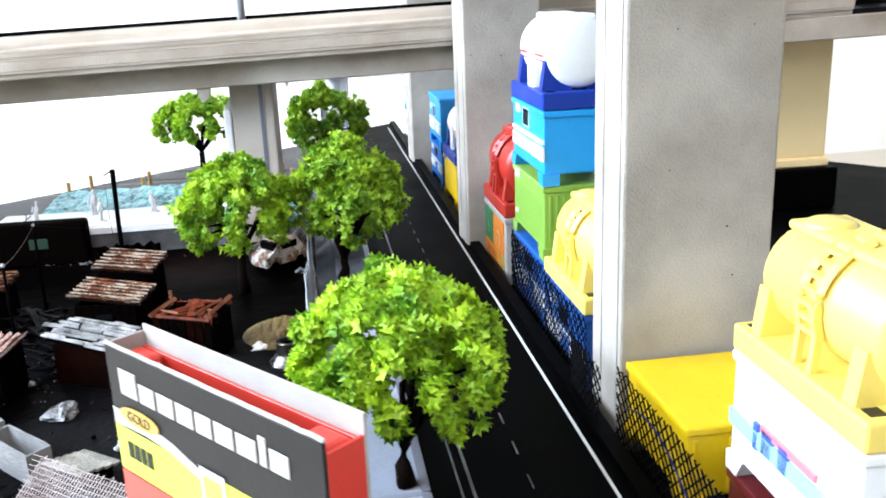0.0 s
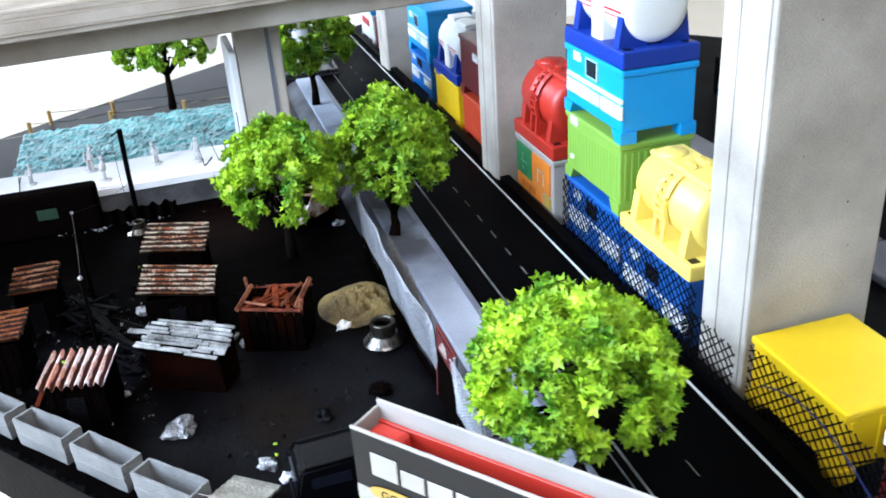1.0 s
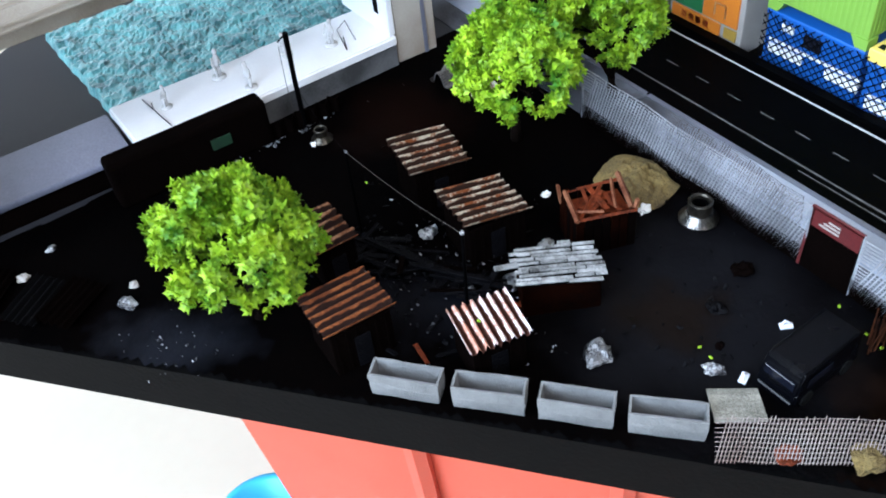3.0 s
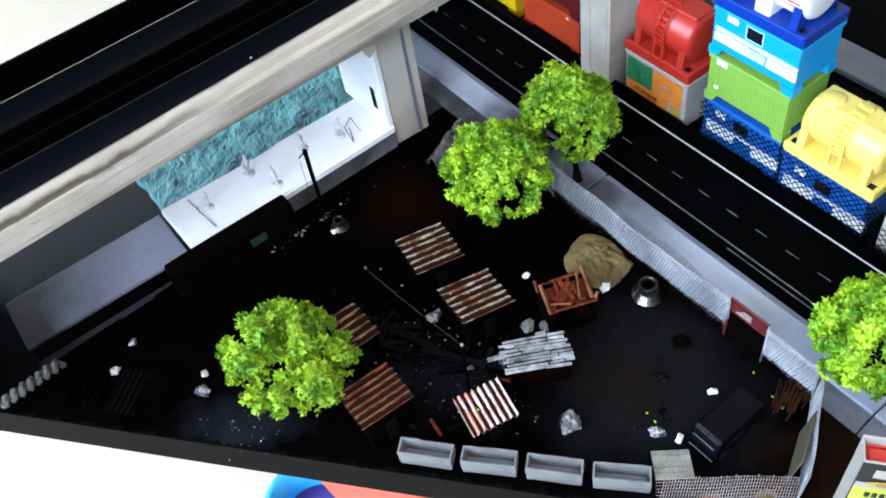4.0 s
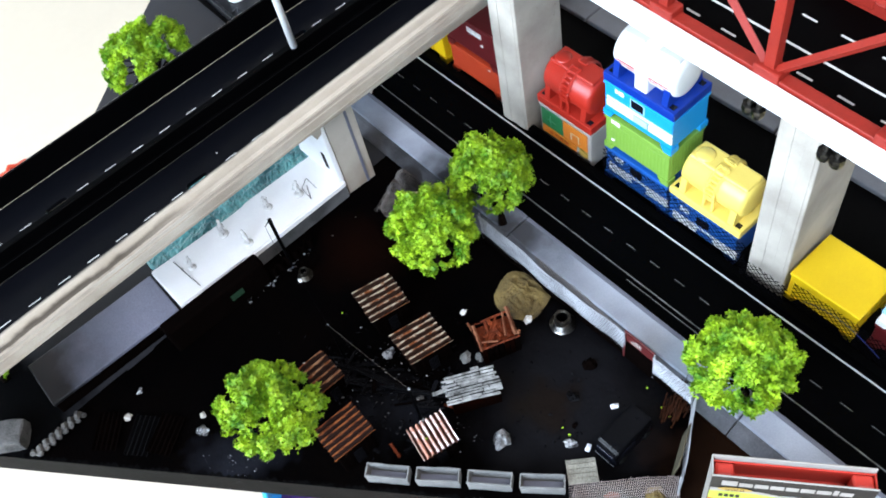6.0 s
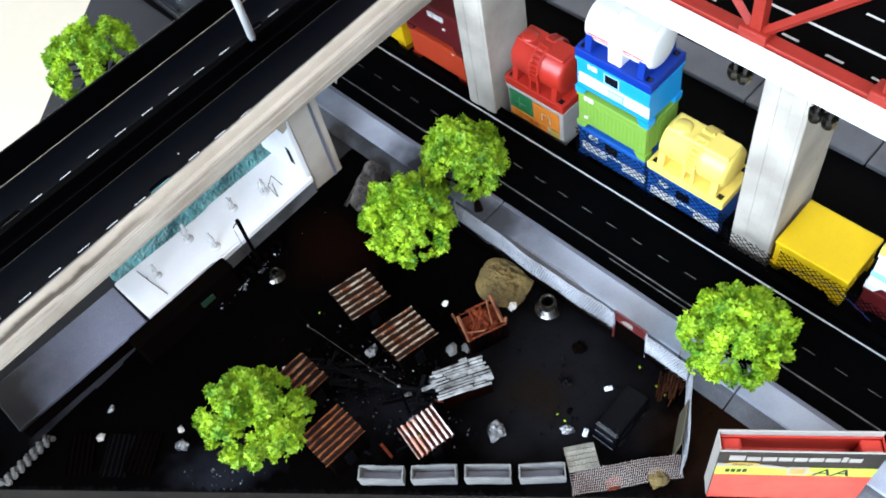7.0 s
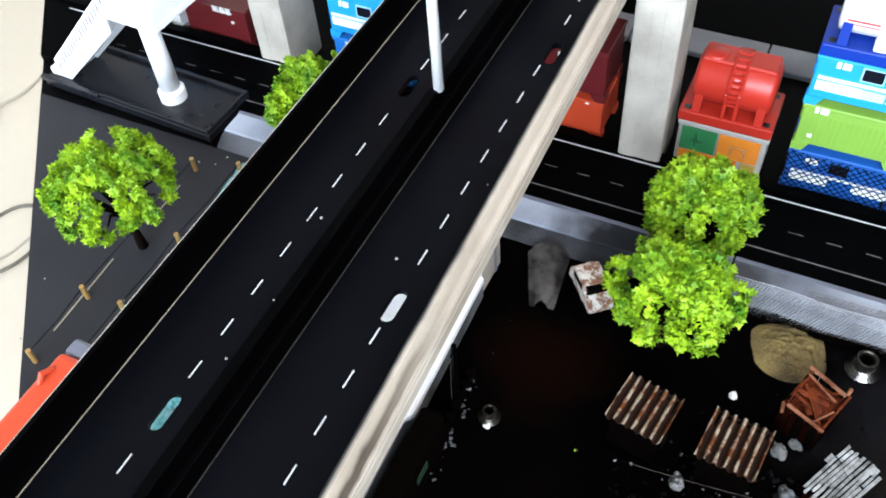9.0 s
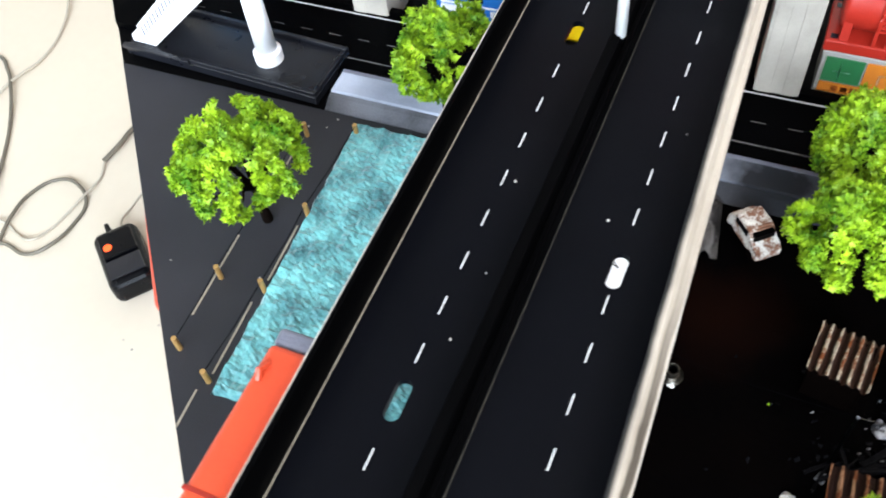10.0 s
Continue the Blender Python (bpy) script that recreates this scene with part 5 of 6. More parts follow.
def crumple(name, x, y, r, material, label, seed, flat=0.6, group="scraps", z=0.02):
    rnd = random.Random(seed)
    bm = B()
    bmesh.ops.create_icosphere(bm, subdivisions=3, radius=1.0)
    off = Vector((seed * 1.7, seed * 0.9, 0))
    for v in bm.verts:
        k = 1 + 0.55 * noise.noise(v.co * 1.4 + off) + 0.3 * noise.noise(v.co * 3.4 + off)
        v.co = Vector((v.co.x * k * r, v.co.y * k * r * 0.8, max(-0.2, v.co.z) * k * r * flat))
    lowest = min(v.co.z for v in bm.verts)
    for v in bm.verts:
        v.co.z -= lowest
    t = single(name, bm, material, label, "scrap", group)
    t.matrix_world = pose(x * U, y * U, z * U, 0, 0, rnd.uniform(0, 360))
    return t


foil_dull = mat("foil_dull", (0.22, 0.22, 0.225), 0.35, metal=0.5, col2=(0.008, 0.008, 0.009), big=110, fine=1800, amount=1.0, bump=0.8, sharp=True)
for i, (x, y, r, m) in enumerate(((-13.4, -2.1, 0.4, foil_dull), (-13.95, 4.5, 0.3, foil), (-8.5, 1.0, 0.22, white_plastic), (-10.2, 3.5, 0.17, white_plastic), (-13.3, 1.3, 0.38, foil), (-11.75, 1.75, 0.3, planter_grey),
                                  (-22.15, 8.0, 0.28, foil), (-15.2, 0.9, 0.22, foil), (-14.5, 1.8, 0.2, foil), (-16.0, 6.0, 0.2, foil), (-14.15, 10.8, 0.16, white_plastic), (-13.85, 11.0, 0.15, foil), (-11.3, 1.3, 0.22, planter_grey), (-10.9, -3.9, 0.14, rust_dark), (-8.4, -2.5, 0.3, rust_dark), (-10.0, -3.0, 0.25, dark_plank), (-11.6, -4.3, 0.25, foil), (-16.9, 6.9, 0.2, carton_white), (-24.2, 11.2, 0.2, carton_white), (-23.1, 11.9, 0.16, foil), (-7.0, 8.1, 0.22, foil), (-21.7, 8.6, 0.16, carton_white), (-14.7, 0.1, 0.16, foil))):
    crumple("scrap", x, y, r, m, "crumpled silver foil scrap on the soil" if m in (foil, foil_dull) else ("small pale scrap on the soil" if m in (white_plastic, carton_white, planter_grey) else "dark lump on the soil"), 30 + i)
for i, (x, y) in enumerate(((-11.3, -3.6), (-11.35, -4.0), (-7.6, -5.0), (-7.9, -6.0), (-15.8, -0.4), (-14.0, 7.8), (-8.0, -6.5))):
    crumple("leaf_scrap", x, y, 0.048, leaf_bright, "tiny fallen green leaf clump", 70 + i, 0.8, "fallen leaves", z=0.05 if i != 4 else 1.7)

for x, y, rz in ((-11.25, -4.95, 20), (-9.15, -4.55, -35)):
    sc = thing("white_clip", x, y, 0.03, rz, label="small bluish white plastic clip on the soil", category="clip", group="white clips")
    part("plate", box(B(), -0.17, 0.17, -0.1, 0.1, 0.0, 0.09, 0.03, 2), lamp_white, sc)
    part("bridge", tube(B(), [(-0.15, 0, 0.07), (-0.05, 0.02, 0.22), (0.14, 0, 0.08)], 0.04, 6), lamp_white, sc)
crumple("sand_clod", -11.0, -8.2, 0.42, sand, "clod of pale sand behind the front wire mesh", 91, 0.6, "")
crumple("sand_clod", -12.2, -7.0, 0.3, rust_red, "rusty clod behind the front wire mesh", 93, 0.4, "")
# heap of dark planks between the huts
rnd = random.Random(7)
heap = thing("plank_heap", -15.0, 3.2, 0, label="heap of dark broken planks and sheets between the huts", category="plank heap")
for k in range(7):
    f = k / 6
    m = Matrix.Translation((-0.5 + 1.1 * f + rnd.uniform(-0.2, 0.2), 1.9 - 3.2 * f, 0.35 + 0.08 * (k % 3))) @ Euler((0, rnd.uniform(-.1, .1), radians(-64) + rnd.uniform(-.15, .15))).to_matrix().to_4x4()
    part("beam", box(B(), -1.2, 1.2, -0.07, 0.07, -0.05, 0.05, 0.01, m=m), dark_plank, heap, "long charred beam")
for k in range(46):
    f = rnd.uniform(0, 1)
    cx, cy = -0.9 + 1.6 * f + rnd.uniform(-0.55, 0.55), 2.6 - 4.6 * f + rnd.uniform(-0.6, 0.6)
    L_, w_ = rnd.uniform(0.5, 1.7), rnd.uniform(0.06, 0.2)
    m = Matrix.Translation((cx, cy, rnd.uniform(0.08, 0.5))) @ Euler((rnd.uniform(-.25, .25), rnd.uniform(-.3, .3), rnd.choice((-0.9, 0.5, -0.7)) + rnd.uniform(-.4, .4))).to_matrix().to_4x4()
    part("plank", box(B(), -L_ / 2, L_ / 2, -w_ / 2, w_ / 2, -0.03, 0.03, 0.008, m=m), dark_plank if rnd.random() < 0.8 else rust_dark, heap)
for k in range(9):
    x, y = -16.8 + rnd.uniform(-1, 3.5), 1.0 + rnd.uniform(-1.4, 1.2)
    L_ = rnd.uniform(0.4, 0.9)
    m = Matrix.Translation((x, y, 0.09)) @ Euler((0, rnd.uniform(-.1, .1), rnd.uniform(0, 3))).to_matrix().to_4x4()
    single("loose_plank", box(B(), -L_ / 2, L_ / 2, -0.06, 0.06, -0.025, 0.025, 0.008, m=m), rust_red if k % 3 == 0 else dark_plank, "loose broken plank on the soil", "plank", "loose planks")


def chips(name, cx, cy, sx, sy, rz, count, lo_s, hi_s, material, label, seed):
    """Many tiny broken flakes strewn over a patch of the yard."""
    rnd = random.Random(seed)
    verts, faces = [], []
    turn = Matrix.Rotation(radians(rz), 3, "Z")
    for k in range(count):
        p = turn @ Vector((rnd.gauss(0, sx), rnd.gauss(0, sy), 0)) + Vector((cx, cy, 0))
        p.z = soil_h(p.x, p.y) + rnd.uniform(0.01, 0.12)
        r = rnd.uniform(lo_s, hi_s)
        e = Euler((rnd.uniform(-1, 1), rnd.uniform(-1, 1), rnd.uniform(0, 6.28)))
        i = len(verts)
        for q in ((-1, -0.5, 0), (0.9, -0.6, 0), (1.1, 0.4, 0.15), (-0.6, 0.7, 0.1), (0.1, 0, 0.35)):
            v = Vector(q) * r
            v.rotate(e)
            verts.append(tuple((p + v) * U))
        faces += [(i, i + 1, i + 4), (i + 1, i + 2, i + 4), (i + 2, i + 3, i + 4), (i + 3, i, i + 4), (i + 3, i + 2, i + 1, i)]
    me = bpy.data.meshes.new(name)
    me.from_pydata(verts, [], faces)
    me.materials.append(material)
    return tagged(new(name, me), label, "debris", kind="stuff")


chips("silver_chips", -15.2, 3.0, 1.2, 1.6, 20, 80, 0.02, 0.06, foil, "tiny silver flakes among the broken planks", 5)
chips("silver_chips", -14.4, 0.6, 0.8, 1.0, 0, 34, 0.02, 0.06, foil, "tiny silver flakes on the soil between huts", 6)
chips("silver_chips", -22.0, 5.6, 1.0, 0.5, -55, 40, 0.015, 0.045, foil, "tiny silver flakes near the board edge", 7)
chips("silver_chips", -14.6, 11.75, 1.3, 0.1, -2, 34, 0.03, 0.1, foil, "silver flakes along the foot of the corrugated strip", 12)
chips("dark_chips", -14.8, 3.2, 1.4, 2.0, 20, 260, 0.04, 0.14, dark_plank, "dark charred splinters among the broken planks", 8)
chips("dark_chips", -10.5, -2.5, 2.0, 2.0, 0, 90, 0.03, 0.1, dark_plank, "dark charred splinters on the open soil", 9)

# four concrete planters along the front edge
P0, STEP = Vector((-17.73, 0.17)), Vector((1.34, -1.635))
ang = math.degrees(math.atan2(STEP.y, STEP.x))
for k in range(4):
    c = P0 + STEP * k
    t = thing("planter", c.x, c.y, 0.0, ang + (-1.5, 1.0, -0.5, 2.0)[k], label="empty rough grey concrete planter on the board edge", category="planter", group="planters")
    L_, W_, H_, th = 0.9, 0.29, 0.8, 0.055
    bm = B()
    rings = []
    for g_, z in ((0.03, 0.0), (0, 0.4), (0, H_), (th, H_), (th + 0.02, 0.18)):
        rings.append([bm.verts.new((sx * (L_ - g_), sy * (W_ - g_), z)) for sx, sy in ((-1, -1), (1, -1), (1, 1), (-1, 1))])
    for r0, r1 in zip(rings, rings[1:]):
        for q in range(4):
            bm.faces.new((r0[q], r0[(q + 1) % 4], r1[(q + 1) % 4], r1[q]))
    bm.faces.new(rings[0][::-1])
    bm.faces.new(rings[-1])
    bmesh.ops.subdivide_edges(bm, edges=[e for e in bm.edges if e.calc_length() > 0.4], cuts=6)
    for v in bm.verts:
        v.co += Vector((noise.noise(v.co * 5 + Vector((k, 0, 0))), noise.noise(v.co * 5 + Vector((0, k, 3))), noise.noise(v.co * 6 + Vector((2, 0, k))))) * 0.022
    part("shell", bm, planter_grey, t)
    part("bottom", box(B(), -L_ + th + 0.06, L_ - th - 0.06, -W_ + th + 0.06, W_ - th - 0.06, 0.2, 0.26), slab_grey, t, "grey dusty bottom")

# black van with pale headlamps
van = thing("van", -10.0, -5.8, 0.03, -1, label="small glossy black box van with dark windows", category="van")
bm = B()
prof = [(-1.2, 0.18), (-1.2, 0.55), (-1.12, 0.95), (-1.04, 1.16), (-0.98, 1.2), (1.0, 1.24), (1.12, 1.1), (1.15, 0.18)]
lo_ = [bm.verts.new((p[0], -0.55 + 0.04 * (p[1] > 1), p[1])) for p in prof]
hi_ = [bm.verts.new((p[0], 0.55 - 0.04 * (p[1] > 1), p[1])) for p in prof]
bm.faces.new(lo_)
bm.faces.new(hi_[::-1])
for i in range(len(prof)):
    bm.faces.new((lo_[i], lo_[(i + 1) % len(prof)], hi_[(i + 1) % len(prof)], hi_[i]))
bmesh.ops.bevel(bm, geom=list(bm.edges), offset=0.05, segments=2, affect="EDGES")
part("body", bm, truck_black, van)
for sx in (-0.75, 0.7):
    for sy in (-0.5, 0.5):
        w = part("wheel", tube(B(), [(sx, sy - 0.08, 0.22), (sx, sy + 0.08, 0.22)], 0.22, 16), rubber, van)
        part("rim", tube(B(), [(sx, sy - 0.09, 0.22), (sx, sy + 0.09, 0.22)], 0.11, 12), rubber, w)
part("windscreen", box(B(), -1.2, -1.13, -0.42, 0.42, 0.68, 0.95, 0.01), screen_black, van)
for sy in (-0.56, 0.552):
    part("side_window", box(B(), -0.85, 0.0, sy, sy + 0.008, 0.7, 0.98), screen_black, van)
part("bumper", box(B(), -1.27, -1.19, -0.5, 0.5, 0.2, 0.34, 0.03), truck_black, van)
part("roof_rail", tube(B(), [(-0.95, -0.48, 1.235), (0.95, -0.48, 1.26)], 0.025, 6), truck_black, van)
part("roof_rail", tube(B(), [(-0.95, 0.48, 1.235), (0.95, 0.48, 1.26)], 0.025, 6), truck_black, van)

panel_olive = mat("panel_olive", (0.27, 0.26, 0.215), 0.75, col2=(0.06, 0.056, 0.045), big=90, fine=1500, amount=1.0, bump=0.6, vary=0.3)
gp = thing("weathered_panel", -12.25, -5.5, 0.02, -40, label="weathered grey plank panel beside the planters", category="panel")
for k in range(5):
    part("plank", box(B(), -0.6, 0.6, -0.55 + k * 0.22, -0.35 + k * 0.22, 0.5 - 0.05 * k, 0.56 - 0.05 * k, 0.01), panel_olive, gp)
part("stand", box(B(), -0.45, 0.45, -0.4, 0.4, 0, 0.3, 0.02), rust_dark, gp)
tb = thing("tan_board", -9.1, -7.75, 0.02, 24, label="tan weathered board leaning inside the mesh fence", category="board")
part("sheet", box(B(), -0.95, 0.85, -0.03, 0.03, 0, 1.6, 0.015, m=Matrix.Rotation(radians(8), 4, "X")), mat("olive_board", (0.1, 0.085, 0.045), 0.8, col2=(0.02, 0.016, 0.01), big=60, fine=900, amount=1.0, bump=0.4), tb)
rs = thing("scrap_heap", -7.6, -6.6, 0.02, label="brushy heap of rusty brown sticks in the fence corner", category="scrap heap")
rnd = random.Random(3)
stick_brown = mat("stick_brown", (0.05, 0.016, 0.006), 0.8, col2=(0.008, 0.003, 0.002), big=150, fine=1200, amount=1.0, bump=0.5, vary=0.5, spec=0.08)
for k in range(54):
    p = Vector((rnd.uniform(-0.9, 0.5), rnd.uniform(-0.35, 0.35), rnd.uniform(0.04, 0.5)))
    q = p + Vector((rnd.uniform(0.5, 1.0), rnd.uniform(0.1, 0.45), rnd.uniform(-0.03, 0.3)))
    part("stick", tube(B(), [p, q], rnd.uniform(0.012, 0.03), 4), stick_brown, rs)
sign_red = mat("sign_red", (0.09, 0.009, 0.009), 0.5, col2=(0.025, 0.004, 0.004), big=120, fine=900)
sg = thing("sign_panel", *rw(-6.92, -4.39), 0.05, RZ, label="red signboard over a gateway filled with an added black sheet", category="sign")
# near-black sheet stands in for the shade of the open gateway
part("panel", box(B(), -0.03, 0.03, -0.75, 0.75, 0, 2.0, 0.01, m=Matrix.Rotation(radians(3), 4, "Y")), rust_dark, sg)
part("rim", box(B(), -0.04, 0.04, 0.752, 0.84, 0, 2.05, 0.01, m=Matrix.Rotation(radians(3), 4, "Y")), sign_red, sg, "dull red edge strip")
part("rim", box(B(), -0.04, 0.04, -0.75, 0.75, 2.002, 2.06, 0.01, m=Matrix.Rotation(radians(3), 4, "Y")), sign_red, sg, "dull red edge strip")
part("head", box(B(), -0.05, -0.031, -0.72, 0.72, 1.45, 1.97, m=Matrix.Rotation(radians(3), 4, "Y")), sign_red, sg, "red printed head")
for k in range(3):
    part("print_bar", box(B(), -0.06, -0.051, -0.1, 0.5 - 0.12 * k, 1.58 + 0.11 * k, 1.63 + 0.11 * k, m=Matrix.Rotation(radians(3), 4, "Y")), carton_white, sg, "tiny pale line of print")

# wreck of a car and a roll of wire cloth under the highway edge
wr = thing("wrecked_car", -7.75, 9.2, 0.02, 38, label="burnt car shell with flaking rusty white paint", category="car")
bm = B()
prof = [(-1.0, 0.2), (-1.0, 0.62), (-0.55, 0.72), (-0.3, 1.15), (0.55, 1.15), (0.75, 0.75), (1.0, 0.66), (1.0, 0.2)]
lo_ = [bm.verts.new((p[0], -0.48, p[1])) for p in prof]
hi_ = [bm.verts.new((p[0], 0.48, p[1])) for p in prof]
bm.faces.new(lo_)
bm.faces.new(hi_[::-1])
for i in range(len(prof)):
    bm.faces.new((lo_[i], lo_[(i + 1) % 8], hi_[(i + 1) % 8], hi_[i]))
bmesh.ops.bevel(bm, geom=list(bm.edges), offset=0.05, segments=2, affect="EDGES")
bmesh.ops.subdivide_edges(bm, edges=[e for e in bm.edges if e.calc_length() > 0.3], cuts=4, use_grid_fill=True)
for v in bm.verts:
    v.co += Vector((noise.noise(v.co * 4), noise.noise(v.co * 4 + Vector((5, 0, 0))), noise.noise(v.co * 4 + Vector((0, 7, 0))))) * 0.035
part("shell", bm, rust_white, wr)
part("window", box(B(), -0.24, 0.5, -0.49, -0.483, 0.78, 1.05), wall_black, wr, "empty black window")
part("window", box(B(), -0.24, 0.5, 0.483, 0.49, 0.78, 1.05), wall_black, wr, "empty black window")
part("windscreen", box(B(), -0.56, -0.32, -0.38, 0.38, 0.78, 1.06, m=None), wall_black, wr, "empty black windscreen")
for sx in (-0.6, 0.6):
    for sy in (-0.42, 0.42):
        part("wheel", tube(B(), [(sx, sy - 0.08, 0.2), (sx, sy + 0.08, 0.2)], 0.2, 12), rust_dark, wr)
rl = thing("wire_cloth", -7.75, 10.95, 0.02, 12, label="crumpled sheet of dirty grey wire cloth under the highway edge", category="wire cloth")


def cloth_h(x, y):
    """Height of the crumpled cloth: a collapsed arch, open at its west end."""
    w = 0.5 + 0.12 * x
    return max(0.03, (0.62 + 0.1 * x) * (1 - min(1.0, abs(y) / w) ** 2.2) + 0.3 * noise.noise((x * 1.6, y * 2.2, 4)) + 0.12 * noise.noise((x * 4, y * 4, 9)))


cloth_sooty = mat("cloth_sooty", (0.12, 0.105, 0.096), 0.7, metal=0.1, col2=(0.012, 0.008, 0.007), big=60, fine=1500, amount=1.0, bump=0.3, sharp=True)
bm = B()
for k in range(44):
    x = -1.25 + 2.5 * k / 43
    tube(bm, [(x + 0.06 * noise.noise((x, y * 3, 1)), y * (0.62 + 0.14 * x), cloth_h(x, y * 0.6)) for y in [-1 + i / 9 for i in range(19)]], 0.013, 3, caps=False)
for k in range(25):
    y = -1 + k / 12
    tube(bm, [(x, y * (0.62 + 0.14 * x), cloth_h(x, y * 0.6)) for x in [-1.25 + 0.125 * i for i in range(21)]], 0.013, 3, caps=False)
part("weave", bm, cloth_sooty, rl)
# black sheet added under the weave in place of the shade inside
bm = B()
rows_ = [[bm.verts.new((x, y * (0.6 + 0.14 * x), cloth_h(x, y * 0.6) * 0.93 - 0.01)) for y in [-1 + i / 9 for i in range(19)]] for x in [-1.2 + 0.12 * i for i in range(21)]]
for r0, r1 in zip(rows_, rows_[1:]):
    for i in range(18):
        bm.faces.new((r0[i], r0[i + 1], r1[i + 1], r1[i]))
part("lining", bm, rust_dark, rl, "near-black sheet added as the cloth's shaded inside", smooth=True)

# upright corrugated scrap strip and dark sheets by the pool wall
cs = thing("corrugated_strip", -14.7, 11.98, 0.02, -1, label="upright strip of wavy corrugated metal", category="metal sheet")
bm = B()
pts = [(-2.3 + 4.6 * i / 60, 0.09 * math.sin(i * 1.05)) for i in range(61)]
tops = [0.6 + 0.2 * noise.noise((i * 0.3, 0, 0)) for i in range(61)]
fr = [(bm.verts.new((x, y, 0)), bm.verts.new((x, y, tops[i]))) for i, (x, y) in enumerate(pts)]
bk = [(bm.verts.new((x, y + 0.05, 0)), bm.verts.new((x, y + 0.05, tops[i]))) for i, (x, y) in enumerate(pts)]
for i in range(60):
    bm.faces.new((fr[i][0], fr[i + 1][0], fr[i + 1][1], fr[i][1]))
    bm.faces.new((bk[i][0], bk[i][1], bk[i + 1][1], bk[i + 1][0]))
    bm.faces.new((fr[i][1], fr[i + 1][1], bk[i + 1][1], bk[i][1]))
part("sheet", bm, rust_dark, cs)
pf_ = thing("pleated_sheet", -16.95, 12.35, 0.0, -12, label="small pleated bright metal sheet by the pool slab", category="metal sheet")
part("sheet", corrugated(0.9, 0.4, 3, 0.05, 0.02, False), wire_silver, pf_)
for o_ in pf_.children:
    o_.matrix_basis = pose(0, 0, 0.45 * U, 62, 0, 0)
bx = thing("long_box", -17.85, 12.35, 0.02, -2.5, label="long dark brown rounded box against the pool slab", category="box")
part("body", box(B(), -2.75, 2.75, -0.42, 0.42, 0, 1.75, 0.16, 3), rust_dark, bx)
part("badge", box(B(), 0.6, 1.3, -0.44, -0.421, 0.75, 1.15, 0.005), mat("dull_green", (0.006, 0.03, 0.012), 0.6, col2=(0.002, 0.008, 0.004), big=200), bx, "dull green patch")
for k in range(3):
    sh = thing("metal_sheet", (-24.2, -23.4, -25.2)[k], (9.8, 9.0, 11.2)[k], 0.03, (40, 35, 48)[k], label="dark corrugated metal sheet lying on the soil", category="metal sheet", group="dark sheets")
    part("sheet", corrugated(1.9, 1.1, 5, 0.06, 0.025, True), rust_dark if k else dark_plank, sh)
    for o in sh.children:
        o.matrix_basis = pose(0, 0, 0.2 * U, 8, 4, 0)
rubble_grey = mat("rubble_grey", (0.13, 0.125, 0.118), 0.85, col2=(0.012, 0.011, 0.01), big=90, fine=1500, bump=0.7, amount=1.0)
cl = thing("curled_strip", -26.95, 12.85, 0.02, 3, label="curled ribbed grey metal strip at the board corner", category="metal sheet")
bm = B()
tube(bm, [(-1.3 + 0.06 * i, 0.16 * math.sin(i * 1.1), 0.25 + 0.14 * math.cos(i * 1.1)) for i in range(45)], 0.13, 6)
part("strip", bm, rubble_grey, cl)
rb = thing("rubble_block", -28.7, 14.5, 0.02, -38, label="chipped pale plaster block at the board corner", category="rubble")
bm = box(B(), -0.9, 0.9, -0.6, 0.6, 0, 0.8, 0.06, 2)
bmesh.ops.subdivide_edges(bm, edges=list(bm.edges), cuts=3)
for v in bm.verts:
    v.co += Vector((noise.noise(v.co * 3), noise.noise(v.co * 3 + Vector((5, 0, 0))), noise.noise(v.co * 3 + Vector((0, 7, 0))) * 0.5)) * 0.12
part("block", bm, rubble_grey, rb)

# ---- the pool side ----
pb = thing("pool_platform", -14.15, 14.5, 0, -1.2, label="white painted poolside platform with rounded corners", category="platform", kind="structure")
# the platform side's shade is painted in as a greyed white
shaded_white = mat("shaded_white", (0.15, 0.15, 0.155), 0.7, col2=(0.02, 0.02, 0.021), big=40, fine=1200, bump=0.2, amount=0.9, grain=0.15)
TOP = [(-5.05, -1.35), (-1.25, -1.35), (-1.15, -1.58), (5.0, -1.58), (5.0, 1.27), (0.6, 1.41), (0.4, 1.2), (-0.3, 1.25), (-5.05, 1.56)]
bm = prism(B(), TOP, 0.92, 1.25)
bmesh.ops.bevel(bm, geom=[e for e in bm.edges if min(v.co.z for v in e.verts) > 1.0 or abs(e.verts[0].co.z - e.verts[1].co.z) > 0.1], offset=0.07, segments=3, affect="EDGES")
part("platform", bm, white_paint, pb)
part("platform_foot", prism(B(), [(-5.0, -1.3), (-1.2, -1.3), (-1.1, -1.53), (4.95, -1.53), (4.95, 1.1), (-5.0, 1.1)], 0.02, 0.918), shaded_white, pb, "lower face greyed for its shade")
part("side_wall", box(B(), 4.72, 5.02, -1.5, 1.9, 1.26, 5.6, 0.05), white_paint, pb, "white wall with a narrow black slot")
part("slot", box(B(), 4.7, 4.718, -0.95, -0.65, 2.0, 3.1), wall_black, pb, "narrow black slot")
gs = thing("concrete_slab", -22.8, 15.6, 0, -2.5, label="grey concrete slab beside the platform, blackening towards one end", category="slab", kind="structure")
part("slab", box(B(), -3.4, 3.5, -2.05, 0.75, 0.82, 1.05, 0.06, 2), dark_ended("slab_dark_end", (0.25, 0.26, 0.345), (0.004, 0.004, 0.005)), gs)
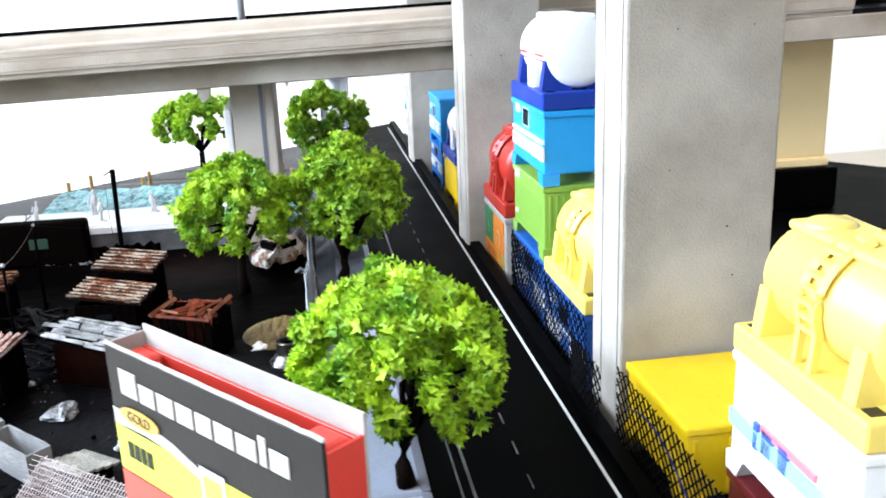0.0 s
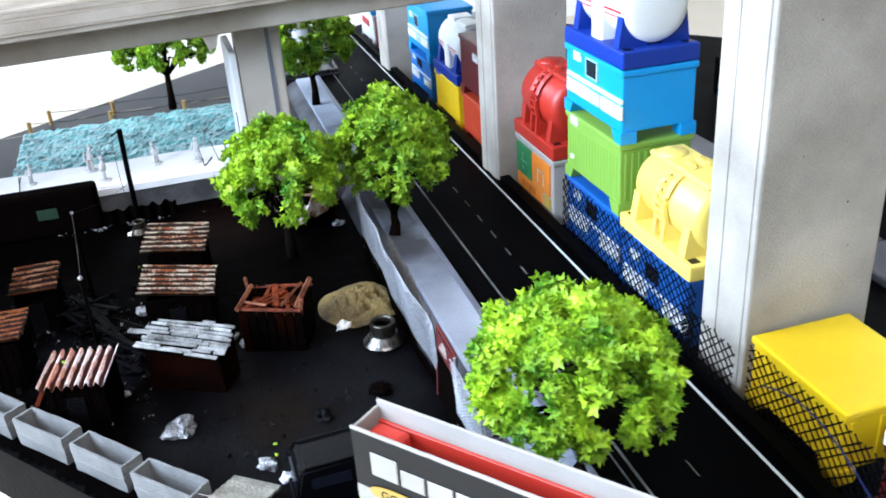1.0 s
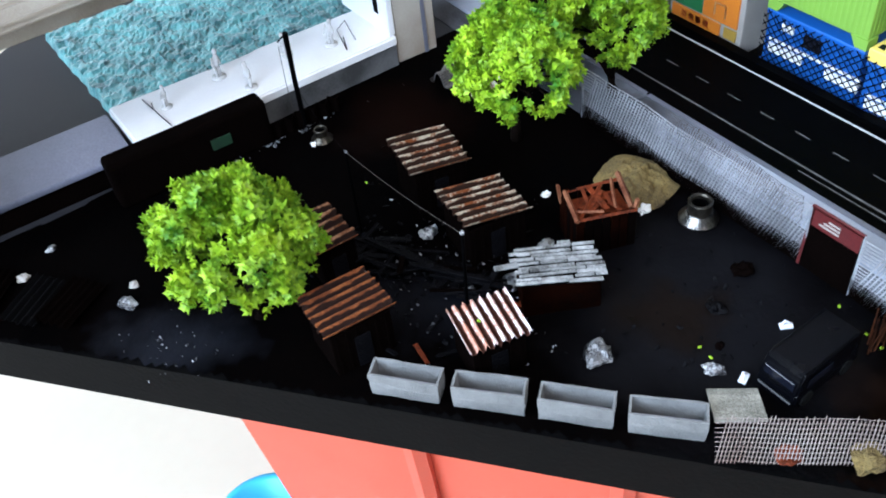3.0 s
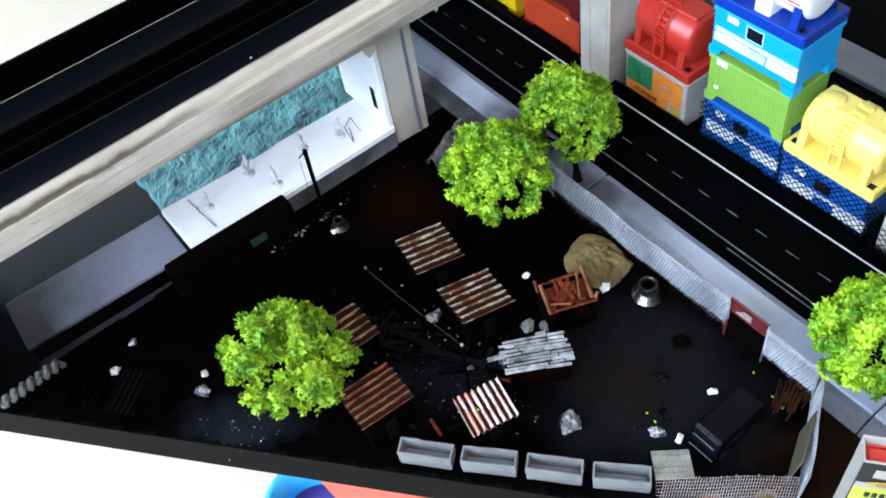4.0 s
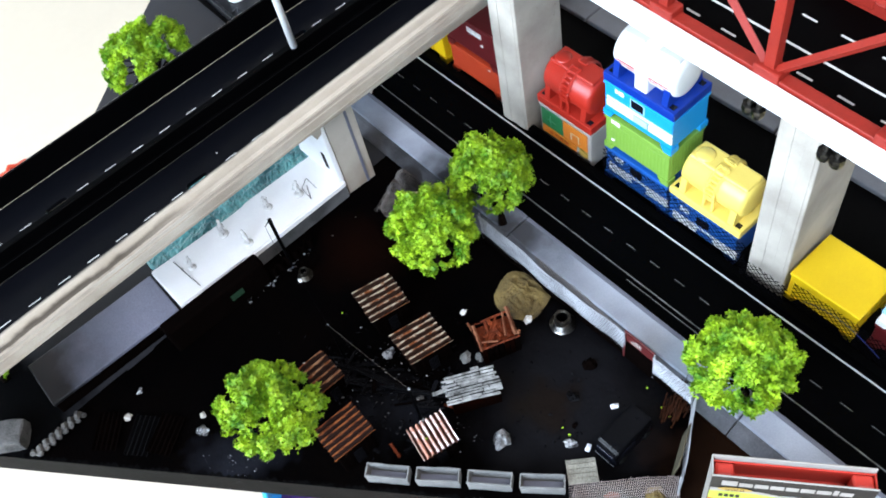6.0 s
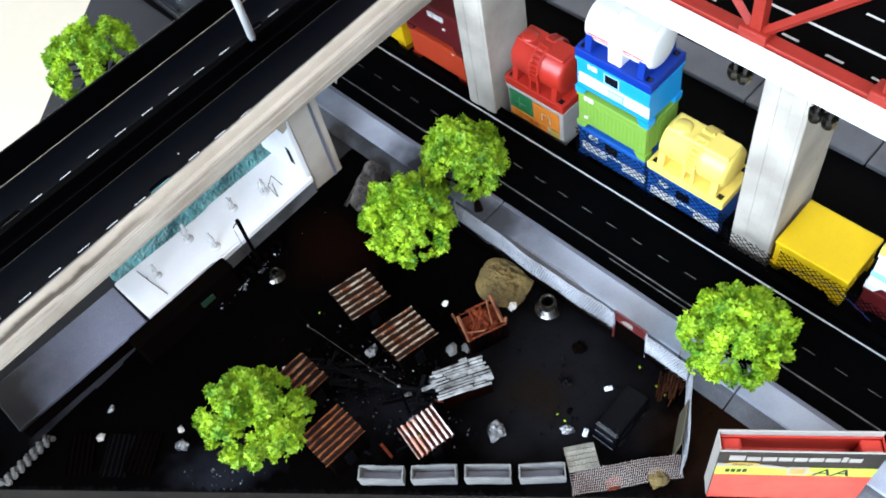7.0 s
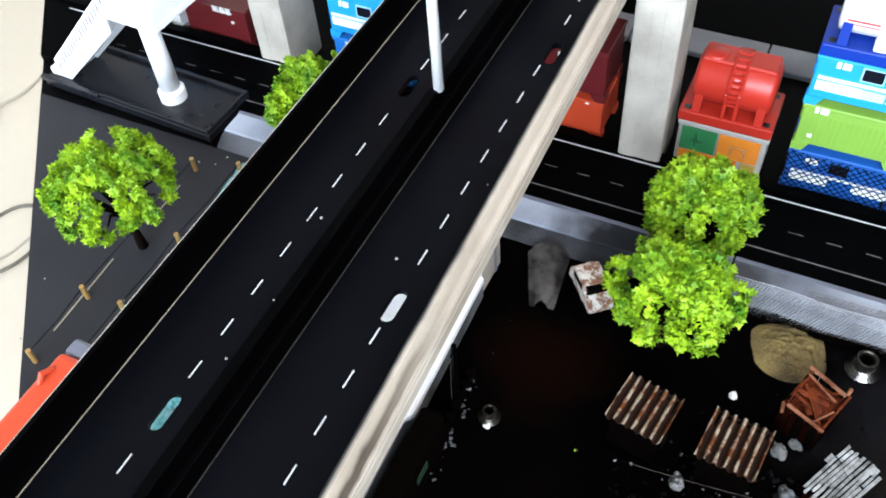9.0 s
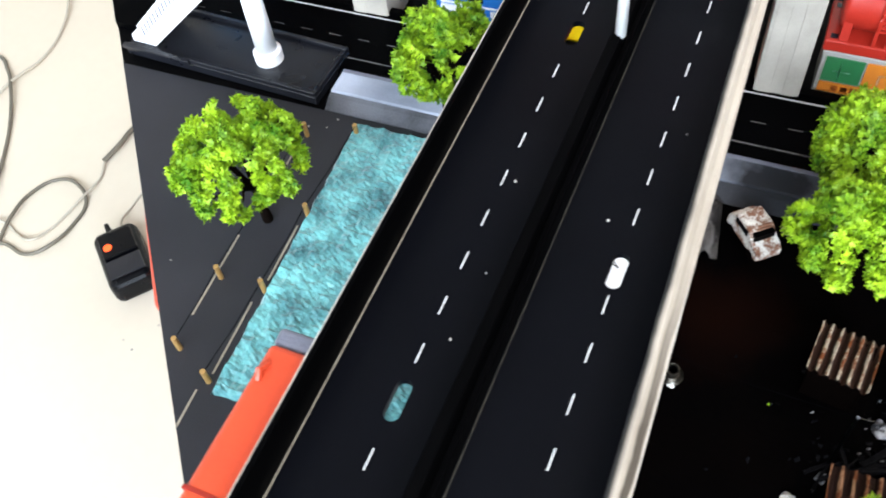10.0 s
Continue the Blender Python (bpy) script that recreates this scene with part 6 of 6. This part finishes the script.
part("slab_foot", box(B(), -3.35, 3.45, -1.95, 0.7, 0.02, 0.818), rust_dark, gs, "black foot under the slab")


def figurine(x, y, z, s, rz, seed, label):
    rnd = random.Random(seed)
    bm = B()
    lean = rnd.uniform(-0.08, 0.08)
    lathe(bm, [(0, 0), (0.24, 0), (0.24, 0.04), (0, 0.05)], 12)
    for sx in (-0.06, 0.06):
        tube(bm, [(sx, 0.02 * rnd.random(), 0.04), (sx, 0, 0.45)], [0.05, 0.06], 6)
    tube(bm, [(0, 0, 0.43), (lean, 0, 0.62), (lean * 1.5, 0, 0.8)], [0.1, 0.12, 0.06], 8)
    tube(bm, [(0.1, 0, 0.76), (0.17, 0.05, 0.55), (0.16, 0.1, 0.42)], 0.035, 5)
    tube(bm, [(-0.1, 0, 0.76), (-0.16, 0.02, 0.56), (-0.12, 0.1, 0.45)], 0.035, 5)
    lathe(bm, [(0.01, 0.8), (0.07, 0.84), (0.085, 0.9), (0.06, 0.97), (0.01, 1.0)], 10, lean * 1.6)
    ob = single("figurine", bm, fig_grey, label, "figurine", "poolside figurines", smooth=True)
    ob.matrix_world = pose(x * U, y * U, z * U, 0, 0, rz) @ Matrix.Scale(s, 4)
    return ob


for i, (x, y, s, rz) in enumerate(((-17.55, 14.7, 0.85, 40), (-15.34, 15.1, 1.1, 200), (-14.8, 13.65, 1.0, 90), (-12.82, 14.65, 0.95, 20), (-11.25, 14.08, 1.05, 130))):
    figurine(x, y, 1.25, s, rz, i, "tiny unpainted whitish standing figurine on the platform")
rk = thing("wire_rack", -10.9, 13.75, 1.25, 30, label="thin bent wire rack on the white platform", category="rack")
part("frame", tube(B(), [(-0.35, -0.3, 0.02), (-0.3, 0, 0.75), (0.3, 0, 0.8), (0.35, -0.3, 0.02)], 0.02, 5), steel, rk)
part("foot", tube(B(), [(-0.35, -0.3, 0.025), (0.4, 0.25, 0.025)], 0.02, 5), wire_black, rk)
rk = thing("thin_rod", -18.0, 14.6, 1.25, 5, label="thin black rod lying across the white platform", category="rod")
part("bar", tube(B(), [(0.0, -1.1, 0.03), (0.02, 0.2, 0.06), (0.06, 1.1, 0.03)], 0.02, 5), wire_black, rk)
part("hook", tube(B(), [(0.02, 0.2, 0.06), (0.05, 0.22, 0.32)], 0.018, 5), wire_black, rk)

# water: a rough turquoise sponge sheet
bm = B()
nx, ny = 110, 64
wx0, wx1, wy0, wy1 = -18.9, -6.2, 15.75, 25.2
g = {}
for i in range(nx + 1):
    for j in range(ny + 1):
        fx, fy = i / nx, j / ny
        x, y = wx0 + (wx1 - wx0) * fx, wy0 + (wy1 - wy0) * fy
        edge = min(fx, 1 - fx, fy, 1 - fy)
        x += noise.noise((y * 1.4, 0, 2)) * 0.12 * (edge < 0.02)
        y += noise.noise((x * 1.4, 3, 2)) * 0.12 * (edge < 0.02)
        h = 0.3 + 0.12 * noise.noise((x * 2.1, y * 2.1, 0)) + 0.09 * noise.noise((x * 5.5, y * 5.5, 4)) + random.uniform(-0.012, 0.012)
        g[i, j] = bm.verts.new((x, y, h if edge > 0 else 0.02))
for i in range(nx):
    for j in range(ny):
        bm.faces.new((g[i, j], g[i + 1, j], g[i + 1, j + 1], g[i, j + 1]))
single("water", bm, foam_water, "rough turquoise sponge standing in for pool water", "water", kind="structure")

pf = thing("rope_fence", label="low brass posts with thin dark ropes along the pool", category="fence", kind="structure")
rows = (((-17.65, 27.1), (-14.55, 27.1), (-7.2, 26.95)), ((-18.5, 25.5), (-14.65, 25.25), (-11.05, 25.15), (-6.75, 24.9)))
for row in rows:
    for x, y in row:
        part("post", tube(B(), [(x, y, 0.02), (x, y, 0.75)], 0.1, 10), brass, pf)
    for (xa, ya), (xb, yb) in zip(row, row[1:]):
        part("rope", tube(B(), [(xa, ya, 0.66), ((xa + xb) / 2, (ya + yb) / 2, 0.55), (xb, yb, 0.66)], 0.015, 5), wire_black, pf)
for x0, x1, y in ((-16.3, -12.6, 27.35), (-10.6, -8.2, 27.1), (-20.3, -18.9, 25.75), (-18.2, -15.2, 25.5), (-14.2, -11.6, 25.35)):
    part("ground_line", box(B(), x0, x1, y - 0.035, y + 0.035, 0.045, 0.052), gold_line, pf, "thin worn yellow line on the ground")

rnd = random.Random(17)
bm = B()
for k in range(16):
    if k < 5:
        p = DECK @ Vector((rnd.uniform(-26, -4), rnd.uniform(10.6, 16.2), FLOOR_D + 0.005))
    else:
        p = Vector((rnd.uniform(-19, -6), rnd.uniform(25.5, 29.5), 0.03))
    r = rnd.uniform(0.025, 0.055)
    lathe(bm, [(r, 0), (r * 0.8, r * 0.7), (0.002, r)], 5, p.x, p.y, p.z)
me = mesh_of("crumbs", bm, carton_white)
tagged(new("crumbs", me), "tiny pale crumbs lying on the black surfaces", "debris", kind="stuff")

# red toy train body behind the highway
tr = thing("toy_train", *dk(-27.0, 18.45, 0)[:2], 0.02, -3.9, label="tall red toy train car with a grey end behind the highway", category="train")
part("body", box(B(), -6.0, 5.45, -0.85, 0.5, 6.5, 7.72, 0.18, 3), red_orange, tr)
part("end_cap", box(B(), 5.46, 6.0, -0.8, 0.52, 6.5, 7.6, 0.14, 3), slab_grey, tr, "grey end section")
part("seam", box(B(), 1.45, 1.55, -0.87, 0.52, 6.6, 7.74), truss_red, tr)
part("hook", tube(B(), [(4.4, 0.25, 7.7), (4.6, 0.3, 7.87), (4.9, 0.25, 7.72)], 0.09, 6), red_orange, tr, "small moulded loop")
part("leg", box(B(), -5.5, -4.7, -0.4, 0.4, 0.0, 6.52), wall_black, tr, "black support")
part("leg", box(B(), -2.5, -1.7, -0.4, 0.4, 0.0, 6.52), wall_black, tr, "black support")

# ---- footbridge over the road ----
tray_black = mat("tray_black", (0.006, 0.0065, 0.009), 0.3, col2=(0.012, 0.0125, 0.016), big=60, fine=900, bump=0.1, spec=0.4)
fb = thing("footbridge", *rw(-5.0, 31.8), 0.5, -5.0, label="grey-white toy footbridge with stairs on a black tray", category="footbridge")
part("tray", box(B(), -1.45, 1.6, -4.9, 5.0, -0.45, 0.0, 0.05), tray_black, fb, "black plastic base tray")
for b in ((-1.45, -1.25, -4.9, 1.6), (-1.6, -1.35, 1.4, 5.0), (1.4, 1.6, -4.9, 5.0), (-1.24, 1.39, -4.9, -4.7)):
    part("tray_rim", box(B(), *b, 0.001, 0.22, 0.03), tray_black, fb, "raised tray rim")
part("stair_foot", box(B(), -1.05, 0.92, 4.255, 4.8, 0.0, 0.42, 0.06), white_paint, fb)
part("column_foot", lathe(B(), [(0, 0), (0.62, 0), (0.62, 0.5), (0.5, 0.62), (0, 0.62)], 24, 0.0, -1.8, 0), white_paint, fb)
part("column", tube(B(), [(0.0, -1.8, 0.6), (0.0, -1.8, 4.6)], [0.46, 0.42], 20), white_paint, fb, smooth=True)
part("landing", box(B(), -1.0, 6.5, -3.4, -0.6, 4.6, 4.95, 0.05), white_paint, fb)
for y in (-3.4, -0.75):
    part("rail", box(B(), -1.0 if y < -2 else 0.8, 6.5, y, y + 0.15, 4.951, 6.0, 0.03), white_paint, fb)
part("rail", box(B(), -1.0, -0.85, -3.24, -0.76, 4.951, 6.0, 0.03), white_paint, fb)
N = 14
for k in range(N):
    z1 = 4.7 * (N - k) / N
    y0 = -0.58 + k * (4.6 / N)
    part("step", box(B(), -0.9, 0.75, y0, y0 + 4.6 / N - 0.004, max(0.0, z1 - 0.3), z1), white_paint, fb)
for sx in (-1.0, 0.78):
    bm = B()
    q = [(-0.6, 3.9), (3.6, 0.0), (4.25, 0.0), (4.25, 1.0), (-0.6, 5.75)]
    lo_ = [bm.verts.new((sx, p[0], p[1])) for p in q]
    hi_ = [bm.verts.new((sx + 0.09, p[0], p[1])) for p in q]
    bm.faces.new(lo_)
    bm.faces.new(hi_[::-1])
    for i in range(5):
        bm.faces.new((lo_[i], lo_[(i + 1) % 5], hi_[(i + 1) % 5], hi_[i]))
    part("stair_side", bm, white_paint, fb, "white stair side panel")
    for k in range(18):
        f = (k + 0.5) / 18
        yb, zb = -0.5 + 4.6 * f, 5.45 - 4.55 * f
        part("baluster_gap", box(B(), sx - 0.012, sx + 0.102, yb - 0.05, yb + 0.05, zb - 0.5, zb), slab_grey, fb)

# ---- the battery carton ----
bl, br = Vector((-9.9, -9.5)), Vector((-6.7, -13.7))
dv = (br - bl).normalized()
cang = math.degrees(math.atan2(dv.y, dv.x))
cw = (br - bl).length
mid = (bl + br) / 2
ct = thing("battery_carton", mid.x, mid.y, 0.03, cang, label="open black and lime battery carton with red end blocks", category="carton")
dpt, hgt = 0.75, 4.9
part("back", box(B(), -cw / 2, cw / 2, -0.06, 0.0, 0, hgt, 0.012), carton_white, ct, "bare grey-white card")
part("side", box(B(), -cw / 2, -cw / 2 + 0.05, -dpt + 0.061, -0.061, 0, hgt - 0.1, 0.01), carton_white, ct)
part("side", box(B(), cw / 2 - 0.05, cw / 2, -dpt + 0.061, -0.061, 0, hgt - 0.3, 0.01), carton_red, ct)
fr = part("front", box(B(), -cw / 2, cw / 2, -dpt, -dpt + 0.06, 0, hgt - 0.12, 0.012), carton_black, ct)
bm = B()
tube(bm, [(-cw / 2 + cw * i / 24, -dpt + 0.03, hgt - 0.095 + 0.02 * noise.noise((i * 0.8, 0, 3))) for i in range(25)], 0.035, 6)
part("card_edge", bm, carton_white, ct, "pale torn card edge")
part("lime_field", box(B(), -cw / 2 + 0.02, cw / 2 - 0.02, -dpt - 0.012, -dpt - 0.001, hgt - 2.3, hgt - 1.5), carton_lime, fr, "lime printed field")
wave_top = [(-cw / 2 + 0.02, -1.2), (-1.6, -1.22), (-0.9, -1.32), (-0.2, -1.52), (0.5, -1.85), (0.9, -2.15)]
wave_low = [(0.8, -2.15), (0.35, -1.92), (-0.3, -1.66), (-1.0, -1.49), (-1.7, -1.44), (-cw / 2 + 0.02, -1.49)]
bm = B()
w0 = [bm.verts.new((px_, -dpt - 0.016, hgt + pz_)) for px_, pz_ in wave_top + wave_low]
w1 = [bm.verts.new((v.co.x, -dpt - 0.001, v.co.z)) for v in w0]
bm.faces.new(w0)
bm.faces.new(w1[::-1])
for i in range(12):
    bm.faces.new((w0[i], w1[i], w1[(i + 1) % 12], w0[(i + 1) % 12]))
part("white_wave", bm, carton_white, fr, "white printed sweep tapering into the lime")
part("red_field", box(B(), -cw / 2 + 0.02, cw / 2 - 0.02, -dpt - 0.012, -dpt - 0.001, 0.05, hgt - 2.33), carton_red, fr, "red printed field")
x = -cw / 2 + 0.36
for k in range(9):
    w_ = (0.52, 0.45, 0.46, 0.45, 0.41, 0.46, 0.46, 0.17, 0.41)[k]
    h_ = 0.45 if k in (0, 7) else 0.33
    bm = box(B(), x, x + w_, -dpt - 0.02, -dpt - 0.001, hgt - 0.88, hgt - 0.88 + h_, 0.012)
    part("wordmark", bm, carton_white, fr, "plain white block of the wordmark")
    x += w_ + 0.055
seal = part("seal", lathe(B(), [(0, 0.02), (0.3, 0.02), (0.3, 0), (0, 0)], 20), print_gold, fr, "gold oval seal")
seal.matrix_basis = Matrix.Translation(((-cw / 2 + 0.85) * U, (-dpt - 0.017) * U, (hgt - 1.2) * U)) @ Matrix.Rotation(radians(90), 4, "X") @ Matrix.Diagonal((1.9, 0.5, 1, 1))
gt = bpy.data.curves.new("gold_text", "FONT")
gt.body, gt.size, gt.align_x, gt.extrude = "GOLD", 0.24 * U, "CENTER", 0.003 * U
go = new("seal_text", gt)
go.parent = fr
go.matrix_basis = Matrix.Translation(((-cw / 2 + 0.85) * U, (-dpt - 0.042) * U, (hgt - 1.28) * U)) @ Matrix.Rotation(radians(90), 4, "X")
gt.materials.append(carton_black)
for k in range(4):
    part("icon", box(B(), -cw / 2 + 0.36 + k * 0.19, -cw / 2 + 0.5 + k * 0.19, -dpt - 0.025, -dpt - 0.013, hgt - 2.0, hgt - 1.72), carton_black, fr, "small dark printed character block")
tx = bpy.data.curves.new("aa_text", "FONT")
tx.body, tx.size, tx.shear, tx.extrude = "AA", 0.92 * U, 0.2, 0.004 * U
ao = new("size_mark", tx)
ao.parent = fr
ao.matrix_basis = Matrix.Translation((0.6 * U, (-dpt - 0.018) * U, (hgt - 2.22) * U)) @ Matrix.Rotation(radians(90), 4, "X")
tx.materials.append(carton_black)
cp = box(B(), -0.22, 0.42, -dpt - 0.024, -dpt - 0.017, hgt - 2.18, hgt - 1.42, 0.004)
part("cell_picture", cp, carton_white, fr, "pale printed outline of a cell")
part("cell_print", box(B(), -0.13, 0.33, -dpt - 0.03, -dpt - 0.0245, hgt - 2.08, hgt - 1.55, 0.003), print_gold, fr, "gold printed cell")
for sgn in (-1, 1):
    xx = sgn * (cw / 2 - 0.42)
    part("end_block", box(B(), xx - 0.34, xx + 0.34, -dpt + 0.07, -0.14, 0.05, hgt - 0.3, 0.12, 3), carton_red, ct, "glossy red end block")
part("liner", box(B(), -cw / 2 + 0.06, cw / 2 - 0.06, -0.13, -0.07, 0.05, hgt - 0.34, 0.01), carton_red, ct, "red inner liner against the back")
part("inner_floor", box(B(), -cw / 2 + 0.8, cw / 2 - 0.8, -dpt + 0.07, -0.14, 0.05, hgt - 1.3), carton_red, ct)

# ---- under and beside the board ----


def tub_point(a, b, z):
    p = TIP + UX * a + VX * b
    return (p.x, p.y, z)


tub = thing("storage_tub", label="large orange-red plastic storage tub carrying the board", category="tub")
bm = B()
ring = []
for z, g_ in ((FLOOR_Z, 2.2), (-2.6, 0.0), (-2.6, -0.7), (-1.72, -0.7)):
    ring.append([bm.verts.new(tub_point(a, b, z)) for a, b in ((11.7 + g_, 4.7 + g_), (46 - g_, 4.7 + g_), (46 - g_, 47 - g_), (14.8 + g_, 47 - g_))])
for r0, r1 in zip(ring, ring[1:]):
    for k in range(4):
        bm.faces.new((r0[k], r0[(k + 1) % 4], r1[(k + 1) % 4], r1[k]))
bm.faces.new(ring[0][::-1])
bm.faces.new(ring[-1])
bmesh.ops.bevel(bm, geom=[e for e in bm.edges if abs(e.verts[0].co.z - e.verts[1].co.z) > 0.3], offset=0.6, segments=3, affect="EDGES")
part("body", bm, tub_red, tub)
for a in (20, 27, 34, 41):
    p0, p1 = tub_point(a, 4.55, -3), tub_point(a + 0.25, 6.6, FLOOR_Z + 1)
    part("rib", tube(B(), [p0, p1], 0.45, 6), tub_red, tub)
ft = thing("tub_foot", label="orange-red tub corner showing past the board edge", category="tub")
part("corner", box(B(), -1.2, 4.2, -0.9, 1.05, -0.75, 0.0, 0.2, 2, m=Matrix.Translation(tub_point(-0.3, 22, -1.8)) @ Matrix.Rotation(math.atan2(VX.y, VX.x), 4, "Z")), tub_red, ft)
bs = thing("basin", -20.2, 13.8, FLOOR_Z, label="round blue plastic basin with purple lining on the floor", category="basin")
part("wall", lathe(B(), [(2.0, 0), (2.4, 9), (2.7, 9.2), (2.75, 9.7), (2.35, 9.7), (1.95, 0.4)], 40), tub_blue, bs, smooth=True)
part("lining", lathe(B(), [(0, 0.4), (1.9, 0.41), (2.25, 7), (0, 7.2)], 40), tub_purple, bs, smooth=True)

dev = thing("charger", 0.95, 54.0, FLOOR_Z, 47, label="small black device with a glowing red lamp on the floor", category="charger")
part("body", box(B(), -3.1, 3.1, -1.85, 1.85, 0, 2.6, 0.75, 4), truck_black, dev)
part("face", box(B(), -0.3, 2.3, -1.4, 1.4, 2.6, 2.85, 0.12, 2), truck_black, dev)
part("step", box(B(), -2.4, -0.5, -1.4, 1.4, 2.6, 2.7, 0.05, 2), screen_black, dev, "lower glossy end")
em = bpy.data.materials.new("lamp_red")
em.use_nodes = True
em.node_tree.nodes["Principled BSDF"].inputs["Base Color"].default_value = (0.1, 0.004, 0.002, 1)
em.node_tree.nodes["Principled BSDF"].inputs["Emission Color"].default_value = (1, 0.09, 0.012, 1)
em.node_tree.nodes["Principled BSDF"].inputs["Emission Strength"].default_value = 2.5
part("lamp", lathe(B(), [(0, 0.12), (0.3, 0.12), (0.36, 0), (0, 0)], 12, 0.75, 0.8, 2.86), em, dev, "glowing red lamp")
part("strain_relief", tube(B(), [(3.0, 0.4, 1.4), (4.6, 0.5, 1.4)], [0.3, 0.2], 8), truck_black, dev)


def cable(name, label, pts, r, material):
    cb = thing(name, label=label, category="cable", group="floor cables")
    cu = bpy.data.curves.new("cable_line", "CURVE")
    cu.dimensions = "3D"
    line = cu.splines.new("BEZIER")
    line.bezier_points.add(len(pts) - 1)
    for k, (p, (x, y)) in enumerate(zip(line.bezier_points, pts)):
        p.co = (x * U, y * U, (FLOOR_Z + r + 0.25 * (k % 3 == 1)) * U)
        p.handle_left_type = p.handle_right_type = "AUTO"
    cu.bevel_depth = r * U
    wire = new("wire", cu)
    wire.parent = cb
    wire.data.materials.append(material)
    return cb


cable_grey = mat("cable_grey", (0.13, 0.115, 0.085), 0.5, col2=(0.09, 0.08, 0.06), big=30, bump=0.05)
cable_pale = mat("cable_pale", (0.42, 0.38, 0.3), 0.5, col2=(0.34, 0.3, 0.24), big=30, bump=0.05)
cable("cable", "thin grey-brown cable looped on the floor", [(-3, 72), (-0.6, 69), (0.2, 66.4), (-0.2, 63.8), (1.1, 62.1), (3.8, 61.6), (6.0, 61.8), (7.4, 63.2), (7.8, 65.8), (5.8, 67.4), (2.8, 67.4), (0.6, 67.1), (-3, 66)], 0.16, cable_grey)
cable("cable", "thin pale cable running under the board", [(1.4, 69.6), (2.1, 68.5), (2.1, 67.4), (1.4, 65.9), (1.1, 64.2), (2.3, 63.5), (4.4, 62.9), (6.7, 62.3), (9.0, 62.2), (10.8, 62.9)], 0.12, cable_pale)
cable("cable", "thick end of a grey-brown cable by the board", [(10.8, 62.9), (13.0, 62.3), (15.0, 62.4), (18, 61)], 0.24, cable_grey)
cable("cable", "thin pale cable lying in a curve on the floor", [(36, 84), (30.6, 79.8), (25.9, 77.6), (21.2, 77.0), (17.6, 77.9), (15.6, 78.5), (12, 80), (9, 83)], 0.15, cable_pale)
cable("cable", "thin grey-brown cable bent on the floor", [(17, 86.5), (19.6, 83.3), (20.5, 82.1), (18.9, 79.5), (16.5, 77.3), (13.1, 75.0), (8.2, 72.4), (5.1, 71.0), (2, 70)], 0.18, cable_grey)
cable("cable", "thin pale lead of the black device", [(3.8, 56.3), (4.9, 57.4), (6.7, 57.6), (8.9, 57.4), (13, 56)], 0.1, cable_pale)
